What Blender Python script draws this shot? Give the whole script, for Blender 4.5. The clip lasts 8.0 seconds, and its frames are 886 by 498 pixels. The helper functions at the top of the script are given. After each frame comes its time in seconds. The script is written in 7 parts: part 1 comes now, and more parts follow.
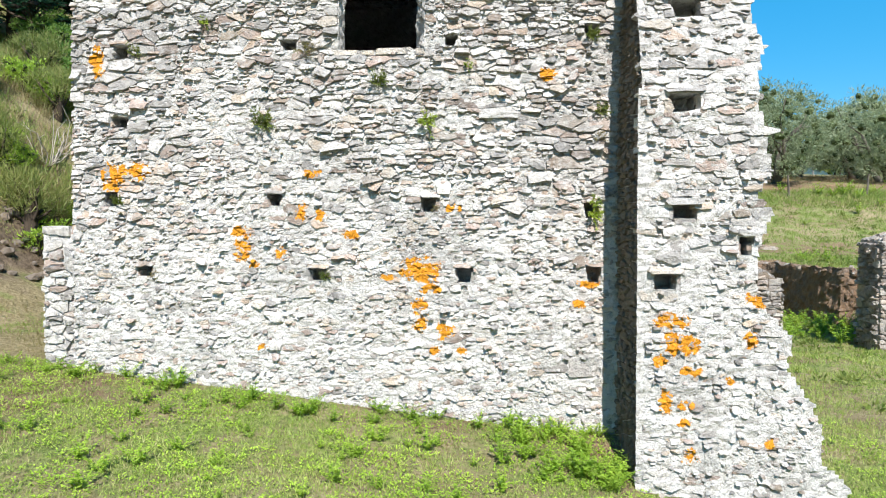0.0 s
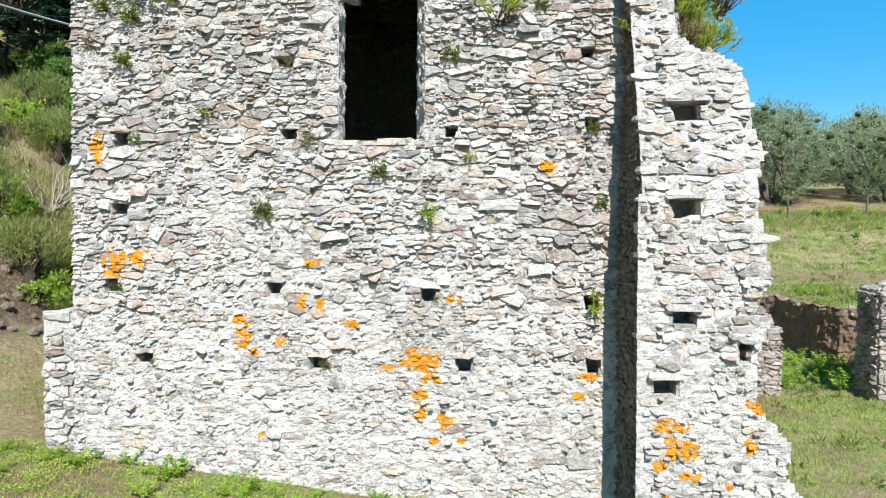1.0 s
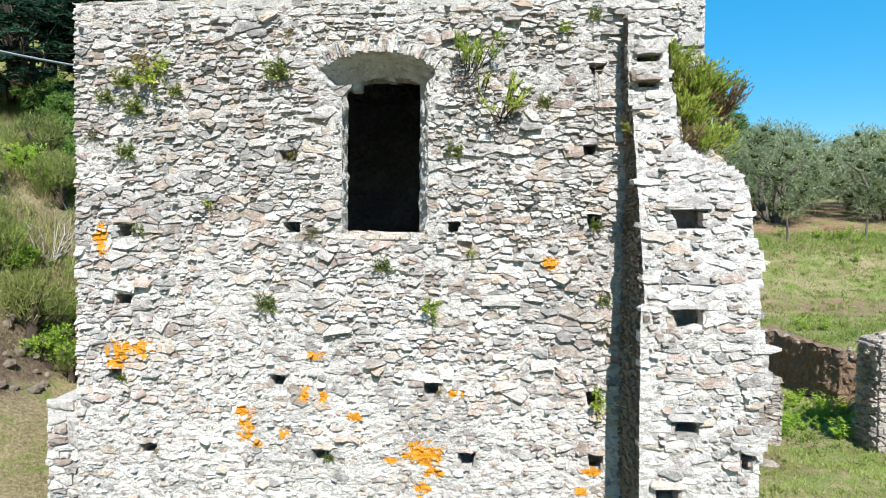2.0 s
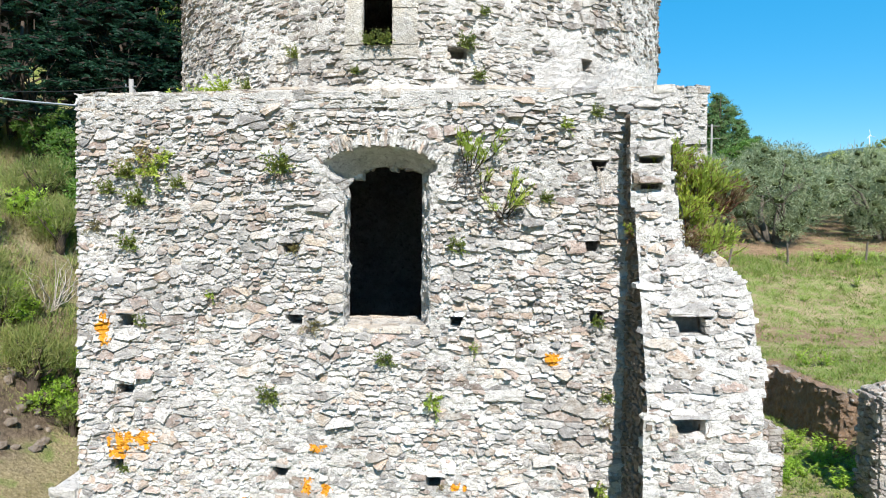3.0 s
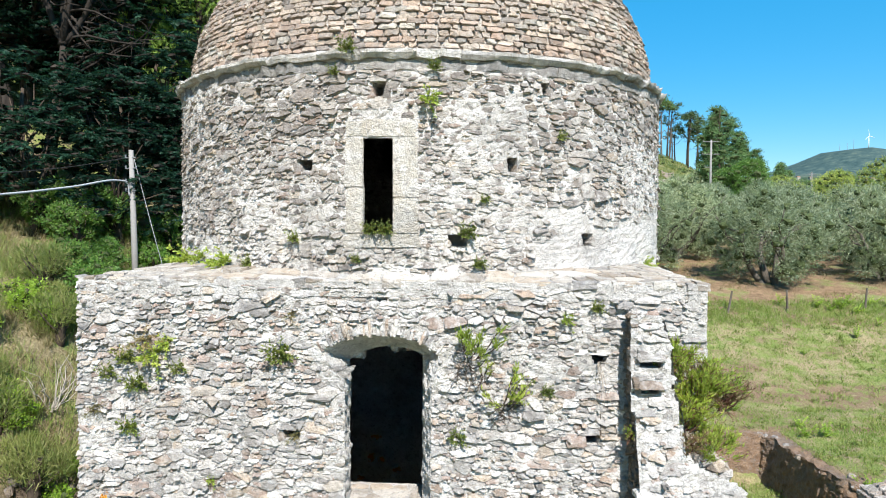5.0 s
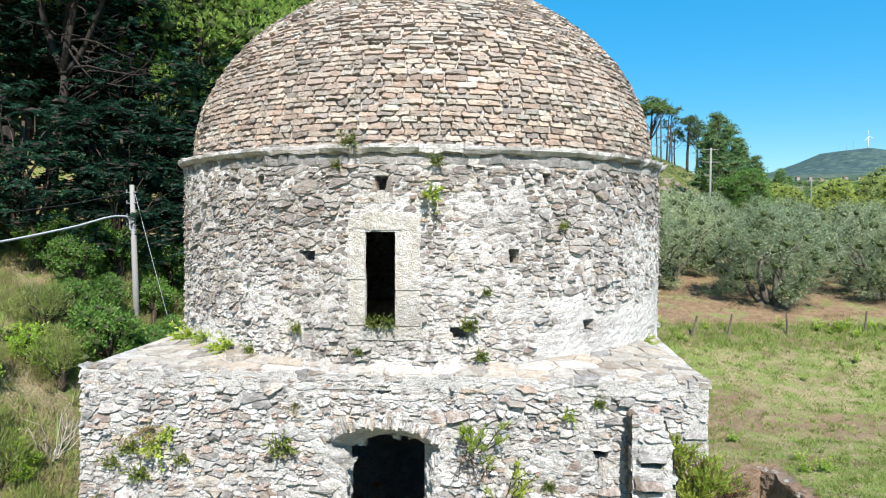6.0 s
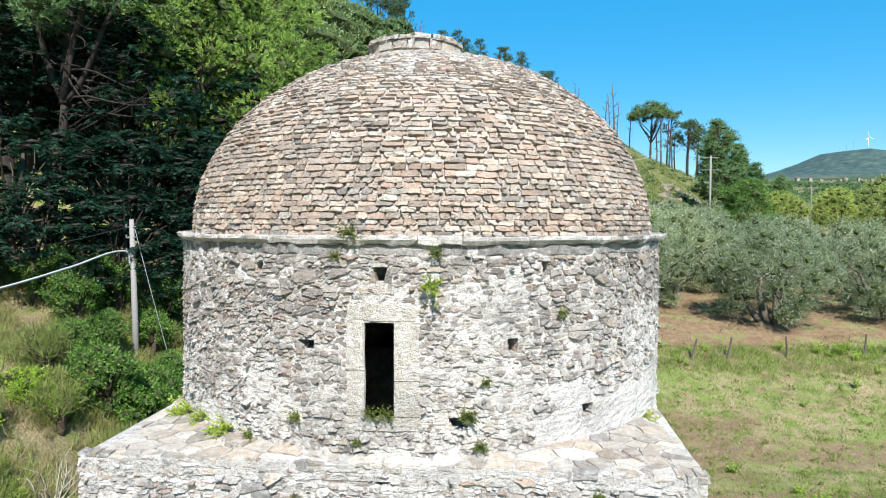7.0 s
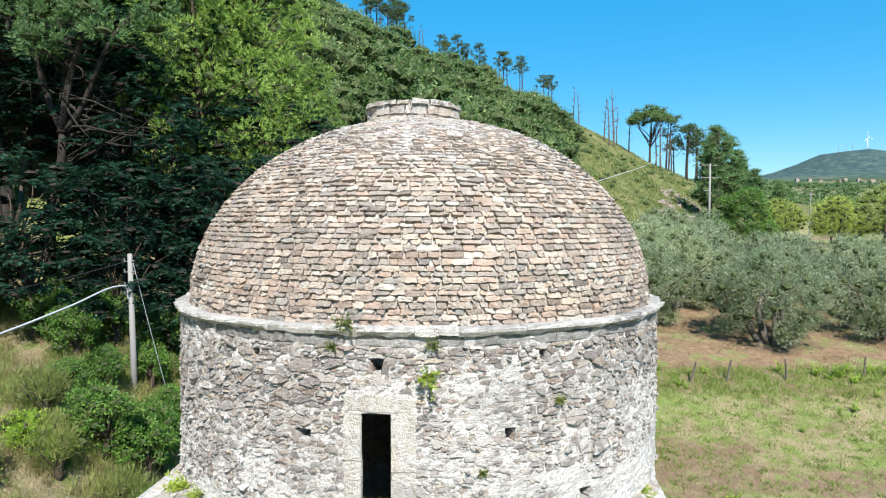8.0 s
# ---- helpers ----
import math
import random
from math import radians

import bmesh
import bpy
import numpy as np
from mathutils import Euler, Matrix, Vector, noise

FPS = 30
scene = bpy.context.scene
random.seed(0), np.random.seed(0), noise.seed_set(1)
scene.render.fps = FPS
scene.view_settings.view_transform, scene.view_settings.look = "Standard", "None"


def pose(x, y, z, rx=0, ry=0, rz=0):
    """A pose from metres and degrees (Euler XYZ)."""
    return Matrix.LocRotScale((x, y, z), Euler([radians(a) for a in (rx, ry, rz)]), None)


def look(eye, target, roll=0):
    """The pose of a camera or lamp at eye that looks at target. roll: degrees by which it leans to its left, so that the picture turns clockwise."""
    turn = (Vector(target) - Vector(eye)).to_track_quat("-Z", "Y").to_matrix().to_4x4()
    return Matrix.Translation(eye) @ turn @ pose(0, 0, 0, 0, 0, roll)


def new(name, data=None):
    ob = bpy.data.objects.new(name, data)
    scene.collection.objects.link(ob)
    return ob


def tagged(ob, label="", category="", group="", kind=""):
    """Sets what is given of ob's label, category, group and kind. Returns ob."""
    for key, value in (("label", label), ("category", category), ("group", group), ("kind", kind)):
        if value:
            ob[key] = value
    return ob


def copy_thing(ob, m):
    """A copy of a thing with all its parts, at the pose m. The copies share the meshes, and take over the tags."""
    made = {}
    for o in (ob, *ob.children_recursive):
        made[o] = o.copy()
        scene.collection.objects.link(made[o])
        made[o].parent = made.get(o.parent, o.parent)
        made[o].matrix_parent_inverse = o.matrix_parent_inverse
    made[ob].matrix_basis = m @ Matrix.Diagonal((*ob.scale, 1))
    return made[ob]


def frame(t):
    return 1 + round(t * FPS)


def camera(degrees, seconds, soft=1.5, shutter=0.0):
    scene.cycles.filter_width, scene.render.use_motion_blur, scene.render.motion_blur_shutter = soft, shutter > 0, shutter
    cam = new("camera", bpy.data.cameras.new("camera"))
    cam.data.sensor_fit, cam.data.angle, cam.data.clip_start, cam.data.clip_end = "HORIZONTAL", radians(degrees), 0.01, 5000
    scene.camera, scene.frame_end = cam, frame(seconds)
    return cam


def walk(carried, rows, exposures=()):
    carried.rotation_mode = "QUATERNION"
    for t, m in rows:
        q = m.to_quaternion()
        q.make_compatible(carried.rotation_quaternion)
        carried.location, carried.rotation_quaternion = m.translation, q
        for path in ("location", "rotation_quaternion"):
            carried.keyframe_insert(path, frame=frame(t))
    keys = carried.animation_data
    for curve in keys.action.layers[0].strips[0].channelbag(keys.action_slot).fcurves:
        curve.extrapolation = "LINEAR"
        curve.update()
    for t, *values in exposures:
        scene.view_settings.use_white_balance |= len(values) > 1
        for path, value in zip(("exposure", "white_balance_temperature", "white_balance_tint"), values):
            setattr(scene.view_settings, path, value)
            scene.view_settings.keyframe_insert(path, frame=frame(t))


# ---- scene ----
cam = camera(67.2, 8.0, soft=1.1)
# seconds, x, y, z, yaw, pitch, roll
ROWS = [
    (0.0, 0.000, 0.000, 3.000, 0.000, -2.113, -0.163),
    (0.5, -0.007, 0.026, 3.650, -0.008, -2.188, -0.195),
    (1.0, -0.014, 0.038, 4.293, -0.051, -2.261, -0.240),
    (1.5, -0.038, 0.044, 4.964, -0.088, -2.346, -0.261),
    (3.0, -0.112, 0.111, 6.954, -0.147, -2.363, -0.262),
    (3.5, -0.098, 0.149, 7.626, -0.144, -2.377, -0.257),
    (4.0, -0.089, 0.160, 8.321, -0.142, -2.366, -0.231),
    (4.5, -0.105, 0.188, 8.960, -0.159, -2.362, -0.223),
    (5.0, -0.138, 0.209, 9.612, -0.193, -2.360, -0.237),
    (6.5, -0.183, 0.246, 11.569, -0.227, -2.351, -0.273),
    (7.0, -0.168, 0.281, 12.206, -0.221, -2.329, -0.262),
    (7.5, -0.133, 0.322, 12.855, -0.220, -2.319, -0.261),
    (8.0, -0.137, 0.358, 13.477, -0.257, -2.301, -0.231),
]
walk(cam, [(t, pose(x, y, z, 90 + pitch, roll, yaw)) for t, x, y, z, yaw, pitch, roll in ROWS])

# ---- sky, sun ----
SUN_AZ, SUN_EL = radians(171.5), radians(47)
world = bpy.data.worlds.new("sky")
scene.world = world
world.use_nodes = True
wn, wl = world.node_tree.nodes, world.node_tree.links
wn.clear()
sky = wn.new("ShaderNodeTexSky")
sky.sky_type, sky.sun_disc = "NISHITA", False
sky.sun_elevation, sky.sun_rotation = SUN_EL, SUN_AZ
sky.air_density, sky.dust_density, sky.ozone_density, sky.altitude = 1.0, 0.0, 1.2, 0
bg = wn.new("ShaderNodeBackground")
bg.inputs["Strength"].default_value = 0.08
wo = wn.new("ShaderNodeOutputWorld")
tint = wn.new("ShaderNodeHueSaturation")
tint.inputs["Saturation"].default_value, tint.inputs["Hue"].default_value = 1.62, 0.49
wl.new(sky.outputs[0], tint.inputs["Color"])
even = wn.new("ShaderNodeMix")
even.data_type, even.inputs[0].default_value = "RGBA", 0.5
even.inputs[7].default_value = (0.55, 3.5, 6.9, 1.0)
wl.new(tint.outputs[0], even.inputs[6])
wl.new(even.outputs[2], bg.inputs[0])
wl.new(bg.outputs[0], wo.inputs[0])

sun_data = bpy.data.lights.new("sun", "SUN")
sun_data.energy, sun_data.angle, sun_data.color = 5.0, radians(0.53), (1.0, 0.94, 0.885)
sun = new("sun", sun_data)
to_sun = Vector((math.sin(SUN_AZ) * math.cos(SUN_EL), math.cos(SUN_AZ) * math.cos(SUN_EL), math.sin(SUN_EL)))
sun.matrix_world = look(to_sun * 60, (0, 0, 0))
scene.view_settings.exposure = 0.95

# ---- materials ----
class Nodes:
    """A small wrapper to write node trees briefly."""

    def __init__(self, name):
        self.mat = bpy.data.materials.new(name)
        self.mat.use_nodes = True
        self.tree = self.mat.node_tree
        self.tree.nodes.clear()
        self.out = self.add("ShaderNodeOutputMaterial")
        self.pos = self.add("ShaderNodeNewGeometry").outputs["Position"]

    def add(self, kind, **values):
        node = self.tree.nodes.new(kind)
        for key, value in values.items():
            setattr(node, key, value)
        return node

    def link(self, a, b):
        if isinstance(a, (int, float)):
            b.default_value = a
        elif isinstance(a, tuple):
            b.default_value = (*a, 1.0) if len(a) == 3 and len(b.default_value) == 4 else a
        else:
            self.tree.links.new(a, b)

    def noise(self, scale, detail=4.0, rough=0.55, vector=None, stretch=None):
        node = self.add("ShaderNodeTexNoise")
        node.inputs["Scale"].default_value, node.inputs["Detail"].default_value = scale, detail
        node.inputs["Roughness"].default_value = rough
        vec = vector or self.pos
        if stretch:
            m = self.add("ShaderNodeMapping")
            m.inputs["Scale"].default_value = stretch
            self.link(vec, m.inputs[0])
            vec = m.outputs[0]
        self.link(vec, node.inputs["Vector"])
        return node.outputs[0]

    def voronoi(self, scale, feature="F1", output="Distance"):
        node = self.add("ShaderNodeTexVoronoi", feature=feature)
        node.inputs["Scale"].default_value = scale
        self.link(self.pos, node.inputs["Vector"])
        return node.outputs[output]

    def ramp(self, fac, stops, interp="LINEAR"):
        node = self.add("ShaderNodeValToRGB")
        node.color_ramp.interpolation = interp
        el = node.color_ramp.elements
        while len(el) < len(stops):
            el.new(0.5)
        for e, (p, c) in zip(el, stops):
            e.position = p
            e.color = (*c, 1.0) if isinstance(c, tuple) else (c, c, c, 1.0)
        self.link(fac, node.inputs[0])
        return node.outputs[0]

    def math(self, op, a, b=0.0, clamp=False):
        node = self.add("ShaderNodeMath", operation=op, use_clamp=clamp)
        self.link(a, node.inputs[0])
        self.link(b, node.inputs[1])
        return node.outputs[0]

    def mix(self, fac, a, b, mode="MIX"):
        node = self.add("ShaderNodeMix", data_type="RGBA", blend_type=mode)
        self.link(fac, node.inputs[0])
        self.link(a, node.inputs[6])
        self.link(b, node.inputs[7])
        return node.outputs[2]

    def step(self, value, low, high):
        node = self.add("ShaderNodeMapRange", interpolation_type="SMOOTHSTEP")
        self.link(value, node.inputs[0])
        node.inputs[1].default_value, node.inputs[2].default_value = low, high
        return node.outputs[0]

    def bump(self, height, strength=0.5, distance=0.01, normal=None):
        node = self.add("ShaderNodeBump")
        node.inputs["Strength"].default_value, node.inputs["Distance"].default_value = strength, distance
        self.link(height, node.inputs["Height"])
        if normal:
            self.link(normal, node.inputs["Normal"])
        return node.outputs[0]

    def finish(self, color, rough=0.9, normal=None, metal=0.0, spec=0.3, through_light=None):
        b = self.add("ShaderNodeBsdfPrincipled")
        self.link(color, b.inputs["Base Color"])
        self.link(rough, b.inputs["Roughness"])
        b.inputs["Metallic"].default_value = metal
        b.inputs["Specular IOR Level"].default_value = spec
        if normal:
            self.link(normal, b.inputs["Normal"])
        shader = b.outputs[0]
        if through_light:
            t = self.add("ShaderNodeBsdfTranslucent")
            self.link(through_light, t.inputs[0])
            m = self.add("ShaderNodeMixShader")
            m.inputs[0].default_value = 0.35
            self.link(shader, m.inputs[1])
            self.link(t.outputs[0], m.inputs[2])
            shader = m.outputs[0]
        self.link(shader, self.out.inputs[0])
        return self.mat

    def island(self):
        return self.add("ShaderNodeNewGeometry").outputs["Random Per Island"]

    def own(self):
        return self.add("ShaderNodeObjectInfo").outputs["Random"]


def per_piece(n):
    """A random number for each stone, joined or single."""
    return n.math("FRACT", n.math("ADD", n.island(), n.own()))


# orange crust lichen: x, z, half width, half height
WALL_LICHEN = [(-0.33, 2.35, 0.25, 0.17),
               (-0.17, 2.12, 0.13, 0.10),
               (-0.33, 1.87, 0.10, 0.12),
               (-0.30, 1.62, 0.11, 0.13),
               (0.05, 1.50, 0.12, 0.11),
               (0.27, 1.23, 0.07, 0.05),
               (-0.11, 1.24, 0.07, 0.06),
               (-0.76, 2.26, 0.09, 0.05),
               (-2.91, 2.88, 0.13, 0.09),
               (-2.88, 2.64, 0.11, 0.19),
               (-2.72, 2.44, 0.08, 0.06),
               (-2.32, 2.58, 0.08, 0.08),
               (-2.01, 3.16, 0.08, 0.12),
               (-1.74, 3.12, 0.08, 0.07),
               (-1.87, 3.72, 0.14, 0.06),
               (-1.30, 2.85, 0.11, 0.07),
               (-4.81, 3.66, 0.17, 0.21),
               (-4.49, 3.74, 0.23, 0.12),
               (-5.06, 5.38, 0.11, 0.23),
               (1.42, 5.08, 0.12, 0.08),
               (0.13, 3.23, 0.11, 0.05),
               (1.99, 2.20, 0.12, 0.07),
               (1.86, 1.89, 0.10, 0.07),
               (-2.60, 1.24, 0.08, 0.04)]
PIER_LICHEN = [(2.75, 1.84, 0.23, 0.09),
               (2.86, 1.54, 0.21, 0.14),
               (2.63, 1.34, 0.09, 0.07),
               (2.99, 1.24, 0.13, 0.06),
               (2.70, 0.84, 0.07, 0.16),
               (2.94, 0.82, 0.09, 0.06),
               (2.91, 0.61, 0.07, 0.06),
               (3.00, 0.20, 0.09, 0.09),
               (3.91, 0.37, 0.06, 0.08),
               (3.45, 1.12, 0.06, 0.05),
               (3.78, 2.11, 0.16, 0.10),
               (3.67, 1.62, 0.08, 0.10)]


def stone_material(name, tones, mortar=False, lichen=False, dark=0.35, crust=0.5, limewash=False, smear=None, white=0.3):
    n = Nodes(name)
    if mortar:
        base = n.ramp(n.noise(3.0, 6), [(0.3, tones[0]), (0.7, tones[1])])
    else:
        k = len(tones)
        chance = per_piece(n)
        base = n.ramp(chance, [(i / k, c) for i, c in enumerate(tones)], "CONSTANT")
        own_tone = n.ramp(n.math("FRACT", n.math("MULTIPLY", chance, 37.0)), [(0.0, 0.5), (0.4, 0.92), (1.0, 1.14)])
        base = n.mix(1.0, base, own_tone, "MULTIPLY")
        base = n.mix(n.math("MULTIPLY", n.step(n.noise(9, 5), 0.35, 0.75), crust), base, (0.62, 0.6, 0.57))
    # pale crust and dark weathering at two sizes
    pale = n.math("MULTIPLY", n.step(n.noise(6.5, 7, 0.65), 0.48, 0.62), crust)
    base = n.mix(pale, base, (0.74, 0.735, 0.715))
    stain = n.math("MULTIPLY", n.step(n.noise(2.3, 7, 0.68), 0.52, 0.72), dark)
    base = n.mix(stain, base, (0.13, 0.125, 0.115))
    weather = n.math("MULTIPLY", n.step(n.noise(0.8, 6, 0.6), 0.48, 0.68), 0.5 * dark + 0.16)
    base = n.mix(weather, base, (0.17, 0.165, 0.155))
    grey = n.math("MULTIPLY", n.step(n.noise(11, 6, 0.7), 0.53, 0.64), 0.6 * dark + 0.36)
    base = n.mix(grey, base, (0.20, 0.195, 0.185))
    if limewash:
        # the limewash has weathered off the upper wall, which has gone grey
        sep = n.add("ShaderNodeSeparateXYZ")
        n.link(n.pos, sep.inputs[0])
        patchy = n.math("ADD", sep.outputs[2], n.math("MULTIPLY", n.math("SUBTRACT", n.noise(0.9, 6, 0.65), 0.5), 7.0))
        bare = n.math("MULTIPLY", n.step(patchy, 3.6, 6.8), n.step(n.noise(7.5, 7, 0.72), 0.36, 0.62))
        base = n.mix(n.math("MULTIPLY", bare, 0.42), base, n.mix(1.0, base, (0.47, 0.465, 0.455), "MULTIPLY"))
    if smear:
        # remains of white render over stones and joints alike, thicker low down
        sep = n.add("ShaderNodeSeparateXYZ")
        n.link(n.pos, sep.inputs[0])
        level = n.math("ADD", sep.outputs[2], n.math("MULTIPLY", n.math("SUBTRACT", n.noise(0.8, 5, 0.6), 0.5), 5.0))
        cover = n.math("MULTIPLY", n.step(level, smear[1], smear[0]), n.step(n.noise(5, 8, 0.72), 0.44, 0.54))
        base = n.mix(n.math("MULTIPLY", cover, 0.75), base, n.ramp(n.noise(2.2, 6), [(0.35, (0.72, 0.71, 0.685)), (0.66, (0.66, 0.635, 0.585)), (0.72, (0.62, 0.50, 0.33))]))
    veins = n.math("MULTIPLY", n.step(n.noise(24, 5, 0.7, stretch=(0.85, 0.85, 1.2)), 0.55, 0.66), 0.5 * dark + 0.2)
    base = n.mix(veins, base, (0.17, 0.165, 0.16))
    # fine crusts of dark and white lichen, a few centimetres across
    fleck = n.math("MULTIPLY", n.step(n.noise(46, 5, 0.75), 0.57, 0.66), n.math("MULTIPLY", n.step(n.noise(3.1, 4, 0.6), 0.40, 0.60), 0.66))
    base = n.mix(fleck, base, (0.09, 0.088, 0.085))
    bloom = n.math("MULTIPLY", n.step(n.noise(33, 5, 0.7), 0.55, 0.66), n.math("MULTIPLY", n.step(n.noise(2.2, 4, 0.6), 0.42, 0.62), white))
    base = n.mix(bloom, base, (0.74, 0.74, 0.725))
    if lichen:
        sep = n.add("ShaderNodeSeparateXYZ")
        n.link(n.pos, sep.inputs[0])
        best = None
        for x, z, w, h in WALL_LICHEN + PIER_LICHEN:
            w, h = w * 1.2, h * 1.2
            dx = n.math("DIVIDE", n.math("SUBTRACT", sep.outputs[0], x), w)
            dz = n.math("DIVIDE", n.math("SUBTRACT", sep.outputs[2], z), h)
            d = n.math("ADD", n.math("MULTIPLY", dx, dx), n.math("MULTIPLY", dz, dz))
            best = d if best is None else n.math("MINIMUM", best, d)
        near = n.math("SUBTRACT", 1.0, best)
        grain = n.math("ADD", near, n.math("MULTIPLY", n.math("SUBTRACT", n.noise(11, 6, 0.65), 0.51), 6.0))
        mask = n.math("MULTIPLY", n.step(grain, 0.25, 0.5), n.step(best, 1.9, 1.1))
        tone = n.ramp(n.noise(30, 3), [(0.3, (0.55, 0.20, 0.012)), (0.7, (0.72, 0.34, 0.03))])
        base = n.mix(mask, base, tone)
    h = n.math("ADD", n.noise(18, 7, 0.68), n.math("MULTIPLY", n.noise(55, 4, 0.6), 0.5))
    normal = n.bump(h, 1.0, 0.065 if mortar else 0.055)
    return n.finish(base, 0.93, normal, spec=0.2)


GREYS = [(0.40, 0.315, 0.25), (0.44, 0.40, 0.35), (0.47, 0.46, 0.445), (0.60, 0.595, 0.58), (0.31, 0.305, 0.30), (0.52, 0.505, 0.485), (0.64, 0.635, 0.62), (0.40, 0.39, 0.375), (0.30, 0.235, 0.20), (0.56, 0.55, 0.535),
         (0.46, 0.39, 0.315), (0.62, 0.61, 0.59), (0.36, 0.36, 0.36), (0.51, 0.50, 0.49), (0.38, 0.30, 0.26), (0.55, 0.54, 0.52), (0.26, 0.25, 0.24), (0.49, 0.475, 0.455)]
DRUM_TONES = [(0.322, 0.280, 0.243), (0.407, 0.372, 0.330), (0.209, 0.181, 0.161), (0.359, 0.313, 0.266), (0.473, 0.435, 0.388), (0.274, 0.204, 0.161), (0.312, 0.280, 0.248), (0.436, 0.358, 0.274), (0.256, 0.227, 0.205), (0.389, 0.358, 0.322)]
SLATES = [(0.493, 0.392, 0.302), (0.426, 0.344, 0.270), (0.560, 0.456, 0.354), (0.472, 0.347, 0.260), (0.377, 0.316, 0.258), (0.560, 0.472, 0.376), (0.445, 0.316, 0.232), (0.525, 0.422, 0.323), (0.333, 0.284, 0.236), (0.560, 0.519, 0.436), (0.494, 0.367, 0.274)]
wall_stone = stone_material("wall_stone", [tuple(min(0.69, v * k) for v, k in zip(c, (1.13, 1.105, 1.08))) for c in GREYS], lichen=True, dark=0.22, crust=0.36, limewash=True, white=0.42)
wall_mortar = stone_material("wall_mortar", [(0.56, 0.545, 0.52), (0.70, 0.685, 0.66)], mortar=True, lichen=True, dark=0.25, limewash=True, white=0.45)
drum_stone = stone_material("drum_stone", [tuple(min(0.6, v * 0.96) for v in c) for c in DRUM_TONES], dark=0.28, crust=0.2, smear=(9.1, 10.6))
drum_mortar = stone_material("drum_mortar", [(0.55, 0.525, 0.49), (0.71, 0.685, 0.65)], mortar=True, dark=0.3, smear=(9.1, 10.6))
dome_stone = stone_material("dome_stone", [tuple(0.82 * v + 0.18 * m for v, m in zip(c, (0.38, 0.315, 0.27))) for c in SLATES], dark=0.32, crust=0.14, white=0.3, smear=(16.0, 13.9))
dome_mortar = stone_material("dome_mortar", [(0.42, 0.375, 0.325), (0.62, 0.57, 0.505)], mortar=True, dark=0.22, crust=0.35, smear=(16.0, 13.9))
flag_stone = stone_material("flag_stone", [(0.50, 0.44, 0.36), (0.55, 0.50, 0.43), (0.44, 0.39, 0.33), (0.48, 0.40, 0.31), (0.58, 0.55, 0.50)], dark=0.2, crust=0.3)
plaster = stone_material("lime_plaster", [(0.58, 0.57, 0.54), (0.68, 0.665, 0.63)], mortar=True, dark=0.25)
surround_stone = stone_material("surround_stone", [(0.50, 0.455, 0.38), (0.62, 0.595, 0.545)], mortar=True, dark=0.3)
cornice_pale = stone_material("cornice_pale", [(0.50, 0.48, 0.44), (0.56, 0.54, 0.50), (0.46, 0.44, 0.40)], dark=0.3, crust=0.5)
# lower ring: grey staining and the lip's shadow, both put into the colour
cornice_shade_stain = stone_material("cornice_shade_stain", [(0.27, 0.26, 0.25), (0.33, 0.315, 0.295), (0.24, 0.235, 0.23)], dark=0.6, crust=0.25)
ruin_stone = stone_material("ruin_stone", [(0.36, 0.325, 0.285), (0.44, 0.40, 0.355), (0.28, 0.25, 0.225), (0.38, 0.31, 0.25), (0.33, 0.27, 0.235)], dark=0.3, crust=0.22, white=0.2)
earth_mat = stone_material("bank_earth", [(0.16, 0.10, 0.062), (0.27, 0.18, 0.115)], mortar=True, dark=0.35, crust=0.06, white=0.12)
rock = stone_material("scarp_rock", [(0.17, 0.135, 0.10), (0.25, 0.20, 0.155)], mortar=True, dark=0.45, crust=0.1, white=0.05)


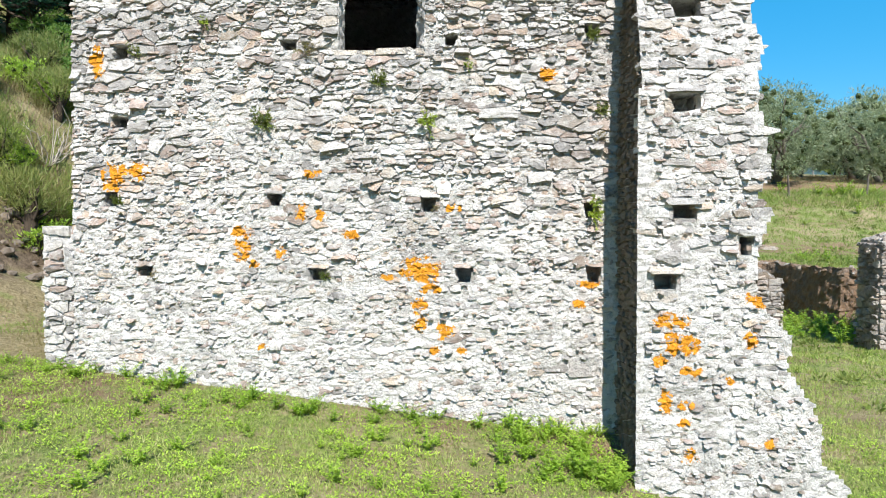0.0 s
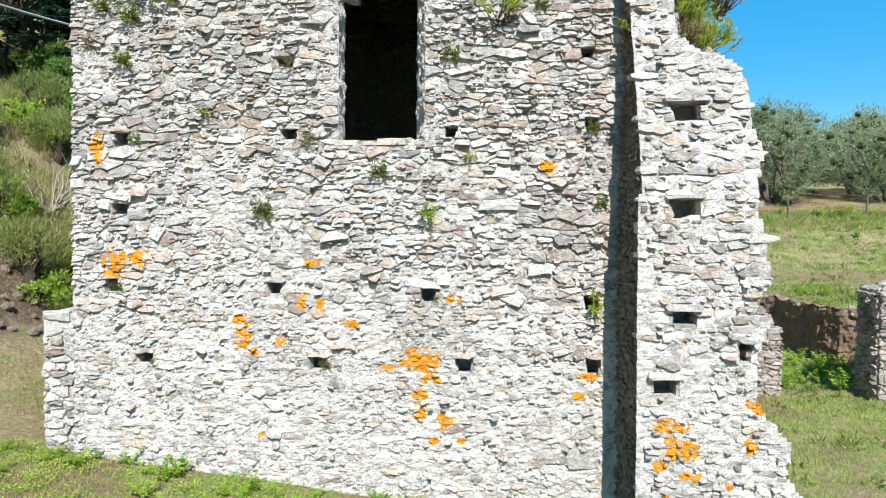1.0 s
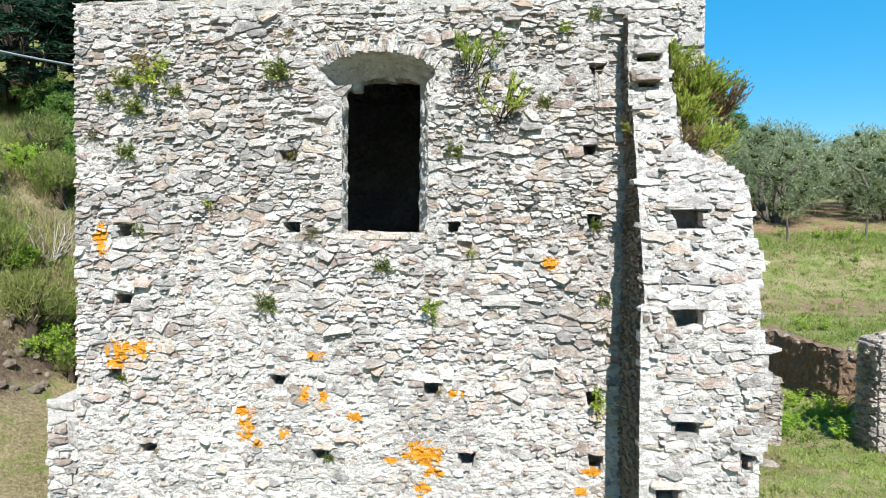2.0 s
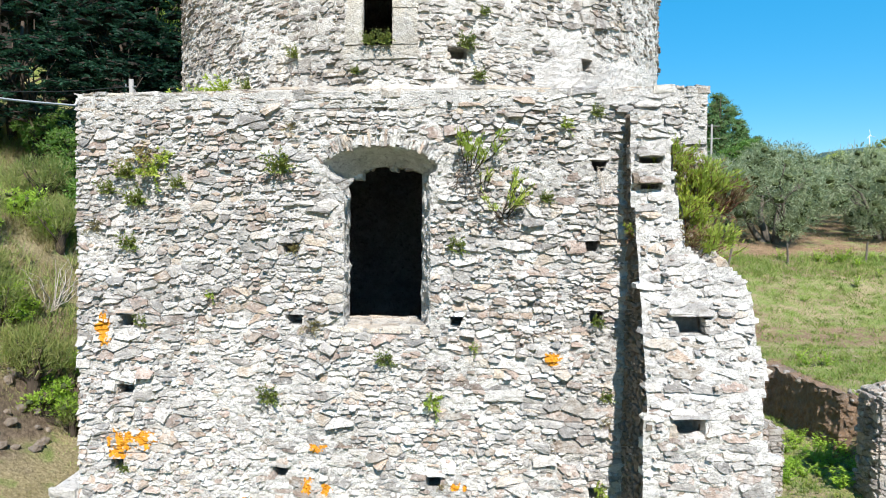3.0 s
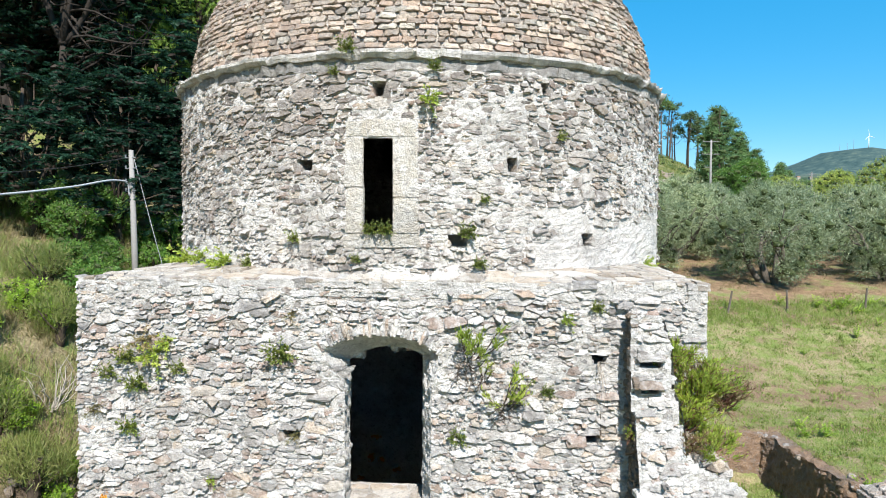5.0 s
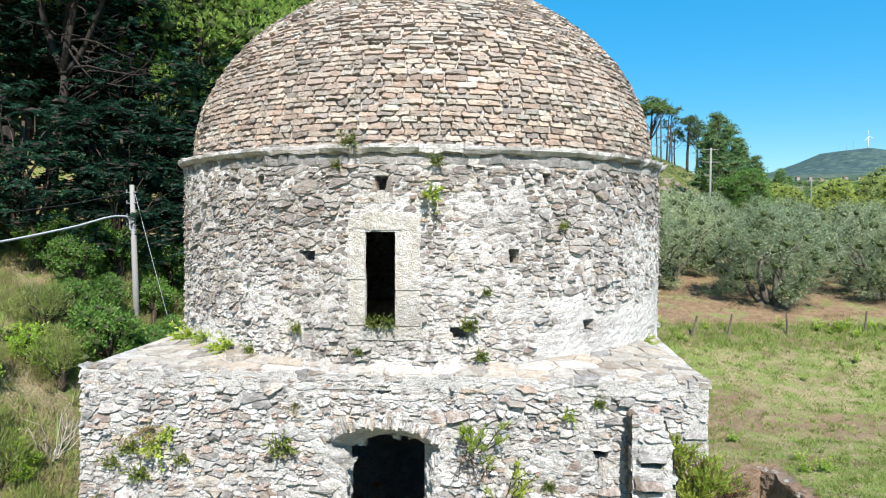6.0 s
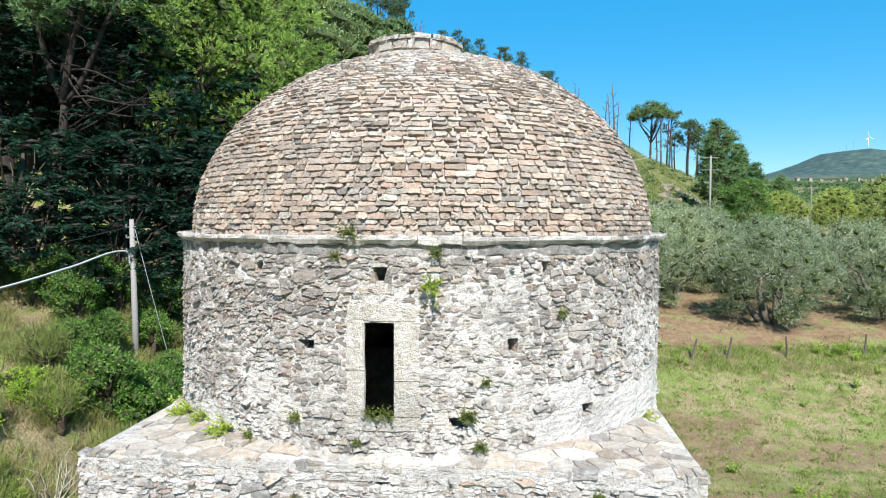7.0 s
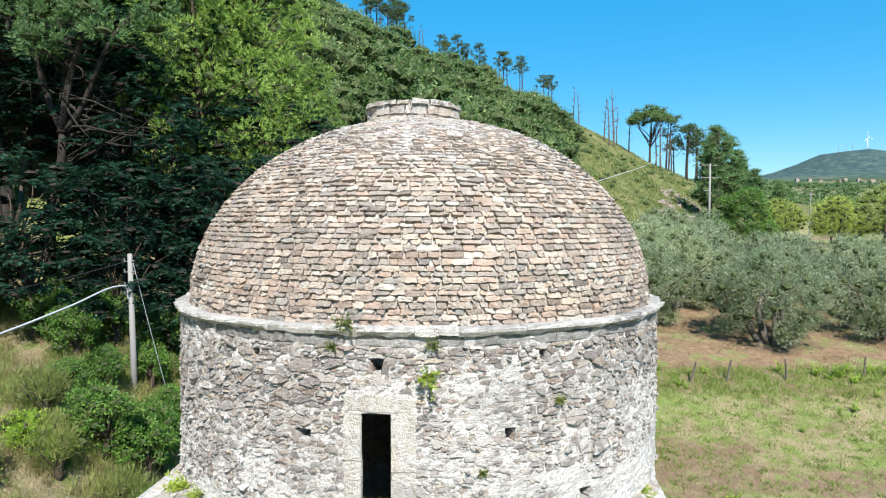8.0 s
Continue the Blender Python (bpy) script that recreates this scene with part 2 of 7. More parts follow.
def ground_material():
    n = Nodes("meadow_ground")
    sep = n.add("ShaderNodeSeparateXYZ")
    n.link(n.pos, sep.inputs[0])
    fine, mid, big = n.noise(14, 8, 0.7), n.noise(1.4, 6, 0.6), n.noise(0.22, 4)
    grass = n.ramp(fine, [(0.3, (0.075, 0.10, 0.03)), (0.5, (0.16, 0.205, 0.06)), (0.72, (0.26, 0.285, 0.11))])
    straw = n.ramp(fine, [(0.3, (0.12, 0.10, 0.05)), (0.5, (0.25, 0.21, 0.12)), (0.7, (0.40, 0.34, 0.21))])
    soil = n.ramp(n.noise(9, 8, 0.75), [(0.3, (0.10, 0.07, 0.045)), (0.5, (0.18, 0.125, 0.082)), (0.7, (0.28, 0.20, 0.14))])
    col = n.mix(n.step(n.math("ADD", mid, n.math("MULTIPLY", big, 0.5)), 0.64, 0.86), grass, straw)
    col = n.mix(n.step(n.math("ADD", n.noise(0.33, 8, 0.72, stretch=(0.45, 1.0, 1.0)), n.math("MULTIPLY", n.math("SUBTRACT", fine, 0.5), 0.35)), 0.50, 0.60), col, soil)
    # brown bare bands across the field
    sway = n.math("ADD", sep.outputs[1], n.math("MULTIPLY", n.math("SUBTRACT", n.noise(0.28, 6, 0.65), 0.5), 4.0))
    worn = n.math("MULTIPLY", n.step(sway, 28.2, 29.0), n.step(sway, 30.8, 30.0))
    worn = n.math("MAXIMUM", worn, n.math("MULTIPLY", n.step(sway, 25.2, 25.6), n.step(sway, 26.4, 26.0)))
    worn = n.math("MULTIPLY", n.math("MULTIPLY", worn, n.step(sep.outputs[0], 4, 7)), n.step(n.noise(2.6, 6, 0.7), 0.36, 0.56))
    col = n.mix(worn, col, soil)
    # dry trodden strip on the bank side
    dry = n.math("MULTIPLY", n.step(sep.outputs[0], -5.6, -6.8), n.step(sep.outputs[1], 30, 20))
    col = n.mix(n.math("MULTIPLY", dry, n.step(mid, 0.33, 0.5)), col, straw)
    # bare orange earth under the grove
    orch = n.math("MULTIPLY", n.math("MULTIPLY", n.step(sep.outputs[1], 38.6, 39.6), n.step(sep.outputs[1], 75, 55)), n.step(sep.outputs[0], 2, 8))
    earth = n.ramp(n.noise(3, 8, 0.7), [(0.3, (0.13, 0.088, 0.055)), (0.5, (0.21, 0.145, 0.09)), (0.7, (0.31, 0.215, 0.135))])
    col = n.mix(n.math("MULTIPLY", orch, n.step(n.noise(0.5, 4), 0.62, 0.5)), col, earth)
    # rough hillside pasture with earth and rock showing
    slope = n.math("MULTIPLY", n.step(sep.outputs[1], 60, 90), n.step(sep.outputs[2], 12.5, 17))
    rough = n.ramp(n.noise(0.35, 9, 0.75), [(0.34, (0.05, 0.068, 0.026)), (0.48, (0.115, 0.13, 0.045)), (0.58, (0.19, 0.175, 0.075)), (0.68, (0.24, 0.195, 0.14)), (0.76, (0.16, 0.125, 0.10))])
    col = n.mix(slope, col, rough)
    # woods and scrub far off, with distance haze tinted blue into the colour
    hazy_wood = n.ramp(n.noise(0.03, 9, 0.8), [(0.38, (0.022, 0.05, 0.052)), (0.52, (0.05, 0.085, 0.08)), (0.62, (0.09, 0.125, 0.10)), (0.72, (0.20, 0.17, 0.13))])
    vor = n.add("ShaderNodeTexVoronoi")
    vor.inputs["Scale"].default_value = 0.006
    n.link(n.pos, vor.inputs["Vector"])
    plots = n.ramp(n.mix(0.0, vor.outputs["Color"], (0, 0, 0)), [(0.2, (0.03, 0.055, 0.02)), (0.5, (0.08, 0.11, 0.04)), (0.75, (0.15, 0.15, 0.08))])
    far = n.mix(n.step(sep.outputs[2], 150, 215), plots, hazy_wood)
    col = n.mix(n.step(sep.outputs[1], 420, 700), col, far)
    # steep faces show earth
    nrm = n.add("ShaderNodeSeparateXYZ")
    n.link(n.add("ShaderNodeNewGeometry").outputs["Normal"], nrm.inputs[0])
    steep = n.math("MULTIPLY", n.step(nrm.outputs[2], 0.62, 0.40), n.step(sep.outputs[1], 60, 40))
    brown = n.ramp(n.noise(5, 8, 0.7), [(0.3, (0.13, 0.095, 0.06)), (0.7, (0.27, 0.205, 0.135))])
    col = n.mix(steep, col, brown)
    # the eroded stony scarp at the foot of the wooded bank
    ledge = n.math("ADD", sep.outputs[2], n.math("MULTIPLY", n.math("SUBTRACT", n.noise(1.1, 5), 0.5), 1.6))
    eroded = n.math("MULTIPLY", n.math("MULTIPLY", n.step(ledge, 1.5, 2.0), n.step(ledge, 3.5, 2.9)), n.math("MULTIPLY", n.step(sep.outputs[0], -6.2, -7.0), n.step(sep.outputs[1], 24, 20)))
    rubbly = n.ramp(n.noise(7, 9, 0.8), [(0.34, (0.05, 0.038, 0.028)), (0.48, (0.13, 0.10, 0.072)), (0.62, (0.22, 0.175, 0.13)), (0.74, (0.36, 0.31, 0.25))])
    col = n.mix(eroded, col, rubbly)
    h = n.math("ADD", fine, n.math("MULTIPLY", mid, 2.0))
    return n.finish(col, 0.95, n.bump(h, 0.9, 0.08), spec=0.1)


def leaf_material(name, tones, glow, rough=0.55, spec=0.35, old=(0.72, 0.80, 0.66)):
    n = Nodes(name)
    col = n.ramp(n.island(), [(i / max(1, len(tones) - 1), c) for i, c in enumerate(tones)])
    # patches darkened by the factor old, painting shade between clumps into the leaf colour
    col = n.mix(n.step(n.noise(0.7, 3), 0.38, 0.62), col, n.mix(1.0, col, old, "MULTIPLY"))
    each = n.ramp(n.own(), [(0.0, (0.75, 0.79, 0.79)), (0.5, (1.0, 1.0, 1.0)), (1.0, (1.22, 1.2, 1.1))])
    col = n.mix(1.0, col, each, "MULTIPLY")
    return n.finish(col, rough, through_light=glow, spec=spec)


def bark_material(name, low, high):
    n = Nodes(name)
    v = n.noise(5, 8, 0.7, stretch=(1.0, 1.0, 0.25))
    col = n.ramp(v, [(0.3, low), (0.7, high)])
    return n.finish(col, 0.95, n.bump(v, 1.0, 0.05), spec=0.15)


ground_mat = ground_material()
grass_leaf = leaf_material("grass_blades", [(0.18, 0.27, 0.055), (0.28, 0.38, 0.08), (0.38, 0.44, 0.14), (0.48, 0.42, 0.24)], (0.34, 0.44, 0.09))
field_leaf = leaf_material("field_grass", [(0.10, 0.18, 0.034), (0.17, 0.26, 0.052), (0.25, 0.30, 0.09), (0.32, 0.27, 0.15)], (0.22, 0.31, 0.06))
bank_leaf = leaf_material("bank_grass", [(0.12, 0.20, 0.04), (0.20, 0.29, 0.062), (0.28, 0.34, 0.10), (0.38, 0.33, 0.16)], (0.26, 0.36, 0.075))
straw_leaf = leaf_material("dry_grass", [(0.26, 0.20, 0.10), (0.36, 0.29, 0.16), (0.17, 0.18, 0.06)], (0.26, 0.21, 0.09))
weed_leaf = leaf_material("weed_leaves", [(0.19, 0.32, 0.035), (0.28, 0.42, 0.05), (0.37, 0.50, 0.08)], (0.44, 0.60, 0.06))
herb_leaf = leaf_material("herb_leaves", [(0.12, 0.17, 0.04), (0.20, 0.25, 0.06), (0.27, 0.27, 0.09)], (0.25, 0.30, 0.07))
pine_leaf = leaf_material("pine_needles", [(0.13, 0.22, 0.05), (0.24, 0.36, 0.085), (0.40, 0.52, 0.15)], (0.38, 0.56, 0.10), old=(0.72, 0.78, 0.72))
dark_needles = leaf_material("dark_needles", [(0.06, 0.125, 0.058), (0.13, 0.23, 0.10), (0.24, 0.36, 0.16)], (0.20, 0.34, 0.10), spec=0.2)
broom_leaf = leaf_material("broom_twigs", [(0.12, 0.165, 0.042), (0.22, 0.26, 0.075), (0.36, 0.34, 0.15)], (0.27, 0.33, 0.08))
wood_leaf = leaf_material("woodland_leaves", [(0.06, 0.115, 0.042), (0.115, 0.19, 0.065), (0.20, 0.29, 0.10)], (0.20, 0.32, 0.07), old=(0.5, 0.58, 0.56))
hill_leaf = leaf_material("hill_leaves", [(0.11, 0.17, 0.06), (0.21, 0.28, 0.10), (0.34, 0.41, 0.18)], (0.28, 0.38, 0.11), old=(0.6, 0.66, 0.6))
# leaf tones lowered so that they carry the shade of the pines overhead
shaded_feather_leaf = leaf_material("shaded_feathery_leaves", [(0.007, 0.026, 0.015), (0.014, 0.046, 0.028), (0.044, 0.115, 0.072)], (0.022, 0.075, 0.035), old=(0.4, 0.48, 0.48), spec=0.15)
olive_leaf = leaf_material("olive_leaves", [(0.16, 0.20, 0.11), (0.29, 0.335, 0.205), (0.47, 0.51, 0.37)], (0.32, 0.39, 0.19))
bush_leaf = leaf_material("bush_leaves", [(0.05, 0.125, 0.026), (0.11, 0.215, 0.045), (0.21, 0.33, 0.075)], (0.21, 0.38, 0.055))
spurge_leaf = leaf_material("spurge_leaves", [(0.22, 0.30, 0.05), (0.34, 0.43, 0.075), (0.46, 0.50, 0.12)], (0.46, 0.56, 0.08))
yellow_leaf = leaf_material("poplar_leaves", [(0.20, 0.27, 0.06), (0.32, 0.38, 0.09), (0.44, 0.46, 0.13)], (0.42, 0.48, 0.10))
# dark colour of the lumps behind the leaves, painting shade into the crowns
foliage_shade = bark_material("foliage_shade", (0.035, 0.05, 0.02), (0.085, 0.11, 0.045))
dark_bark = bark_material("dark_bark", (0.035, 0.027, 0.02), (0.10, 0.078, 0.06))
olive_bark = bark_material("olive_bark", (0.06, 0.052, 0.042), (0.17, 0.15, 0.125))
brown_twigs = bark_material("brown_twigs", (0.10, 0.05, 0.035), (0.24, 0.13, 0.09))
ridge_needles = leaf_material("ridge_needles", [(0.04, 0.075, 0.036), (0.08, 0.13, 0.058), (0.15, 0.21, 0.09)], (0.08, 0.13, 0.04))
# dark_bark toned down; shade on old pines and inside mimosas is painted in
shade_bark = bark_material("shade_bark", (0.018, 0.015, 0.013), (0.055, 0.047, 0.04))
dead_wood = bark_material("dead_wood", (0.28, 0.25, 0.21), (0.46, 0.42, 0.37))


def plain(name, color, rough=0.6, metal=0.0, grain=20.0, vary=0.25):
    n = Nodes(name)
    dim = tuple(c * (1 - vary) for c in color)
    v = n.noise(grain, 5)
    return n.finish(n.ramp(v, [(0.3, dim), (0.7, color)]), rough, n.bump(v, 0.2, 0.004), metal)


concrete = plain("pole_concrete", (0.27, 0.265, 0.255), 0.85)
cable_mat = plain("cable_sheath", (0.50, 0.51, 0.53), 0.5)
wire_mat = plain("black_wire", (0.03, 0.03, 0.03), 0.5)
galvanised = plain("galvanised_steel", (0.42, 0.43, 0.44), 0.45, 0.7)
white_paint = plain("white_paint", (0.78, 0.79, 0.80), 0.4, 0.0, 3, 0.06)

# ---- mesh helpers ----
def mesh_of(name, verts, faces, material, smooth=False):
    me = bpy.data.meshes.new(name)
    me.from_pydata(verts, [], faces)
    me.update()
    for m in (material if isinstance(material, (list, tuple)) else [material]):
        me.materials.append(m)
    if smooth:
        me.polygons.foreach_set("use_smooth", [True] * len(me.polygons))
    return me


def piece(name, verts, faces, material, parent=None, label="", smooth=False):
    """One mesh object out of vertices and faces, under a thing if one is given."""
    ob = new(name, mesh_of(name, verts, faces, material, smooth))
    ob.parent = parent
    return tagged(ob, label=label)


def part(name, bm, material, parent, label="", smooth=False):
    me = bpy.data.meshes.new(name)
    bm.to_mesh(me)
    bm.free()
    me.materials.append(material)
    if smooth:
        me.polygons.foreach_set("use_smooth", [True] * len(me.polygons))
    ob = new(name, me)
    ob.parent = parent
    return tagged(ob, label=label)


def thing(name, label, category, at=(0, 0, 0), group="", kind=""):
    ob = new(name)
    ob.location = at
    return tagged(ob, label, category, group, kind)


class Heap:
    """Vertices and faces gathered for one mesh."""

    def __init__(self):
        self.v, self.f, self.inner = [], [], []

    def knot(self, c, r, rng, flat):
        """An added dark lump inside a clump of foliage, for inner shade and fullness."""
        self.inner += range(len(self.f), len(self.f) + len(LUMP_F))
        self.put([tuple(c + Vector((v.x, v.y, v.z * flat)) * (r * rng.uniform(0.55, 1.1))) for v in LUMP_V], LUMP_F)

    def put(self, verts, faces):
        o = len(self.v)
        self.v.extend(verts)
        self.f.extend([tuple(i + o for i in f) for f in faces])

    def tube(self, points, radii, sides=6):
        o = len(self.v)
        n = len(points)
        for i, (p, r) in enumerate(zip(points, radii)):
            p = Vector(p)
            d = (Vector(points[min(i + 1, n - 1)]) - Vector(points[max(i - 1, 0)])).normalized()
            a = d.cross(Vector((0.31, 0.95, 0.12))).normalized()
            b = d.cross(a)
            for s in range(sides):
                t = 2 * math.pi * s / sides
                self.v.append(tuple(p + a * (r * math.cos(t)) + b * (r * math.sin(t))))
        for i in range(n - 1):
            for s in range(sides):
                s2 = (s + 1) % sides
                self.f.append((o + i * sides + s, o + i * sides + s2, o + (i + 1) * sides + s2, o + (i + 1) * sides + s))
        self.f.append(tuple(o + s for s in range(sides))[::-1])
        self.f.append(tuple(o + (n - 1) * sides + s for s in range(sides)))

    def box(self, lo, hi):
        (a, b, c), (d, e, f) = lo, hi
        v = [(a, b, c), (d, b, c), (d, e, c), (a, e, c), (a, b, f), (d, b, f), (d, e, f), (a, e, f)]
        self.put(v, [(0, 3, 2, 1), (4, 5, 6, 7), (0, 1, 5, 4), (1, 2, 6, 5), (2, 3, 7, 6), (3, 0, 4, 7)])


def clip(poly, a, b, c):
    """The part of a polygon where a*u + b*v <= c."""
    out = []
    n = len(poly)
    for i in range(n):
        p, q = poly[i], poly[(i + 1) % n]
        dp, dq = a * p[0] + b * p[1] - c, a * q[0] + b * q[1] - c
        if dp <= 0:
            out.append(p)
        if (dp < 0 < dq) or (dq < 0 < dp):
            t = dp / (dp - dq)
            out.append((p[0] + (q[0] - p[0]) * t, p[1] + (q[1] - p[1]) * t))
    return out


def rubble_cells(u0, u1, v0, v1, height, width, rng, holes=(), discs=(), inside=None, aspect=2.1, big_share=20):
    """Irregular coursed rubble: polygons (u, v) that fill the field round rectangular holes and discs."""
    seeds = []
    v = v0
    while v < v1:
        h = height * rng.choice((0.5, 0.7, 0.9, 1.0, 1.2, 1.6))
        u = u0 - rng.uniform(0, width)
        while u < u1 + width:
            w = width * rng.choice((0.4, 0.6, 0.8, 1.0, 1.3, 1.7)) * rng.uniform(0.8, 1.2)
            wave = 0.35 * height * math.sin(u * 1.7 + v * 2.3) + 0.2 * height * math.sin(u * 4.1 - v)
            seeds.append((u + w / 2, (v + h / 2 + wave + rng.uniform(-0.22, 0.22) * h) * aspect))
            u += w
        v += h
    # some large stones take the room of their neighbours
    big = [seeds[i] for i in rng.sample(range(len(seeds)), len(seeds) // big_share)]
    bw, bh = 1.35 * width, 1.3 * height * aspect
    taken = {}
    for b in big:
        taken.setdefault((int(b[0] // bw), int(b[1] // bh)), []).append(b)
    kept = []
    for p in seeds:
        i, j = int(p[0] // bw), int(p[1] // bh)
        rivals = [b for k in (-1, 0, 1) for m in (-1, 0, 1) for b in taken.get((i + k, j + m), ())]
        if all(p is b or ((p[0] - b[0]) / bw) ** 2 + ((p[1] - b[1]) / bh) ** 2 > 1 for b in rivals):
            kept.append(p)
    seeds = kept
    size = width * 1.5
    grid = {}
    for i, (u, w) in enumerate(seeds):
        grid.setdefault((int(u // size), int(w // size)), []).append(i)
    cells = []
    for i, (u, w) in enumerate(seeds):
        vv = w / aspect
        if u < u0 - 0.1 or u > u1 + 0.1 or vv < v0 - 0.05 or vv > v1 + 0.05:
            continue
        if any(a <= u <= b and c <= vv <= d for a, b, c, d in holes):
            continue
        if any((u - x) ** 2 + (vv - y) ** 2 < r * r and vv > low and abs(u - x) < 1.0 for x, y, r, low in discs):
            continue
        if inside and not inside(u, vv):
            continue
        gx, gy = int(u // size), int(w // size)
        near = [j for dx in (-1, 0, 1) for dy in (-1, 0, 1) for j in grid.get((gx + dx, gy + dy), ()) if j != i]
        near.sort(key=lambda j: (seeds[j][0] - u) ** 2 + (seeds[j][1] - w) ** 2)
        poly = [(u - size, w - size), (u + size, w - size), (u + size, w + size), (u - size, w + size)]
        for j in near[:18]:
            x, y = seeds[j]
            a, b = x - u, y - w
            poly = clip(poly, a, b, (x * x + y * y - u * u - w * w) / 2)
            if len(poly) < 3:
                break
        poly = [(x, y / aspect) for x, y in poly]
        for a, b, c, d in holes:
            gaps = ((a - u, (1, 0, a)), (u - b, (-1, 0, -b)), (c - vv, (0, 1, c)), (vv - d, (0, -1, -d)))
            g, cut = max(gaps)
            if g < 0.6 and len(poly) > 2:
                poly = clip(poly, *cut)
        for x, y, r, low in discs:
            d = math.hypot(u - x, vv - y)
            if vv > low and d < r + 0.6 and abs(u - x) < 1.0 and len(poly) > 2:
                nx, ny = (u - x) / d, (vv - y) / d
                poly = clip(poly, -nx, -ny, -(nx * x + ny * y + r))
        for cut in ((-1, 0, -u0), (1, 0, u1), (0, -1, -v0), (0, 1, v1)):
            if len(poly) > 2:
                poly = clip(poly, *cut)
        if len(poly) < 3:
            continue
        # drop very short edges
        kept = [p for k, p in enumerate(poly) if math.dist(p, poly[k - 1]) > 0.018]
        if len(kept) < 3:
            continue
        area = sum(p[0] * q[1] - q[0] * p[1] for p, q in zip(kept, kept[1:] + kept[:1])) / 2
        if area > 0.0016:
            cells.append(kept)
    return cells


def stone_solid(poly, rng, place, depth, joint=0.009, back=-0.05, lean=0.5, chip=0.011):
    """A stone with a broken outline and a rough face: place(u, v, out) maps wall coordinates to the world."""
    blunt = []
    for o, p, q in zip(poly[-1:] + poly[:-1], poly, poly[1:] + poly[:1]):
        a, b = math.dist(o, p) + 1e-9, math.dist(p, q) + 1e-9
        cosine = ((o[0] - p[0]) * (q[0] - p[0]) + (o[1] - p[1]) * (q[1] - p[1])) / a / b
        if cosine > 0.25 and chip:
            for t, e, w in ((a, o, 1), (b, q, 1)):
                f = min(0.4, 0.06 / t)
                blunt.append((p[0] + (e[0] - p[0]) * f, p[1] + (e[1] - p[1]) * f))
        else:
            blunt.append(p)
    poly = blunt
    edge = []
    for p, q in zip(poly, poly[1:] + poly[:1]):
        edge.append(p)
        d = math.dist(p, q)
        if d > 0.07 and chip:
            for t in ((0.5,) if d < 0.2 or len(poly) > 5 else (0.33, 0.68)):
                t += rng.uniform(-0.1, 0.1)
                j = rng.uniform(-1.0, 0.7) * chip
                edge.append((p[0] + (q[0] - p[0]) * t - (q[1] - p[1]) / d * -j, p[1] + (q[1] - p[1]) * t + (q[0] - p[0]) / d * -j * -1))
    n = len(edge)
    cu, cv = sum(p[0] for p in edge) / n, sum(p[1] for p in edge) / n
    hh = max(p[1] for p in edge) - min(p[1] for p in edge) + 1e-4
    ww = max(p[0] for p in edge) - min(p[0] for p in edge) + 1e-4
    ta, tb = rng.uniform(-0.45, 0.45), rng.uniform(-0.5, 0.5) + lean * 0.3
    rings = []
    for inset, out in ((0.0, None), (rng.uniform(0.002, 0.014), 1.0)):
        ring = []
        for u, v in edge:
            d = math.hypot(u - cu, v - cv) + 1e-6
            s = max(0.25, 1 - (joint + inset) / d * rng.uniform(0.5, 1.5))
            x, y = cu + (u - cu) * s, cv + (v - cv) * s
            tilt = max(-0.25, 1 + ta * (x - cu) / ww * 1.4 - tb * (y - cv) / hh * 1.3)
            o = back if out is None else depth * tilt * rng.uniform(0.75, 1.2)
            ring.append(place(x, y, o))
        rings.append(ring)
    mid = place(cu + rng.uniform(-0.2, 0.2) * ww, cv + rng.uniform(-0.2, 0.2) * hh, depth * rng.uniform(0.9, 1.5))
    verts = rings[0] + rings[1] + [mid]
    faces = [(i, (i + 1) % n, n + (i + 1) % n, n + i) for i in range(n)]
    faces += [(n + i, n + (i + 1) % n, 2 * n) for i in range(n)]
    return verts, faces


def lay(cells, rng, place, material, parent, name, near=None, limit=300, depth=(0.02, 0.06), gaps=0.0, full=None, **kw):
    """Stones over a field: up to limit of them, where near(u, v) holds, as pieces of their own, the rest joined."""
    rest, made = Heap(), 0
    for poly in cells:
        n = len(poly)
        cu, cv = sum(p[0] for p in poly) / n, sum(p[1] for p in poly) / n
        if rng.random() < gaps:
            continue
        sunk = full(cu, cv) * rng.uniform(0.3, 1.0) if full else 0.0
        verts, faces = stone_solid(poly, rng, place, rng.uniform(*depth) * (1 - 0.8 * sunk) * (1.7 if rng.random() < 0.08 else 1.0), **kw)
        if made < limit and near and near(cu, cv):
            piece(name, verts, faces, material, parent)
            made += 1
        else:
            rest.put(verts, faces)
    if rest.f:
        tagged(piece("rubble_" + name, rest.v, rest.f, material, parent), kind="stuff")

# ---- the ground, one sheet ----
def ramp_to(v, points):
    """Linear interpolation along a list of (position, value)."""
    if v <= points[0][0]:
        return points[0][1]
    for (a, p), (b, q) in zip(points, points[1:]):
        if v < b:
            return p + (q - p) * (v - a) / (b - a)
    return points[-1][1]


BASE = [(-400, -8), (-60, -1.5), (0, -0.25), (7.5, 0.12), (9.5, 0.30), (16, 0.1), (21, 0.15), (26, 1.2), (30, 2.1), (33, 2.9), (36, 4.0), (38, 4.75),
        (43, 5.7), (60, 7.4), (120, 11), (250, 14), (600, 30), (1200, 75), (2000, 135), (2700, 190), (4500, 200)]


def smooth(v, a, b):
    t = min(1.0, max(0.0, (v - a) / (b - a)))
    return t * t * (3 - 2 * t)


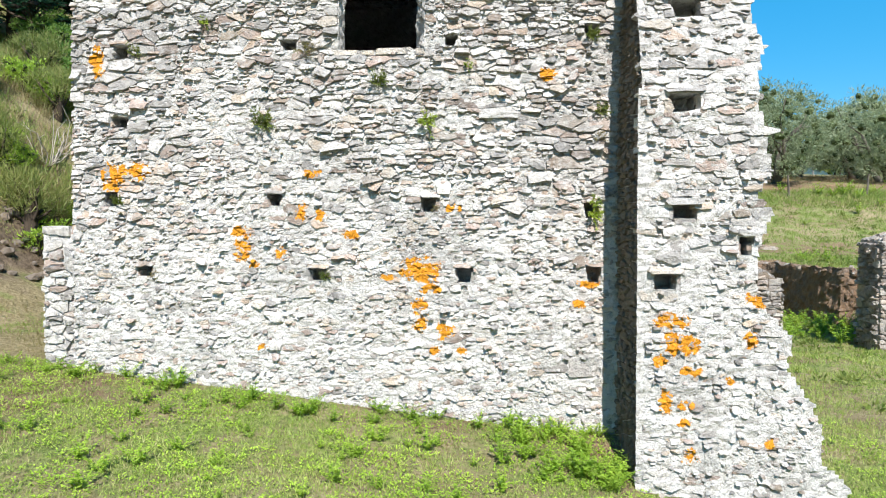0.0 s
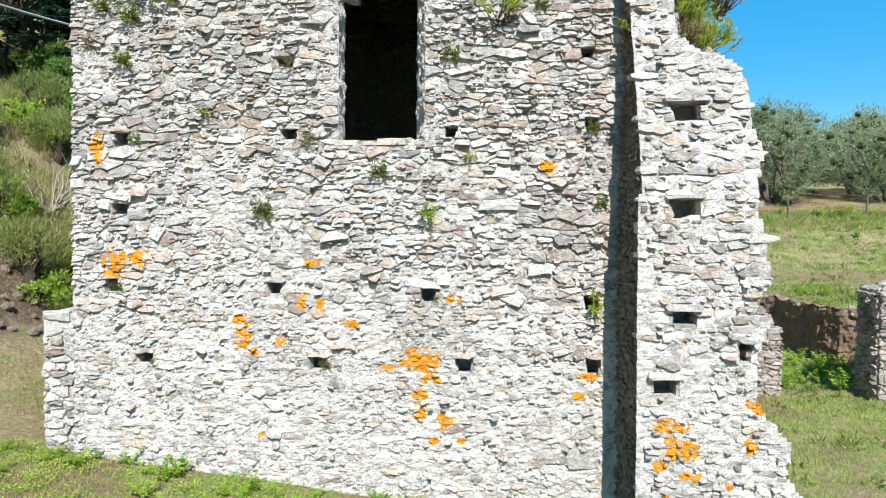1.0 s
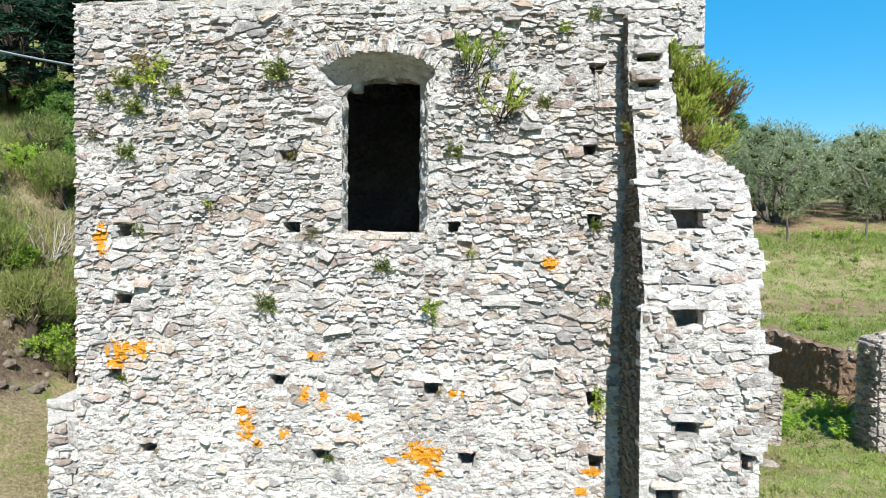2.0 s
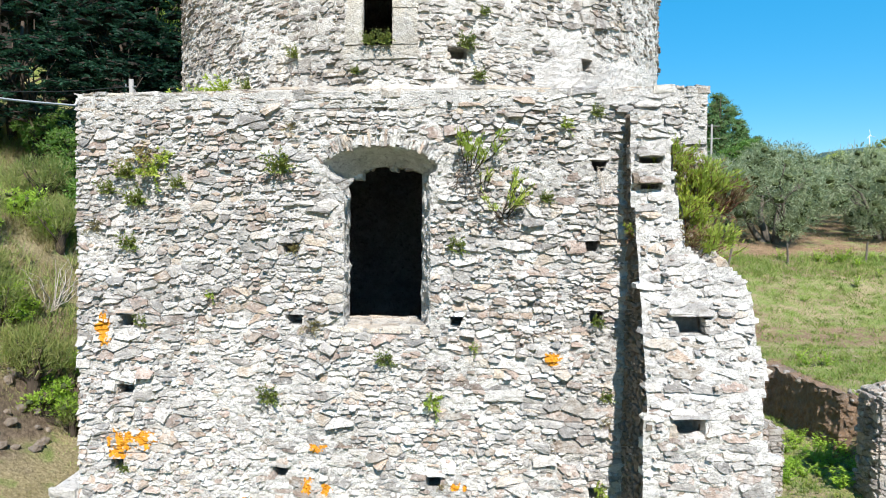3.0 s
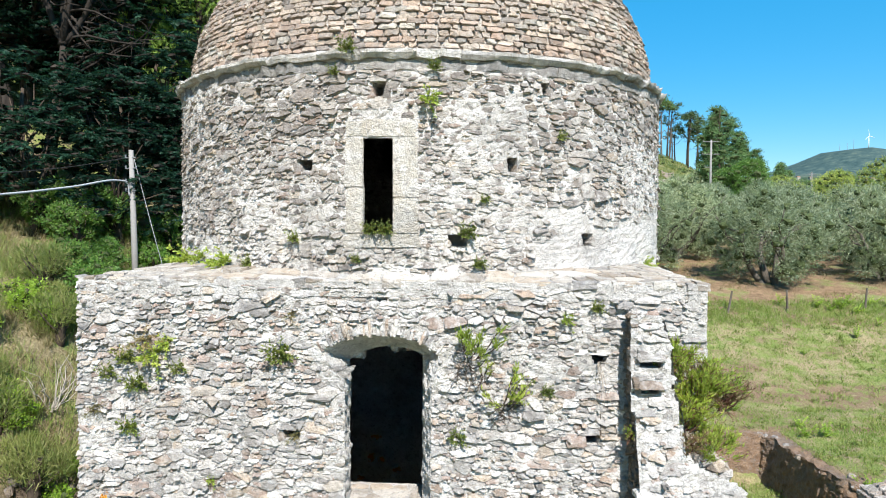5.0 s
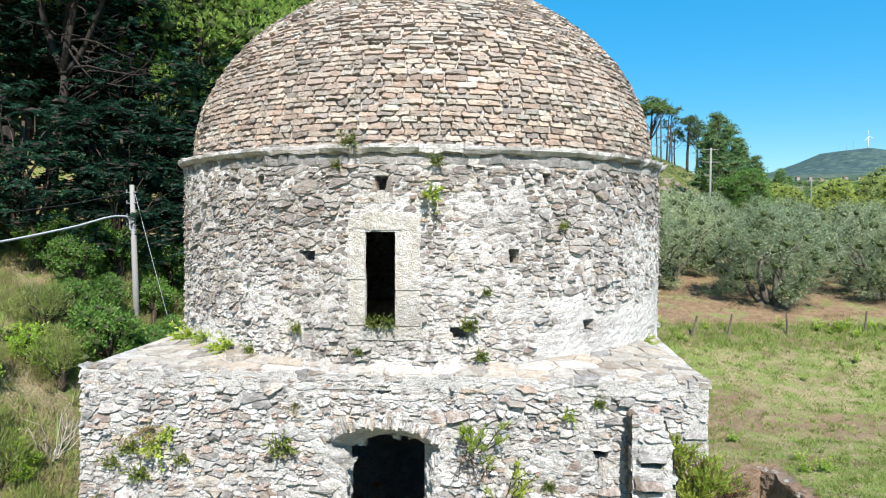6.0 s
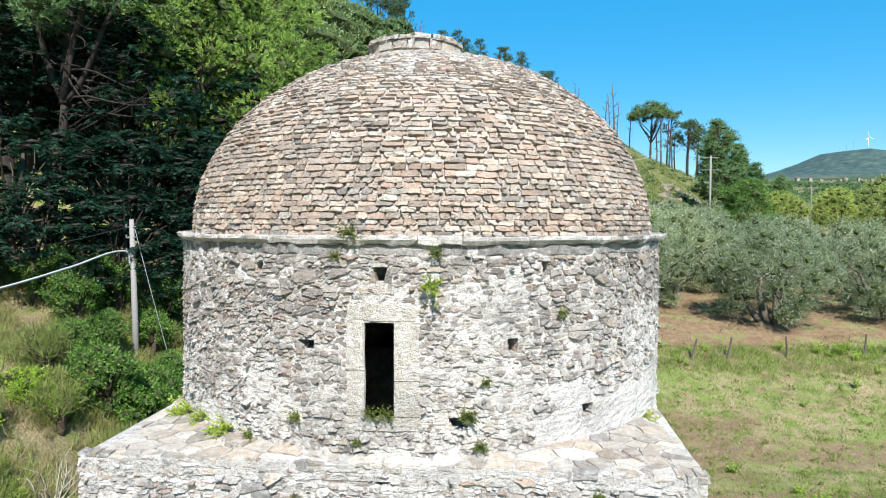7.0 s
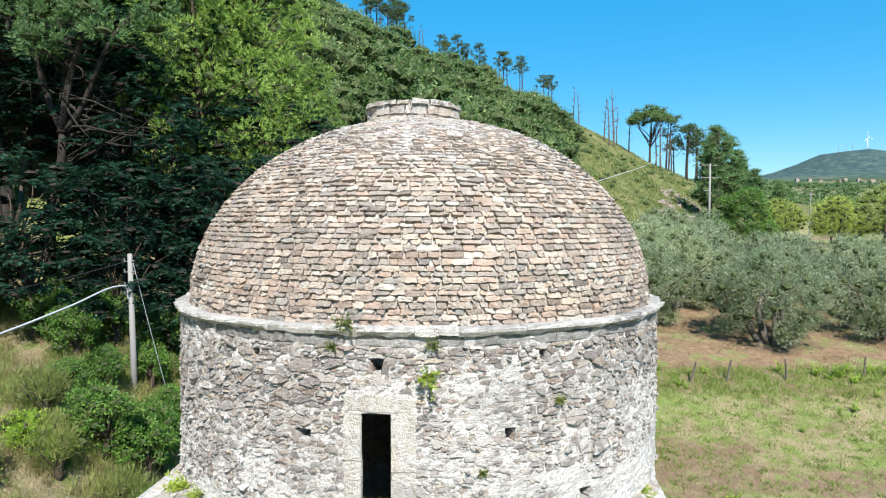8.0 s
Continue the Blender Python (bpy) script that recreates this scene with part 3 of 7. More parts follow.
def ground_z(x, y):
    z = ramp_to(y, BASE)
    fade = 1 - smooth(y, 14, 26)
    z += fade * (-0.105 * max(-8.0, min(0.0, x)) - 0.055 * max(0.0, min(6.0, x)))
    # the ground drops in front of the pier
    z -= 0.28 * smooth(x, 1.5, 2.6) * (1 - smooth(x, 5.0, 8.0)) * (1 - smooth(y, 8.2, 9.1))
    # the excavated hollow with its cut earth bank
    if 6 < x < 34 and 14 < y < 28:
        side = 12.45
        high = max(smooth(x, side - 0.1, side + 0.35) * smooth(y, 18.4, 20.9), smooth(y, 24.9, 25.4))
        inner = smooth(x, 6, 8)
        z = z * (1 - inner) + inner * (-0.15 + 1.75 * high + 0.03 * max(0, y - 24))
    # the wooded hill on the far side of a foot line
    fx = ramp_to(y, [(-60, -26), (0, -14), (13, -8.2), (16, -7.8), (18.4, -6.6), (21.5, -5.7), (26, -6.0), (60, 14), (120, 46), (170, 76), (230, 115), (280, 130), (420, 140)])
    d = max(0.0, fx - x) * 0.9
    rise = ramp_to(d, [(0, 0), (1.5, 0.9), (3.0, 3.3), (4.5, 5.5), (6.5, 7.3), (14, 9.8), (40, 27), (75, 46), (105, 60), (160, 78), (400, 100)])
    bend = smooth(y, 22, 70)
    soft_rise = ramp_to(d, [(0, 0), (8, 4), (39, 21.5), (76, 42.5), (108, 55.5), (129, 64.5), (143, 74), (180, 84), (400, 100)])
    z += (rise * (1 - bend) + soft_rise * bend) * (1 - smooth(y, 420, 800))
    # far hills
    z += 156 * math.exp(-(((x - 1870) / 315) ** 2 + ((y - 3000) / 420) ** 2)) * (1 + 0.2 * noise.noise(Vector((x * 0.007, y * 0.007, 4))) + 0.05 * noise.noise(Vector((x * 0.03, y * 0.03, 7))))
    z += 14 * math.exp(-(((x - 1300) / 500) ** 2 + ((y - 3300) / 500) ** 2))
    rough = min(1.0, 0.25 + d * 0.12) if y < 400 else 1.0
    reach = min(6.0, 0.05 * math.hypot(x, y) ** 0.75)
    z += rough * 0.16 * noise.noise(Vector((x * 0.45, y * 0.45, 3.1)))
    z += rough * 0.05 * noise.noise(Vector((x * 1.9, y * 1.9, 8.1)))
    if 4 < x < 40 and 14 < y < 45:
        z += 0.09 * noise.noise(Vector((x * 0.9, y * 1.5, 5.1))) + 0.03 * noise.noise(Vector((x * 2.6, y * 3.4, 9.1)))
    if y > 60:
        z += reach * 1.6 * noise.noise(Vector((x * 0.035, y * 0.035, 1.0))) * smooth(y, 60, 120)
    return z


def spaced(dense_lo, dense_hi, step, lo, hi, grow=1.045):
    mid = list(np.arange(dense_lo, dense_hi, step))
    s, v, right = step, mid[-1], []
    while v < hi:
        s *= grow
        v += s
        right.append(v)
    s, v, left = step, mid[0], []
    while v > lo:
        s *= grow
        v -= s
        left.append(v)
    return left[::-1] + mid + right


gx = spaced(-15, 24, 0.3, -3500, 4500, 1.065)
gy = spaced(2, 38, 0.3, -600, 4500, 1.065)
gv = [(x, y, ground_z(x, y)) for y in gy for x in gx]
nx = len(gx)
gf = [(j * nx + i, j * nx + i + 1, (j + 1) * nx + i + 1, (j + 1) * nx + i) for j in range(len(gy) - 1) for i in range(nx - 1)]
tagged(piece("ground", gv, gf, ground_mat, smooth=True), "sloping meadow with green grass, straw and bare earth", "ground", kind="structure")

# ---- the domed building ----
WALL_A, WALL_B, WALL_C = 9.369, -0.0894, 0.0203
AXIS, DRUM_R = (-0.519, 14.325), 4.70
LEFT, RIGHT, TOP = -5.46, 3.47, 8.80
SPRING_Z = 12.0


def wall_y(x, z):
    return WALL_A + WALL_B * x + WALL_C * (z - 4)


def on_wall(u, v, out):
    return (u + WALL_B * out, wall_y(u, v) - out, v)


# putlog holes: x, z, width, height
HOLES = [(-4.34, 2.30, 0.24, 0.18), (-1.79, 2.28, 0.27, 0.19), (0.30, 2.29, 0.25, 0.22), (2.07, 2.32, 0.21, 0.24),
         (-4.85, 3.36, 0.27, 0.21), (-2.41, 3.35, 0.22, 0.18), (-0.19, 3.28, 0.24, 0.21), (2.03, 3.20, 0.21, 0.21),
         (-4.73, 4.48, 0.29, 0.16), (-4.69, 5.50, 0.30, 0.21), (-2.20, 5.55, 0.25, 0.16), (2.01, 5.65, 0.21, 0.19),
         (-2.24, 6.57, 0.29, 0.14), (1.96, 6.63, 0.21, 0.15), (2.05, 7.73, 0.23, 0.16), (-0.97, 8.55, 0.22, 0.16), (0.10, 5.56, 0.18, 0.14)]
WIN = (-1.46, -0.44, 5.44, 7.68)      # the doorway-like window: x, x, sill, head
EMB = (-1.48, -0.27, 5.44, 7.74)      # its splayed mouth
ARCH_X, ARCH_Z, ARCH_R = -0.99, 6.47, 1.56   # circle of the relieving arch


def fullness(u, v):
    """How far the mortar fills the joints: nearly flush low down and in patches, hollow elsewhere."""
    patch = smooth(noise.noise(Vector((u * 0.55, v * 0.7, 31.0))) + 0.5 * noise.noise(Vector((u * 1.6, v * 2.0, 7.0))), -0.1, 0.45)
    return max(0.95 * (1 - smooth(v, 1.8, 4.6)), 0.8 * patch)


def rough_sheet(us, vs, place, skip, amp, seed, hollow=0.045):
    """A mortar face on a grid, uneven, with openings left out and hollow joints."""
    heap = Heap()
    nu, nv = len(us), len(vs)
    for v in vs:
        for u in us:
            o = amp * (0.6 * noise.noise(Vector((u * 3.1, v * 4.3, seed))) + noise.noise(Vector((u * 8, v * 12, seed + 5))) + 0.6 * noise.noise(Vector((u * 19, v * 25, seed + 9))))
            heap.v.append(place(u, v, o - hollow + (hollow + 0.022) * fullness(u, v)))
    gone = [[skip((us[i] + us[i + 1]) / 2, (vs[j] + vs[j + 1]) / 2) for i in range(nu - 1)] for j in range(nv - 1)]
    for j in range(nv - 1):
        for i in range(nu - 1):
            if not gone[j][i]:
                heap.f.append((j * nu + i, j * nu + i + 1, (j + 1) * nu + i + 1, (j + 1) * nu + i))
    return heap


def cuts(lo, hi, step, lines):
    """Grid lines that include the edges of openings."""
    base = [v for v in np.arange(lo, hi, step) if all(abs(v - l) > step * 0.45 for l in lines)]
    return sorted(base + [l for l in lines if lo < l < hi] + [hi])


def niche(heap, u0, u1, v0, v1, place, deep, start=0.015):
    """The five inner faces of a hole."""
    q = [place(u, v, o) for o in (start, -deep) for u, v in ((u0, v0), (u1, v0), (u1, v1), (u0, v1))]
    heap.put(q, [(0, 1, 5, 4), (1, 2, 6, 5), (2, 3, 7, 6), (3, 0, 4, 7), (4, 5, 6, 7)])


church = thing("domed_building", "pale rubble-stone building with square base, round drum and dome", "building")
rects = [(x - w / 2, x + w / 2, z - h / 2, z + h / 2) for x, z, w, h in HOLES]


def mouth_left(v):
    """The mouth widens towards the springing of its arch."""
    return EMB[0] - 0.35 * smooth(v, 7.25, 7.85) + 0.035 * noise.noise(Vector((v * 7, 1, 2)))


def mouth_right(v):
    return EMB[1] + 0.12 * smooth(v, 7.2, 7.85) + 0.045 * noise.noise(Vector((v * 7, 5, 2)))


def in_mouth(u, v):
    if EMB[2] <= v <= EMB[3] and EMB[0] <= u <= EMB[1]:
        return True
    return v > 7.3 and (u - ARCH_X) ** 2 + (v - ARCH_Z) ** 2 < ARCH_R ** 2 and mouth_left(v) < u < mouth_right(v)


def skip_wall(u, v):
    return in_mouth(u, v) or any(a < u < b and c < v < d for a, b, c, d in rects)


us = cuts(LEFT + 0.04, RIGHT - 0.04, 0.036, sorted([e for r in rects for e in r[:2]] + [EMB[0], EMB[1]]))
vs = cuts(-0.4, TOP - 0.03, 0.036, sorted([e for r in rects for e in r[2:]] + [EMB[2]]))
core = rough_sheet(us, vs, on_wall, skip_wall, 0.03, 1.0, -0.006)
front = piece("wall_front", core.v, core.f, wall_mortar, church, "lime-mortared rubble wall with putlog holes and orange lichen")
rng = random.Random(11)


def putlog(r, place, material, parent):
    h = Heap()
    niche(h, *r, place, 0.42)
    piece("putlog_hole", h.v, h.f, material, parent)


for r in rects:
    putlog(r, on_wall, wall_mortar, front)
ragged = [(a + rng.uniform(-0.01, 0.05), b - rng.uniform(-0.01, 0.05), c + rng.uniform(-0.01, 0.03), d - rng.uniform(0.0, 0.03)) for a, b, c, d in rects]
cells = rubble_cells(LEFT, RIGHT, -0.3, TOP - 0.07, 0.074, 0.185, rng, ragged + [(EMB[0], EMB[1], EMB[2], 7.3)],
                     [(ARCH_X, ARCH_Z, ARCH_R + 0.17, 7.78)], aspect=2.15, big_share=11, inside=lambda u, v: v < 7.3 or not (mouth_left(v) < u < mouth_right(v)) or v > 7.85)
lay(cells, rng, on_wall, wall_stone, front, "stone", lambda u, v: -3.2 < u < 1.2 and 4.3 < v < 6.6, depth=(0.008, 0.048), gaps=0.06, full=fullness, lean=3.0, joint=0.003)

pins = rubble_cells(LEFT + 0.03, RIGHT - 0.03, -0.2, TOP - 0.1, 0.045, 0.10, rng, rects + [(EMB[0] - 0.02, EMB[1] + 0.02, EMB[2], 7.3)],
                    [(ARCH_X, ARCH_Z, ARCH_R + 0.1, 7.7)], aspect=2.2, inside=lambda u, v: v < 7.3 or not (mouth_left(v) - 0.03 < u < mouth_right(v) + 0.03) or v > 7.85)
lay(pins, rng, on_wall, wall_stone, front, "chip", None, depth=(0.012, 0.045), gaps=0.5, lean=3.2, joint=0.006)

for x, z, w, h in HOLES:
    e = z + h / 2
    poly = [(x - w * rng.uniform(0.55, 0.95), e - 0.01), (x + w * rng.uniform(0.55, 0.95), e - 0.015), (x + w * rng.uniform(0.4, 0.8), e + rng.uniform(0.05, 0.09)), (x - w * rng.uniform(0.4, 0.8), e + rng.uniform(0.05, 0.09))]
    v, f = stone_solid(poly, rng, on_wall, rng.uniform(0.02, 0.045), back=-0.15, joint=0.004, lean=2.5)
    piece("lintel_stone", v, f, wall_stone, front)

def wedge(x, z, w, h, place, material, parent, rng):
    """Broken stones that intrude on a hole from both sides."""
    for g in (-1, 1):
        e = x + g * w / 2
        poly = [(e + g * 0.07, z - h / 2 - 0.03), (e - g * w * rng.uniform(0.08, 0.3), z - h / 2 - 0.015), (e - g * w * rng.uniform(0.02, 0.14), z + h * rng.uniform(-0.05, 0.35)), (e + g * 0.06, z + h * rng.uniform(0.2, 0.5))]
        v, f = stone_solid(poly if g < 0 else poly[::-1], rng, place, rng.uniform(0.0, 0.03), back=-0.2, joint=0.0, lean=1.0)
        piece("jamb_stone", v, f, material, parent)


for x, z, w, h in HOLES:
    wedge(x, z, w, h, on_wall, wall_stone, front, rng)

# plinth step that stands out beyond the corner
pl = Heap()
pl.box((-5.93, 9.90, -0.3), (-5.30, 12.0, 2.92))
side = piece("plinth", pl.v, pl.f, wall_mortar, church)


def on_plinth(u, v, out):
    return (u, 9.90 - 0.05 * (u + 5.9) - out, v)


lay(rubble_cells(-5.95, -5.42, -0.2, 2.96, 0.11, 0.22, rng), rng, on_plinth, wall_stone, side, "stone", lambda u, v: v > 0.9, depth=(0.015, 0.05))

# relieving arch of thin radiating stones
arch = new("relieving_arch")
arch.parent = church
a0, a1 = math.acos(-0.84 / ARCH_R), math.acos(0.84 / ARCH_R)
count = 46
for i in range(count):
    t0, t1 = a0 + (a1 - a0) * i / count, a0 + (a1 - a0) * (i + 1) / count
    lo, hi = ARCH_R - 0.02 + rng.uniform(-0.04, 0.03), ARCH_R + 0.19 + rng.uniform(-0.07, 0.06)
    poly = [(ARCH_X + r * math.cos(t), ARCH_Z + r * math.sin(t)) for r, t in ((lo, t1), (lo, t0), (hi, t0), (hi, t1))]
    v, f = stone_solid(poly, rng, on_wall, rng.uniform(0.012, 0.05), back=-0.3, joint=0.004)
    piece("voussoir", v, f, wall_stone, arch)

# window: splayed mouth, jambs, sill and the dark passage behind
mouth = Heap()
deep = 0.5


def strip(heap, a, b, steps=10, amp=0.03, freq=9.0):
    """A rough ruled surface between two polylines of equal length."""
    o = len(heap.v)
    n = len(a)
    for k in range(steps + 1):
        t = k / steps
        for p, q in zip(a, b):
            w = Vector(p).lerp(Vector(q), t)
            s = amp * (noise.noise(w * freq) + 0.7 * noise.noise(w * (freq * 2.1))) * (0.4 if k in (0, steps) else 1.0)
            heap.v.append((w.x + s, w.y + s * 0.5, w.z + s * 0.3))
    for k in range(steps):
        for i in range(n - 1):
            heap.f.append((o + k * n + i, o + k * n + i + 1, o + (k + 1) * n + i + 1, o + (k + 1) * n + i))


def span(a, b, n):
    return [a + (b - a) * i / n for i in range(n + 1)]


HEAD = [(-1.52, 7.56), (-1.36, 7.66), (-1.15, 7.74), (-0.95, 7.77), (-0.72, 7.75), (-0.55, 7.70), (-0.44, 7.64)]   # ragged head of the opening
zs = span(WIN[2] - 0.02, 7.785, 44)
left_out = [on_wall(mouth_left(z) - 0.012, z, 0.03) for z in zs]
left_in = [on_wall(WIN[0] - 0.06, min(z, 7.56), -deep) for z in zs]
right_out = [on_wall(mouth_right(z) + 0.012, z, 0.03) for z in zs]
right_in = [on_wall(WIN[1], min(z, 7.64), -deep) for z in zs]
strip(mouth, left_in, left_out, amp=0.05)
strip(mouth, right_out, right_in, amp=0.05)
top_out = [on_wall(ARCH_X + ARCH_R * math.cos(t), ARCH_Z + ARCH_R * math.sin(t), 0.02) for t in span(a0, a1, 16)]
top_in = [on_wall(u, ramp_to(u, HEAD), -deep) for u in span(WIN[0] - 0.06, WIN[1], 16)]
strip(mouth, top_out, top_in, amp=0.05)
passage = [[on_wall(u, v, -d) for u, v in ((WIN[0] - e, WIN[2]), (WIN[1] + g, WIN[2]), (WIN[1] + g, WIN[3] + 0.14), (WIN[0] - e, WIN[3] + 0.14))] for d, e, g in ((deep, 0.06, 0.0), (1.2, 0.34, 0.12))]
jambs = Heap()
for k in range(4):
    a, b = k, (k + 1) % 4
    line0 = [Vector(passage[0][a]).lerp(Vector(passage[0][b]), t) for t in span(0, 1, 24)]
    line1 = [Vector(passage[1][a]).lerp(Vector(passage[1][b]), t) for t in span(0, 1, 24)]
    strip(jambs, line0, line1, steps=6, amp=0.035)
win = new("window")
win.parent = church
piece("splay", mouth.v, mouth.f, wall_mortar, win, "rough splayed window mouth of mortared stone")
piece("jamb", jambs.v, jambs.f, wall_mortar, win)
floor_cells = rubble_cells(-1.62, -0.25, 0.0, 1.15, 0.17, 0.26, rng, aspect=1.3)
for poly in floor_cells:
    v, f = stone_solid(poly, rng, lambda a, b, o: on_wall(a, 5.43 + o, 0.04 - b), rng.uniform(0.01, 0.05), joint=0.01, lean=0)
    piece("sill_stone", v, f, flag_stone, win)
base = Heap()
base.put([on_wall(u, 5.43, o) for u, o in ((-1.62, 0.02), (-0.2, 0.02), (-0.2, -1.2), (-1.8, -1.2))], [(0, 1, 2, 3)])
piece("sill_bed", base.v, base.f, wall_mortar, win)
u = -1.52
while u < -0.4:
    w = rng.uniform(0.035, 0.15)
    lo, u = ramp_to(u + w / 2, HEAD) + rng.uniform(-0.05, 0.02) - (0.07 if rng.random() < 0.12 else 0), u + w
    poly = [(u - w, lo), (u, lo + rng.uniform(-0.03, 0.03)), (u + 0.01, lo + 0.16), (u - w - 0.01, lo + 0.16)]
    v, f = stone_solid(poly, rng, lambda a, b, o: on_wall(a, b, o - deep - 0.03), rng.uniform(0.01, 0.06), back=-0.14)
    piece("lintel_stone", v, f, wall_stone, win)


# ---- body of the base: side and back walls, dark room, sloping terrace ----
def quad_wall(name, a, b, z0, z1, thick, material, parent):
    """An upright wall from a to b in plan, thickness to its left."""
    a, b = Vector((*a, 0)), Vector((*b, 0))
    n = Vector((-(b - a).y, (b - a).x, 0)).normalized() * thick
    h = Heap()
    v = [(*(p.xy), z) for z in (z0, z1) for p in (a, b, b + n, a + n)]
    h.put(v, [(0, 3, 2, 1), (4, 5, 6, 7), (0, 1, 5, 4), (1, 2, 6, 5), (2, 3, 7, 6), (3, 0, 4, 7)])
    return piece(name, h.v, h.f, material, parent)


FL, FR = (LEFT + 0.05, wall_y(LEFT, 4) + 0.06), (RIGHT - 0.02, wall_y(RIGHT, 4) + 0.06)
ML = (FL[0] + 0.0894 * 2.7, FL[1] + 2.7)
MR = (FR[0] + 0.0894 * 2.9 + 0.1, FR[1] + 2.9)
BL, BR = (-5.30, 19.2), (4.5, 18.6)
FL2, FR2 = (FL[0] + 0.0894 * 0.55, FL[1] + 0.55), (FR[0] + 0.0894 * 0.55, FR[1] + 0.55)
quad_wall("corner", FL2, FL, -0.6, TOP - 0.02, 0.25, wall_mortar, church)
quad_wall("corner", FR, FR2, -0.6, TOP - 0.02, 0.25, wall_mortar, church)
quad_wall("side_wall", ML, FL2, -0.6, TOP - 0.02, 0.8, wall_mortar, church)
quad_wall("side_wall", BL, ML, -0.6, TOP - 0.02, 0.8, wall_mortar, church)
quad_wall("side_wall", FR2, MR, -0.6, TOP - 0.02, 0.8, wall_mortar, church)
quad_wall("side_wall", MR, BR, -0.6, TOP - 0.02, 0.8, wall_mortar, church)
quad_wall("back_wall", BR, BL, -0.6, TOP - 0.02, 0.8, wall_mortar, church)
# the inner leaf of the front wall, either side of the passage, above and below it
inner = Heap()
for u0, u1, v0, v1 in ((LEFT + 0.1, WIN[0] - 0.4, -0.5, TOP), (WIN[1] + 0.2, RIGHT - 0.1, -0.5, TOP),
                       (WIN[0] - 0.4, WIN[1] + 0.2, -0.5, WIN[2] - 0.06), (WIN[0] - 0.4, WIN[1] + 0.2, WIN[3] + 0.12, TOP)):
    q = [on_wall(u, v, -o) for o in (0.62, 1.08) for u, v in ((u0, v0), (u1, v0), (u1, v1), (u0, v1))]
    inner.put(q, [(0, 1, 2, 3), (7, 6, 5, 4), (0, 4, 5, 1), (1, 5, 6, 2), (2, 6, 7, 3), (3, 7, 4, 0)])
piece("inner_leaf", inner.v, inner.f, wall_mortar, church)


def on_drum(u, v, out):
    """u: metres round the drum from its front, v: height."""
    r = DRUM_R - 0.0062 * (v - 10) + out
    a = u / DRUM_R
    return (AXIS[0] + r * math.sin(a), AXIS[1] - r * math.cos(a), v)


def terrace_z(x, y):
    """Terrace top, rising from the wall head to the foot of the drum."""
    edge = min(y - wall_y(x, TOP), x - (FL[0] + 0.0894 * (y - FL[1])), (FR[0] + 0.12 * (y - FR[1])) - x)
    r = math.hypot(x - AXIS[0], y - AXIS[1]) - DRUM_R
    t = max(0.0, edge) / (max(0.0, edge) + max(0.02, r))
    return TOP - 0.02 + 0.13 * t


corners = [FL, FR, MR, BR, BL, ML]
tc = rubble_cells(-6.0, 5.4, 9.0, 19.4, 0.26, 0.36, rng, aspect=1.35)


def in_plan(x, y):
    inside = True
    for p, q in zip(corners, corners[1:] + corners[:1]):
        inside &= (q[0] - p[0]) * (y - p[1]) - (q[1] - p[1]) * (x - p[0]) > -0.03
    return inside and math.hypot(x - AXIS[0], y - AXIS[1]) > DRUM_R - 0.12


tv, tf = [], []
ring_n = 96
for k in range(ring_n):
    a = 2 * math.pi * k / ring_n
    d = Vector((math.sin(a), -math.cos(a)))
    # reach from the drum's axis to the edge of the plan
    far = 12.0
    for p, q in zip(corners, corners[1:] + corners[:1]):
        e, w = Vector(q) - Vector(p), Vector(p) - Vector(AXIS)
        den = d.x * e.y - d.y * e.x
        if abs(den) > 1e-6:
            s, t = (w.x * e.y - w.y * e.x) / den, (w.x * d.y - w.y * d.x) / den
            if s > 0 and -0.001 <= t <= 1.001:
                far = min(far, s)
    far = max(far, DRUM_R + 0.02)
    for m, s in enumerate(span(DRUM_R - 0.3, far, 4)):
        x, y = AXIS[0] + d.x * s, AXIS[1] + d.y * s
        tv.append((x, y, terrace_z(x, y) - 0.012))
    x, y = AXIS[0] + d.x * far, AXIS[1] + d.y * far
    tv.append((x, y, TOP - 0.25))
for k in range(ring_n):
    for m in range(5):
        a, b = k * 6 + m, ((k + 1) % ring_n) * 6 + m
        tf.append((a, a + 1, b + 1, b))
top = piece("terrace", tv, tf, wall_mortar, church, "sloping flagged terrace round the drum")
flags = []
for c in tc:
    n = len(c)
    cu, cv = sum(p[0] for p in c) / n, sum(p[1] for p in c) / n
    if in_plan(cu, cv) and all(in_plan(*p) or True for p in c):
        kept = c
        for p, q in zip(corners, corners[1:] + corners[:1]):
            a, b = q[1] - p[1], -(q[0] - p[0])
            kept = clip(kept, a, b, a * p[0] + b * p[1]) if len(kept) > 2 else kept
        if len(kept) > 2:
            flags.append(kept)
lay(flags, rng, lambda u, v, o: (u, v, terrace_z(u, v) + o), flag_stone, top, "flagstone",
    lambda u, v: v < 13.0, depth=(0.006, 0.022), joint=0.012, lean=0.0)

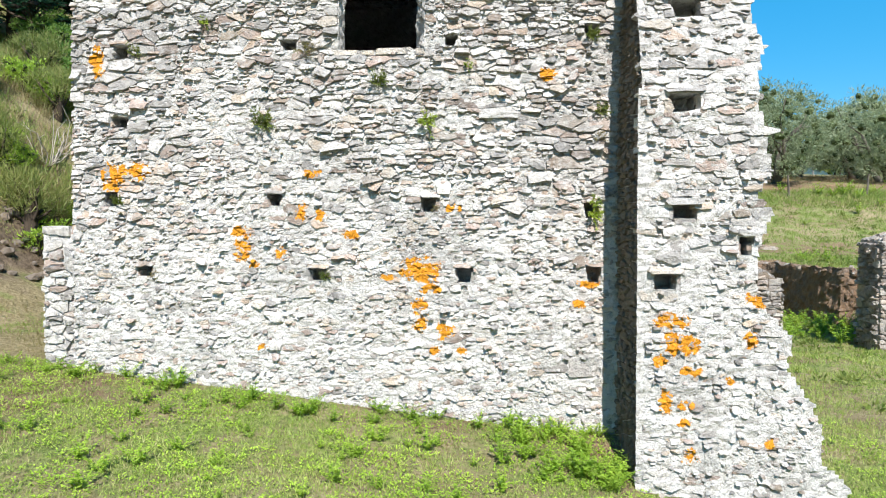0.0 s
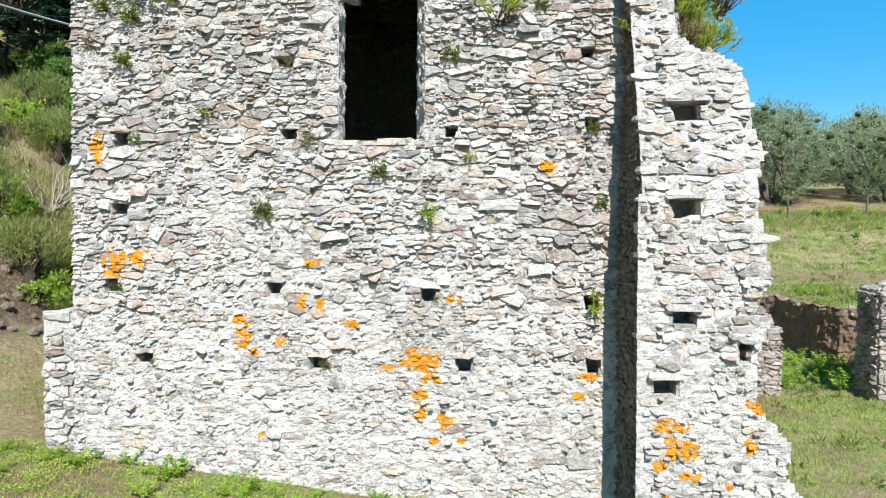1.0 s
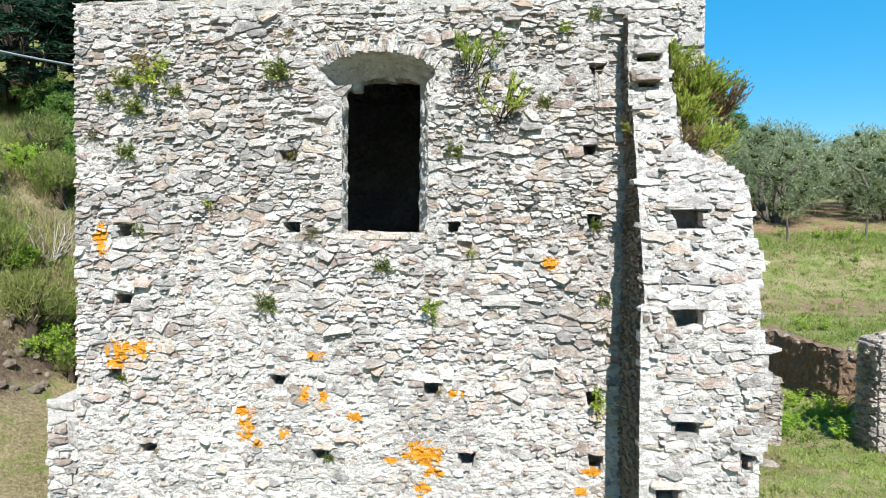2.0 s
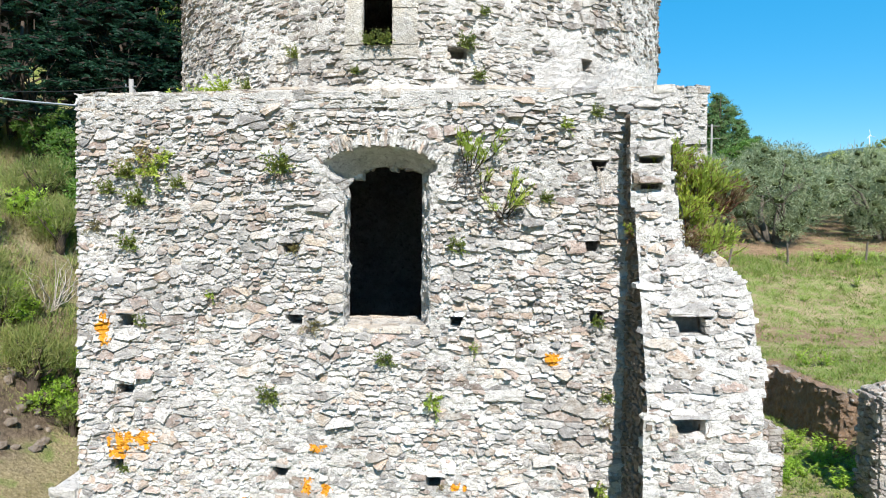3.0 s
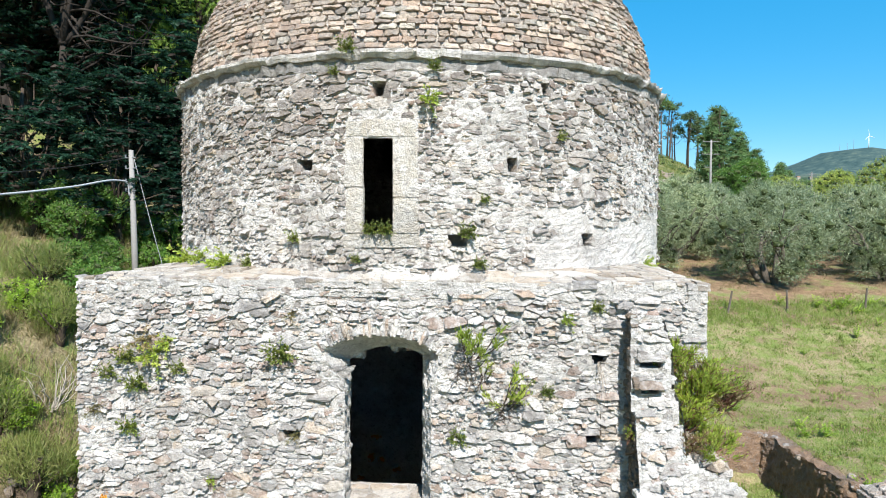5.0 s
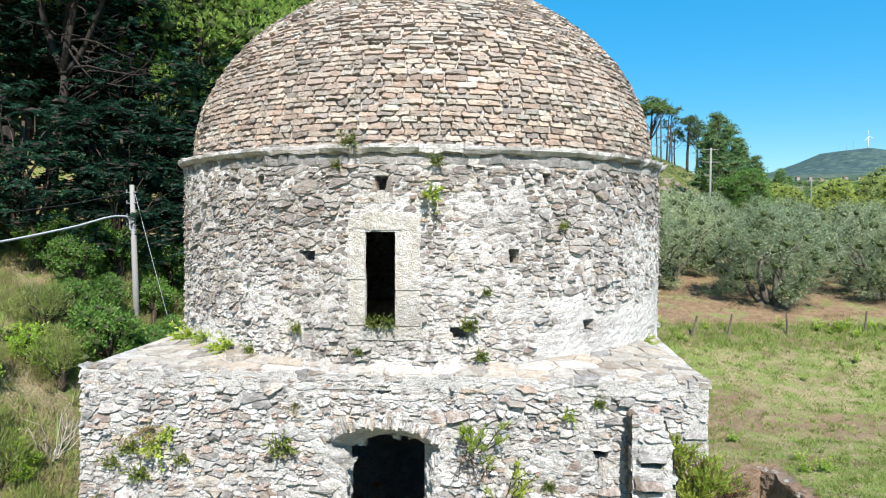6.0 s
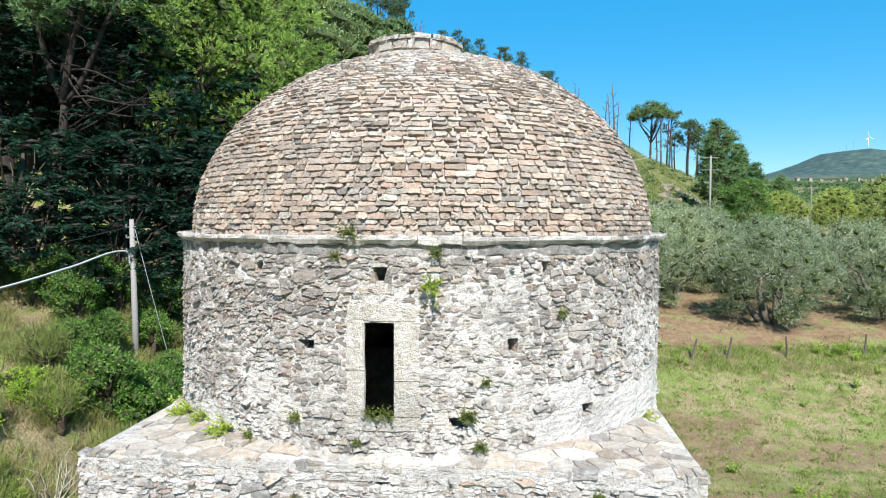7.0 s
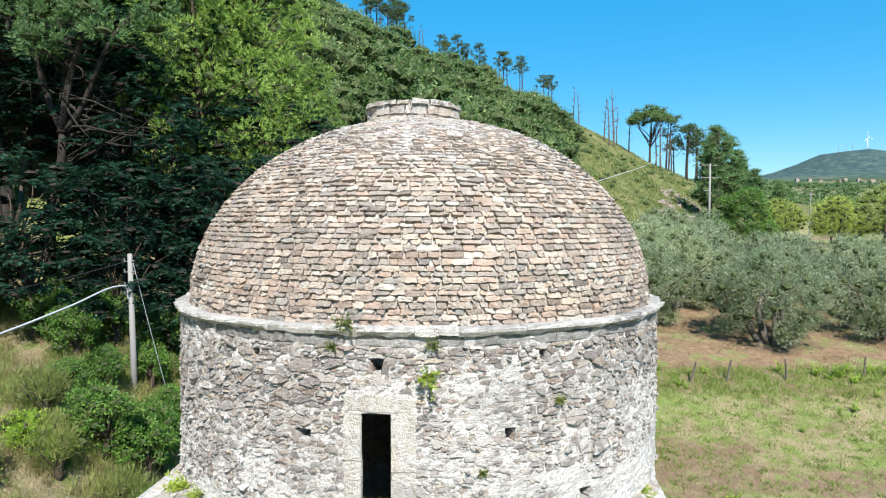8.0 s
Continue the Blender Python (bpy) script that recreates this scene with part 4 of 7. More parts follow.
# coping along the wall head
u = LEFT - 0.03
while u < RIGHT:
    w = rng.choice((0.16, 0.22, 0.3, 0.45)) * rng.uniform(0.8, 1.2)
    hi = rng.choice((0.05, 0.08, 0.11, 0.14))
    poly = [(u, TOP - hi + rng.uniform(-0.02, 0.03)), (min(u + w, RIGHT + 0.03), TOP - hi + rng.uniform(-0.02, 0.03)),
            (min(u + w, RIGHT + 0.03), TOP + rng.uniform(-0.015, 0.02)), (u, TOP + rng.uniform(-0.015, 0.02))]
    v, f = stone_solid(poly, rng, on_wall, rng.uniform(0.02, 0.055), back=-0.22, joint=0.006)
    piece("coping_stone", v, f, flag_stone if rng.random() < 0.45 else wall_stone, top)
    u += w

# ---- drum ----
deg = DRUM_R * math.pi / 180
DRUM_HOLES = [(-6.0, 11.46, 0.20, 0.20), (23.8, 11.55, 0.14, 0.18), (-29.9, 11.52, 0.13, 0.15), (-19.7, 10.42, 0.26, 0.15),
              (17.3, 10.43, 0.16, 0.21), (7.7, 9.34, 0.30, 0.17), (33.8, 9.35, 0.24, 0.18)]
drects = [(a * deg - w / 2, a * deg + w / 2, z - h / 2, z + h / 2) for a, z, w, h in DRUM_HOLES]
SLIT = (-8.8 * deg, -3.6 * deg, 9.44, 10.78)
SURR = (-11.8 * deg, 0.6 * deg, 9.25, 11.05)


def skip_drum(u, v):
    return (SLIT[0] < u < SLIT[1] and SLIT[2] < v < SLIT[3]) or any(a < u < b and c < v < d for a, b, c, d in drects)


us = cuts(-math.pi * DRUM_R, math.pi * DRUM_R, 0.07, sorted([e for r in drects for e in r[:2]] + [SLIT[0], SLIT[1]]))
vs = cuts(8.4, SPRING_Z - 0.02, 0.05, sorted([e for r in drects for e in r[2:]] + [SLIT[2], SLIT[3]]))
shell = rough_sheet(us, vs, on_drum, skip_drum, 0.022, 4.0, -0.004)
q = [on_drum(u, v, o) for o, e in ((0.02, 0.0), (-0.85, 0.35)) for u, v in ((SLIT[0] - e, SLIT[2] - e), (SLIT[1] + e, SLIT[2] - e), (SLIT[1] + e, SLIT[3] + e * 0.3), (SLIT[0] - e, SLIT[3] + e * 0.3))]
shell.put(q, [(0, 1, 5, 4), (1, 2, 6, 5), (2, 3, 7, 6), (3, 0, 4, 7)])
drum = piece("drum", shell.v, shell.f, drum_mortar, church, "round drum of dark and pale rubble with plaster remains")
for r in drects:
    putlog(r, on_drum, drum_mortar, drum)


for a, z, w, h in DRUM_HOLES:
    wedge(a * deg, z, w, h, on_drum, drum_stone, drum, rng)


def bare(u, v):
    """Where plaster still covers the stones near the foot and beside the slit."""
    a = u / deg
    p = 0.4 * noise.noise(Vector((u * 1.1, v * 1.3, 20)))
    if -52 < a < -36 and v < 9.35 + p - 0.03 * abs(a + 46):
        return False
    if 22 < a < 75 and v < 9.25 + p + 0.012 * (a - 22):
        return False
    return not (26 < a < 50 and v < 9.8 + p)


cells = rubble_cells(-math.pi * DRUM_R, math.pi * DRUM_R, 8.45, 11.74, 0.075, 0.19, rng, drects + [SURR], inside=bare, aspect=2.1, big_share=14)
lay(cells, rng, on_drum, drum_stone, drum, "stone", lambda u, v: -2.6 < u < 2.6 and 8.9 < v < 10.9, depth=(0.004, 0.036), joint=0.007, gaps=0.07, full=fullness, lean=2.6)
pins = rubble_cells(-6.5, 6.5, 8.9, 11.7, 0.045, 0.10, rng, drects + [SURR], inside=bare, aspect=2.0)
lay(pins, rng, on_drum, drum_stone, drum, "chip", None, depth=(0.008, 0.036), gaps=0.62, lean=3.0, joint=0.006)
slit = new("window")
slit.parent = church
for u0, u1, v0, v1 in ((SURR[0], SLIT[0], 9.44, 10.1), (SURR[0], SLIT[0], 10.1, 10.80), (SLIT[1], SURR[1], 9.44, 9.95), (SLIT[1], SURR[1], 9.95, 10.80),
                       (SURR[0] - 0.05, -0.53, 9.24, 9.44), (-0.53, SURR[1] + 0.05, 9.24, 9.44), (SURR[0], -0.66, 10.80, 11.03), (-0.66, -0.2, 10.80, 11.05), (-0.2, SURR[1], 10.80, 11.0)):
    poly = [(u0, v0), (u1, v0), (u1 + rng.uniform(-0.01, 0.01), v1), (u0 + rng.uniform(-0.01, 0.01), v1)]
    poly = [(a + rng.uniform(-0.03, 0.03) * (min(abs(a - e) for e in SLIT[:2]) > 0.05), b) for a, b in poly]
    v, f = stone_solid(poly, rng, on_drum, 0.028, joint=0.004, lean=0)
    piece("surround_block", v, f, surround_stone, slit, "worn pale dressed block")

# ---- cornice ring and dome ----
ring = new("cornice")
ring.parent = church
for z0, z1, out, mat, name, step in ((11.73, 11.885, 0.03, cornice_shade_stain, "lower_slab", 0.55), (11.89, 12.0, 0.12, cornice_pale, "upper_slab", 0.7)):
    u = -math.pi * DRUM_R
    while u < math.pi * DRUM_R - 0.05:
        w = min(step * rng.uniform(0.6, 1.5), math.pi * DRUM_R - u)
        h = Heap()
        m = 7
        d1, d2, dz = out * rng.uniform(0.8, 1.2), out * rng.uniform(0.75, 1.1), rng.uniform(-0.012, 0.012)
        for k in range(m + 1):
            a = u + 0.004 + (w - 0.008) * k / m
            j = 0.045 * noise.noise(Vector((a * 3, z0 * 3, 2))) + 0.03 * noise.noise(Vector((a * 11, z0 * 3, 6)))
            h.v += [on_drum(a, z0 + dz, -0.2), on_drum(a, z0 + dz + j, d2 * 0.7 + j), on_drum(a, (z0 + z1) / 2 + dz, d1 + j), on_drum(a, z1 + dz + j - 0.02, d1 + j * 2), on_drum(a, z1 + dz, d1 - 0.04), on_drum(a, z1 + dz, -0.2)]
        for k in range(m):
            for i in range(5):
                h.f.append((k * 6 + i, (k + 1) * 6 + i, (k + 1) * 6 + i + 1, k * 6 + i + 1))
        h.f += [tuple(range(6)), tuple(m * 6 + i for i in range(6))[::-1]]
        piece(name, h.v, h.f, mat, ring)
        u += w

DOME_R, DOME_H, DOME_CX = 4.52, 3.58, -0.45


def dome_at(s):
    """Radius and height along the dome's profile, s from 0 at the spring to 1 at the crown."""
    t = s * math.pi / 2
    return DOME_R * math.cos(t), SPRING_Z - 0.02 + DOME_H * math.sin(t)


prof = [dome_at(s) for s in np.linspace(0, 1, 80)]
lengths = [0.0]
for p, q in zip(prof, prof[1:]):
    lengths.append(lengths[-1] + math.dist(p, q))
TOTAL = lengths[-1]


def on_dome(ang, s, out):
    r = float(np.interp(s, lengths, [p[0] for p in prof]))
    z = float(np.interp(s, lengths, [p[1] for p in prof]))
    r2, z2 = float(np.interp(s + 0.03, lengths, [p[0] for p in prof])), float(np.interp(s + 0.03, lengths, [p[1] for p in prof]))
    r1, z1 = float(np.interp(s - 0.03, lengths, [p[0] for p in prof])), float(np.interp(s - 0.03, lengths, [p[1] for p in prof]))
    n = Vector((z2 - z1, r1 - r2)).normalized()
    r, z = r + n.x * out, z + n.y * out
    cx = AXIS[0] + (DOME_CX - AXIS[0]) * s / TOTAL
    return (cx + r * math.sin(ang), AXIS[1] - r * math.cos(ang), z)


dh = Heap()
na = 160
for j, s in enumerate(np.linspace(0, TOTAL - 0.05, 40)):
    for i in range(na):
        dh.v.append(on_dome(2 * math.pi * i / na, float(s), -0.006 + 0.026 * smooth(float(s), TOTAL * 0.55, TOTAL * 0.85) + 0.012 * noise.noise(Vector((i * 0.7, float(s) * 3, 3)))))
for j in range(39):
    for i in range(na):
        dh.f.append((j * na + i, j * na + (i + 1) % na, (j + 1) * na + (i + 1) % na, (j + 1) * na + i))
dh.f.append(tuple(39 * na + i for i in range(na)))
dome = piece("dome", dh.v, dh.f, dome_mortar, church, "low dome covered in courses of brown and grey stone slates")
rest, made = Heap(), 0
s = 0.0
while s < TOTAL - 0.75:
    h = rng.uniform(0.075, 0.118)
    r = on_dome(math.pi / 2, s, 0)[0] - AXIS[0]
    worn = smooth(s, TOTAL * 0.62, TOTAL * 0.85)
    a = math.pi + rng.uniform(0, 0.2)
    end = a + 2 * math.pi
    while a < end - 0.02:
        w = min(rng.choice((0.13, 0.17, 0.2, 0.24, 0.3)) * rng.uniform(0.85, 1.15) / r, end - a)
        j = [rng.uniform(-0.010, 0.010) for _ in range(4)]
        c = rng.uniform(-0.02, 0.02) / r
        W = w * r
        e = [rng.uniform(-0.03, 0.03) for _ in range(4)]
        poly = [(e[0], 0.008 + j[0]), (W * rng.uniform(0.2, 0.8), -0.010 + j[1]), (W + e[1], 0.008 + j[2]), (W + e[2], h + 0.006), (W * 0.5, h + 0.010), (e[3], h + 0.006 + j[3])]
        out = rng.uniform(0.026, 0.05) * (1 - 0.45 * worn)
        ang = a
        verts, faces = stone_solid(poly, rng, lambda p, q, o, ang=ang, s=s: on_dome(ang + p / r, s + q, o), out, joint=0.008, lean=1.8, back=-0.03, chip=0.008)
        mid_a = (a + w / 2 + math.pi) % (2 * math.pi) - math.pi
        if made < 300 and abs(mid_a) < 0.32 and s < 2.0:
            piece("slate", verts, faces, dome_stone, dome)
            made += 1
        else:
            rest.put(verts, faces)
        a += w
    s += h
tagged(piece("rubble_slate", rest.v, rest.f, dome_stone, dome), kind="stuff")

# crown: a low octagonal drum of blocks
CX, CY, CR = AXIS[0] - 0.18, AXIS[1], 0.93
cap = Heap()
for z in (15.35, 15.84):
    for i in range(24):
        a = 2 * math.pi * i / 24
        cap.v.append((CX + (CR - 0.03) * math.sin(a), CY - (CR - 0.03) * math.cos(a), z))
cap.f = [(i, (i + 1) % 24, 24 + (i + 1) % 24, 24 + i) for i in range(24)] + [tuple(24 + i for i in range(24))]
crown = piece("crown", cap.v, cap.f, dome_mortar, church, "low round stone crown on the dome")
for z0, z1, step in ((15.40, 15.58, 0.36), (15.58, 15.76, 0.30), (15.765, 15.87, 0.36)):
    u = 0.0
    full = 2 * math.pi * CR
    while u < full - 0.03:
        w = min(step * rng.uniform(0.6, 1.4), full - u)
        poly = [(u, z0), (u + w / 2, z0 - 0.01), (u + w, z0), (u + w, z1 + rng.uniform(-0.03, 0.02)), (u, z1 + rng.uniform(-0.03, 0.02))]
        v, f = stone_solid(poly, rng, lambda a, b, o: (CX + (CR + o) * math.sin(a / CR), CY - (CR + o) * math.cos(a / CR), b), rng.uniform(0.03, 0.06) if z0 > 15.7 else rng.uniform(0.0, 0.035), back=-0.25, joint=0.008)
        piece("block", v, f, dome_stone if rng.random() < 0.3 else flag_stone, crown)
        u += w

# ---- broken pier against the front wall, loose stones, low ruins ----
PIER = [(2.37, -0.5), (4.85, -0.5), (4.75, 0.0), (4.52, 0.15), (4.5, 0.6), (4.27, 1.05), (4.1, 1.3), (4.16, 1.66), (3.88, 1.95), (3.72, 2.3), (3.78, 2.8), (3.90, 3.1),
        (3.74, 3.35), (3.93, 3.65), (3.78, 4.2), (3.76, 4.8), (3.86, 5.2), (3.76, 5.5), (3.74, 6.0), (3.70, 6.2), (3.55, 6.36), (3.15, 6.5), (3.0, 6.7), (2.96, 7.2),
        (2.86, 7.5), (2.84, 8.0), (2.74, 8.38), (2.36, 8.42), (2.36, 7.4), (2.41, 6.6), (2.41, 6.0), (2.38, 5.0), (2.36, 3.7), (2.37, 2.0)]


def pier_depth(z):
    """How far the pier stands out from the wall: battered above its middle."""
    return ramp_to(z, [(4.6, 1.05), (5.5, 0.85), (6.4, 0.62), (7.1, 0.42), (8.4, 0.36)])


def in_poly(poly, x, y):
    inside = False
    for (a, b), (c, d) in zip(poly, poly[1:] + poly[:1]):
        if (b > y) != (d > y) and x < (c - a) * (y - b) / (d - b) + a:
            inside = not inside
    return inside


def on_pier(u, v, out):
    return (u, wall_y(u, v) - pier_depth(v) - out, v)


pier = thing("broken_pier", "tall broken pier of pale mortared rubble against the wall", "ruin")
ph = Heap()
cx, cz = 3.0, 4.0
ring0 = [on_pier(x - 0.05 * (1 if x > cx else -1), z - (0.05 if z > 6 else 0), -0.02) for x, z in PIER]
ring1 = [(x - 0.05 * (1 if x > cx else -1), wall_y(x, z) - 0.03, z - (0.05 if z > 6 else 0)) for x, z in PIER]
n = len(PIER)
ph.put(ring0 + ring1, [tuple(range(2 * n - 1, n - 1, -1))] + [(i, n + i, n + (i + 1) % n, (i + 1) % n) for i in range(n)])
body = piece("pier_core", ph.v, ph.f, wall_mortar, pier)
prng = random.Random(5)
pholes = [(2.69, 2.31, 0.34, 0.19), (2.89, 3.14, 0.34, 0.2), (2.9, 4.47, 0.38, 0.23), (3.0, 5.68, 0.45, 0.23), (2.6, 7.76, 0.3, 0.08), (2.58, 7.42, 0.26, 0.07), (3.62, 2.75, 0.16, 0.22)]
prects = [(x - w / 2, x + w / 2, z - h / 2, z + h / 2) for x, z, w, h in pholes]
pu = cuts(2.1, 4.85, 0.05, sorted(e for r in prects for e in r[:2]))
pv = cuts(-0.5, 8.4, 0.05, sorted(e for r in prects for e in r[2:]))
face = rough_sheet(pu, pv, on_pier, lambda u, v: not in_poly(PIER, u, v) or any(a < u < b and c < v < d for a, b, c, d in prects), 0.034, 6.0, -0.012)
piece("pier_face", face.v, face.f, wall_mortar, pier)
for r in prects:
    putlog(r, on_pier, wall_mortar, pier)
pcells = rubble_cells(2.33, 4.85, -0.4, 8.45, 0.085, 0.25, prng, [(a + prng.uniform(-0.02, 0.07), b - prng.uniform(-0.02, 0.09), c + prng.uniform(-0.02, 0.05), d) for a, b, c, d in prects], inside=lambda u, v: in_poly(PIER, u - 0.05, v) and in_poly(PIER, u + 0.05, v), aspect=2.6)
lay(pcells, prng, on_pier, wall_stone, body, "stone", lambda u, v: v > 1.0, depth=(0.01, 0.05), gaps=0.04, lean=2.8, back=-0.12, joint=0.005,
    full=lambda u, v: 0.35 + 0.65 * smooth(v, 5, 2) if v < 5 else 0.35)
pins = rubble_cells(2.42, 4.8, -0.3, 8.3, 0.045, 0.10, prng, prects, inside=lambda u, v: in_poly(PIER, u - 0.06, v) and in_poly(PIER, u + 0.06, v), aspect=2.2)
lay(pins, prng, on_pier, wall_stone, body, "chip", None, depth=(0.012, 0.05), gaps=0.62, lean=3.0, joint=0.006)
for x, z, w, h in pholes:
    poly = [(x - w * 0.75, z + h / 2), (x + w * 0.7, z + h / 2 + 0.01), (x + w * 0.62, z + h / 2 + 0.09), (x - w * 0.6, z + h / 2 + 0.1)]
    v, f = stone_solid(poly, prng, on_pier, prng.uniform(0.05, 0.1), back=-0.25, joint=0.006, lean=2.0)
    piece("lintel_stone", v, f, wall_stone, body)


for x, z, w, h in pholes:
    wedge(x, z, w, h, on_pier, wall_stone, body, prng)


def on_pier_side(u, v, out):
    left = ramp_to(v, [(-0.5, 2.37), (2, 2.37), (3.7, 2.36), (5, 2.38), (6, 2.41), (6.6, 2.41), (7.4, 2.36), (8.42, 2.36)])
    return (left + 0.03 - out, u, v)


def beside(u, v):
    return wall_y(2.35, v) - pier_depth(v) + 0.05 < u < wall_y(2.35, v) - 0.02


# side stones take the dark rock colour, which paints in the face's shade
lay(rubble_cells(8.05, 9.3, -0.3, 8.4, 0.07, 0.14, prng, inside=beside), prng, on_pier_side, rock, body, "side_stone", lambda u, v: False, depth=(0.006, 0.04), lean=1.0)


def boulder(heap, c, r, rng, flat=0.7):
    """An angular loose stone."""
    bm = bmesh.new()
    bmesh.ops.create_icosphere(bm, subdivisions=1, radius=1.0)
    turn = Euler((rng.uniform(0, 0.5), rng.uniform(0, 0.5), rng.uniform(0, 6))).to_matrix()
    v = []
    for b in bm.verts:
        p = Vector((b.co.x * r * rng.uniform(0.75, 1.2), b.co.y * r * rng.uniform(0.7, 1.1), b.co.z * r * flat * rng.uniform(0.75, 1.1)))
        v.append(tuple(turn @ p + Vector(c)))
    heap.put(v, [tuple(x.index for x in f.verts) for f in bm.faces])
    bm.free()


for x, z, r, back in ((3.1, 6.52, 0.16, 0.35), (3.33, 6.5, 0.26, 0.5), (3.5, 6.42, 0.2, 0.75), (3.0, 6.62, 0.2, 0.7), (3.2, 6.68, 0.26, 0.85), (3.62, 6.3, 0.13, 0.4),
                      (2.75, 7.12, 0.17, 0.6), (2.72, 7.55, 0.2, 0.8), (2.85, 7.35, 0.18, 0.95)):
    h = Heap()
    boulder(h, (x, wall_y(x, z) - pier_depth(z) + min(back, 0.4), z), r, prng)
    piece("loose_stone", h.v, h.f, ruin_stone if r > 0.2 else wall_stone, pier)


def ruin(name, x0, x1, y, thick, top, base, rng, label, turn=0.0):
    """A low broken wall of rubble: a core and stones on its faces."""
    ob = thing(name, label, "ruin", (x0, y, 0))
    ob.rotation_euler.z = turn
    w = x1 - x0
    crest = [(w * k / 12, top + 0.22 * noise.noise(Vector((x0 + k * 0.9, y, 1))) - 0.5 * top * 0.25 * ((k / 12 - 0.5) * 2) ** 4) for k in range(13)]
    out = [(0, base)] + [(w, base)] + crest[::-1]
    m = len(out)
    h = Heap()
    h.put([(u, -0.02, z) for u, z in out] + [(u, thick, z) for u, z in out], [tuple(range(m)), tuple(range(2 * m - 1, m - 1, -1))] + [(i, m + i, m + (i + 1) % m, (i + 1) % m) for i in range(m)])
    core_ob = piece("core", h.v, h.f, rock, ob)
    cells = rubble_cells(-0.05, w + 0.05, base, top + 0.3, 0.10, 0.26, rng, inside=lambda u, v: v < np.interp(u, [c[0] for c in crest], [c[1] for c in crest]))
    lay(cells, rng, lambda u, v, o: (u, -o, v), ruin_stone, core_ob, "stone", lambda u, v: True, depth=(0.03, 0.1), back=-0.15)
    cells = rubble_cells(0, thick, base, crest[0][1], 0.10, 0.24, rng)
    lay(cells, rng, lambda u, v, o: (-o, thick - u, v), ruin_stone, core_ob, "side_stone", lambda u, v: False, depth=(0.03, 0.1), back=-0.15)
    cells = rubble_cells(0, w, 0, thick, 0.26, 0.36, rng, aspect=1.2)
    lay(cells, rng, lambda u, v, o: (u, v, float(np.interp(u, [c[0] for c in crest], [c[1] for c in crest])) + o), ruin_stone, core_ob, "cap_stone", lambda u, v: True, depth=(0.03, 0.12), back=-0.1)
    return ob


ruin("ruined_wall", 10.95, 15.8, 16.6, 1.0, 2.9, -0.8, prng, "broken low rubble wall standing in the grass", -0.06)
ruin("ruined_wall", 7.1, 8.75, 17.2, 0.8, 1.75, -0.8, prng, "stump of a squared-stone wall behind the pier")

# cut earth bank behind the ruins
eb = Heap()
line = [(8.5, 25.0), (10.2, 25.05), (12.0, 25.0), (12.2, 24.4), (12.16, 23.4), (12.24, 22.4), (12.18, 21.4), (12.3, 20.5), (12.7, 20.0), (13.3, 19.7)]
fine = []
for (a, b), (c, d) in zip(line, line[1:]):
    fine += [(a + (c - a) * k / 12, b + (d - b) * k / 12) for k in range(12)]
fine.append(line[-1])
low = [(x - 0.12, y - 0.12, -0.35) for x, y in fine]
high = [(x + 0.0, y + 0.05, 1.66 - 0.9 * smooth(x, 12.5, 13.3) + 0.18 * noise.noise(Vector((x * 1.7, y * 1.7, 2)))) for x, y in fine]
lip = [(x + 0.7, y + 0.7, ground_z(x + 0.7, y + 0.7) - 0.06) for x, y in fine]
strip(eb, low, high, steps=30, amp=0.07, freq=4.0)
strip(eb, high, lip, steps=6, amp=0.07, freq=4.0)
tagged(piece("earth_bank", eb.v, eb.f, earth_mat), "cut bank of brown stony earth below the field", "bank", kind="structure")

# stones and clods along the lip of the bank
for k in range(46):
    x, y = fine[prng.randrange(24, 100)]
    h = Heap()
    r = prng.uniform(0.07, 0.2)
    boulder(h, (0, 0, 0), r, prng)
    ob = piece("bank_stone", h.v, h.f, ruin_stone if prng.random() < 0.6 else earth_mat)
    ob.location = (x + prng.uniform(0.0, 0.5), y + prng.uniform(0.0, 0.4), 0.0)
    ob.location.z = max(ground_z(ob.location.x, ob.location.y), 1.5) + r * 0.2
    tagged(ob, "grey-brown stone on the crumbling edge of the bank", "stone", "stones of the earth bank")

# ---- plants ----
vr = random.Random(77)


def leaf(heap, p, d, up, length, width):
    """A pointed leaf of four corners, slightly folded."""
    p = Vector(p)
    side = d.cross(up)
    if side.length < 1e-4:
        side = d.cross(Vector((1, 0.2, 0)))
    side = side.normalized() * (width / 2)
    m = p + d * (length * 0.5) + up * (length * 0.06)
    o = len(heap.v)
    heap.v += [tuple(p), tuple(m - side), tuple(p + d * length), tuple(m + side)]
    heap.f.append((o, o + 1, o + 2, o + 3))


def any_way(rng):
    z, a = 2 * rng.random() - 1, 6.2832 * rng.random()
    r = math.sqrt(1 - z * z)
    return Vector((r * math.cos(a), r * math.sin(a), z))


PHI = (1 + 5 ** 0.5) / 2
LUMP_V = [Vector(p).normalized() for p in ((-1, PHI, 0), (1, PHI, 0), (-1, -PHI, 0), (1, -PHI, 0), (0, -1, PHI), (0, 1, PHI), (0, -1, -PHI), (0, 1, -PHI), (PHI, 0, -1), (PHI, 0, 1), (-PHI, 0, -1), (-PHI, 0, 1))]
LUMP_F = [(0, 11, 5), (0, 5, 1), (0, 1, 7), (0, 7, 10), (0, 10, 11), (1, 5, 9), (5, 11, 4), (11, 10, 2), (10, 7, 6), (7, 1, 8), (3, 9, 4), (3, 4, 2), (3, 2, 6), (3, 6, 8), (3, 8, 9), (4, 9, 5), (2, 4, 11), (6, 2, 10), (8, 6, 7), (9, 8, 1)]


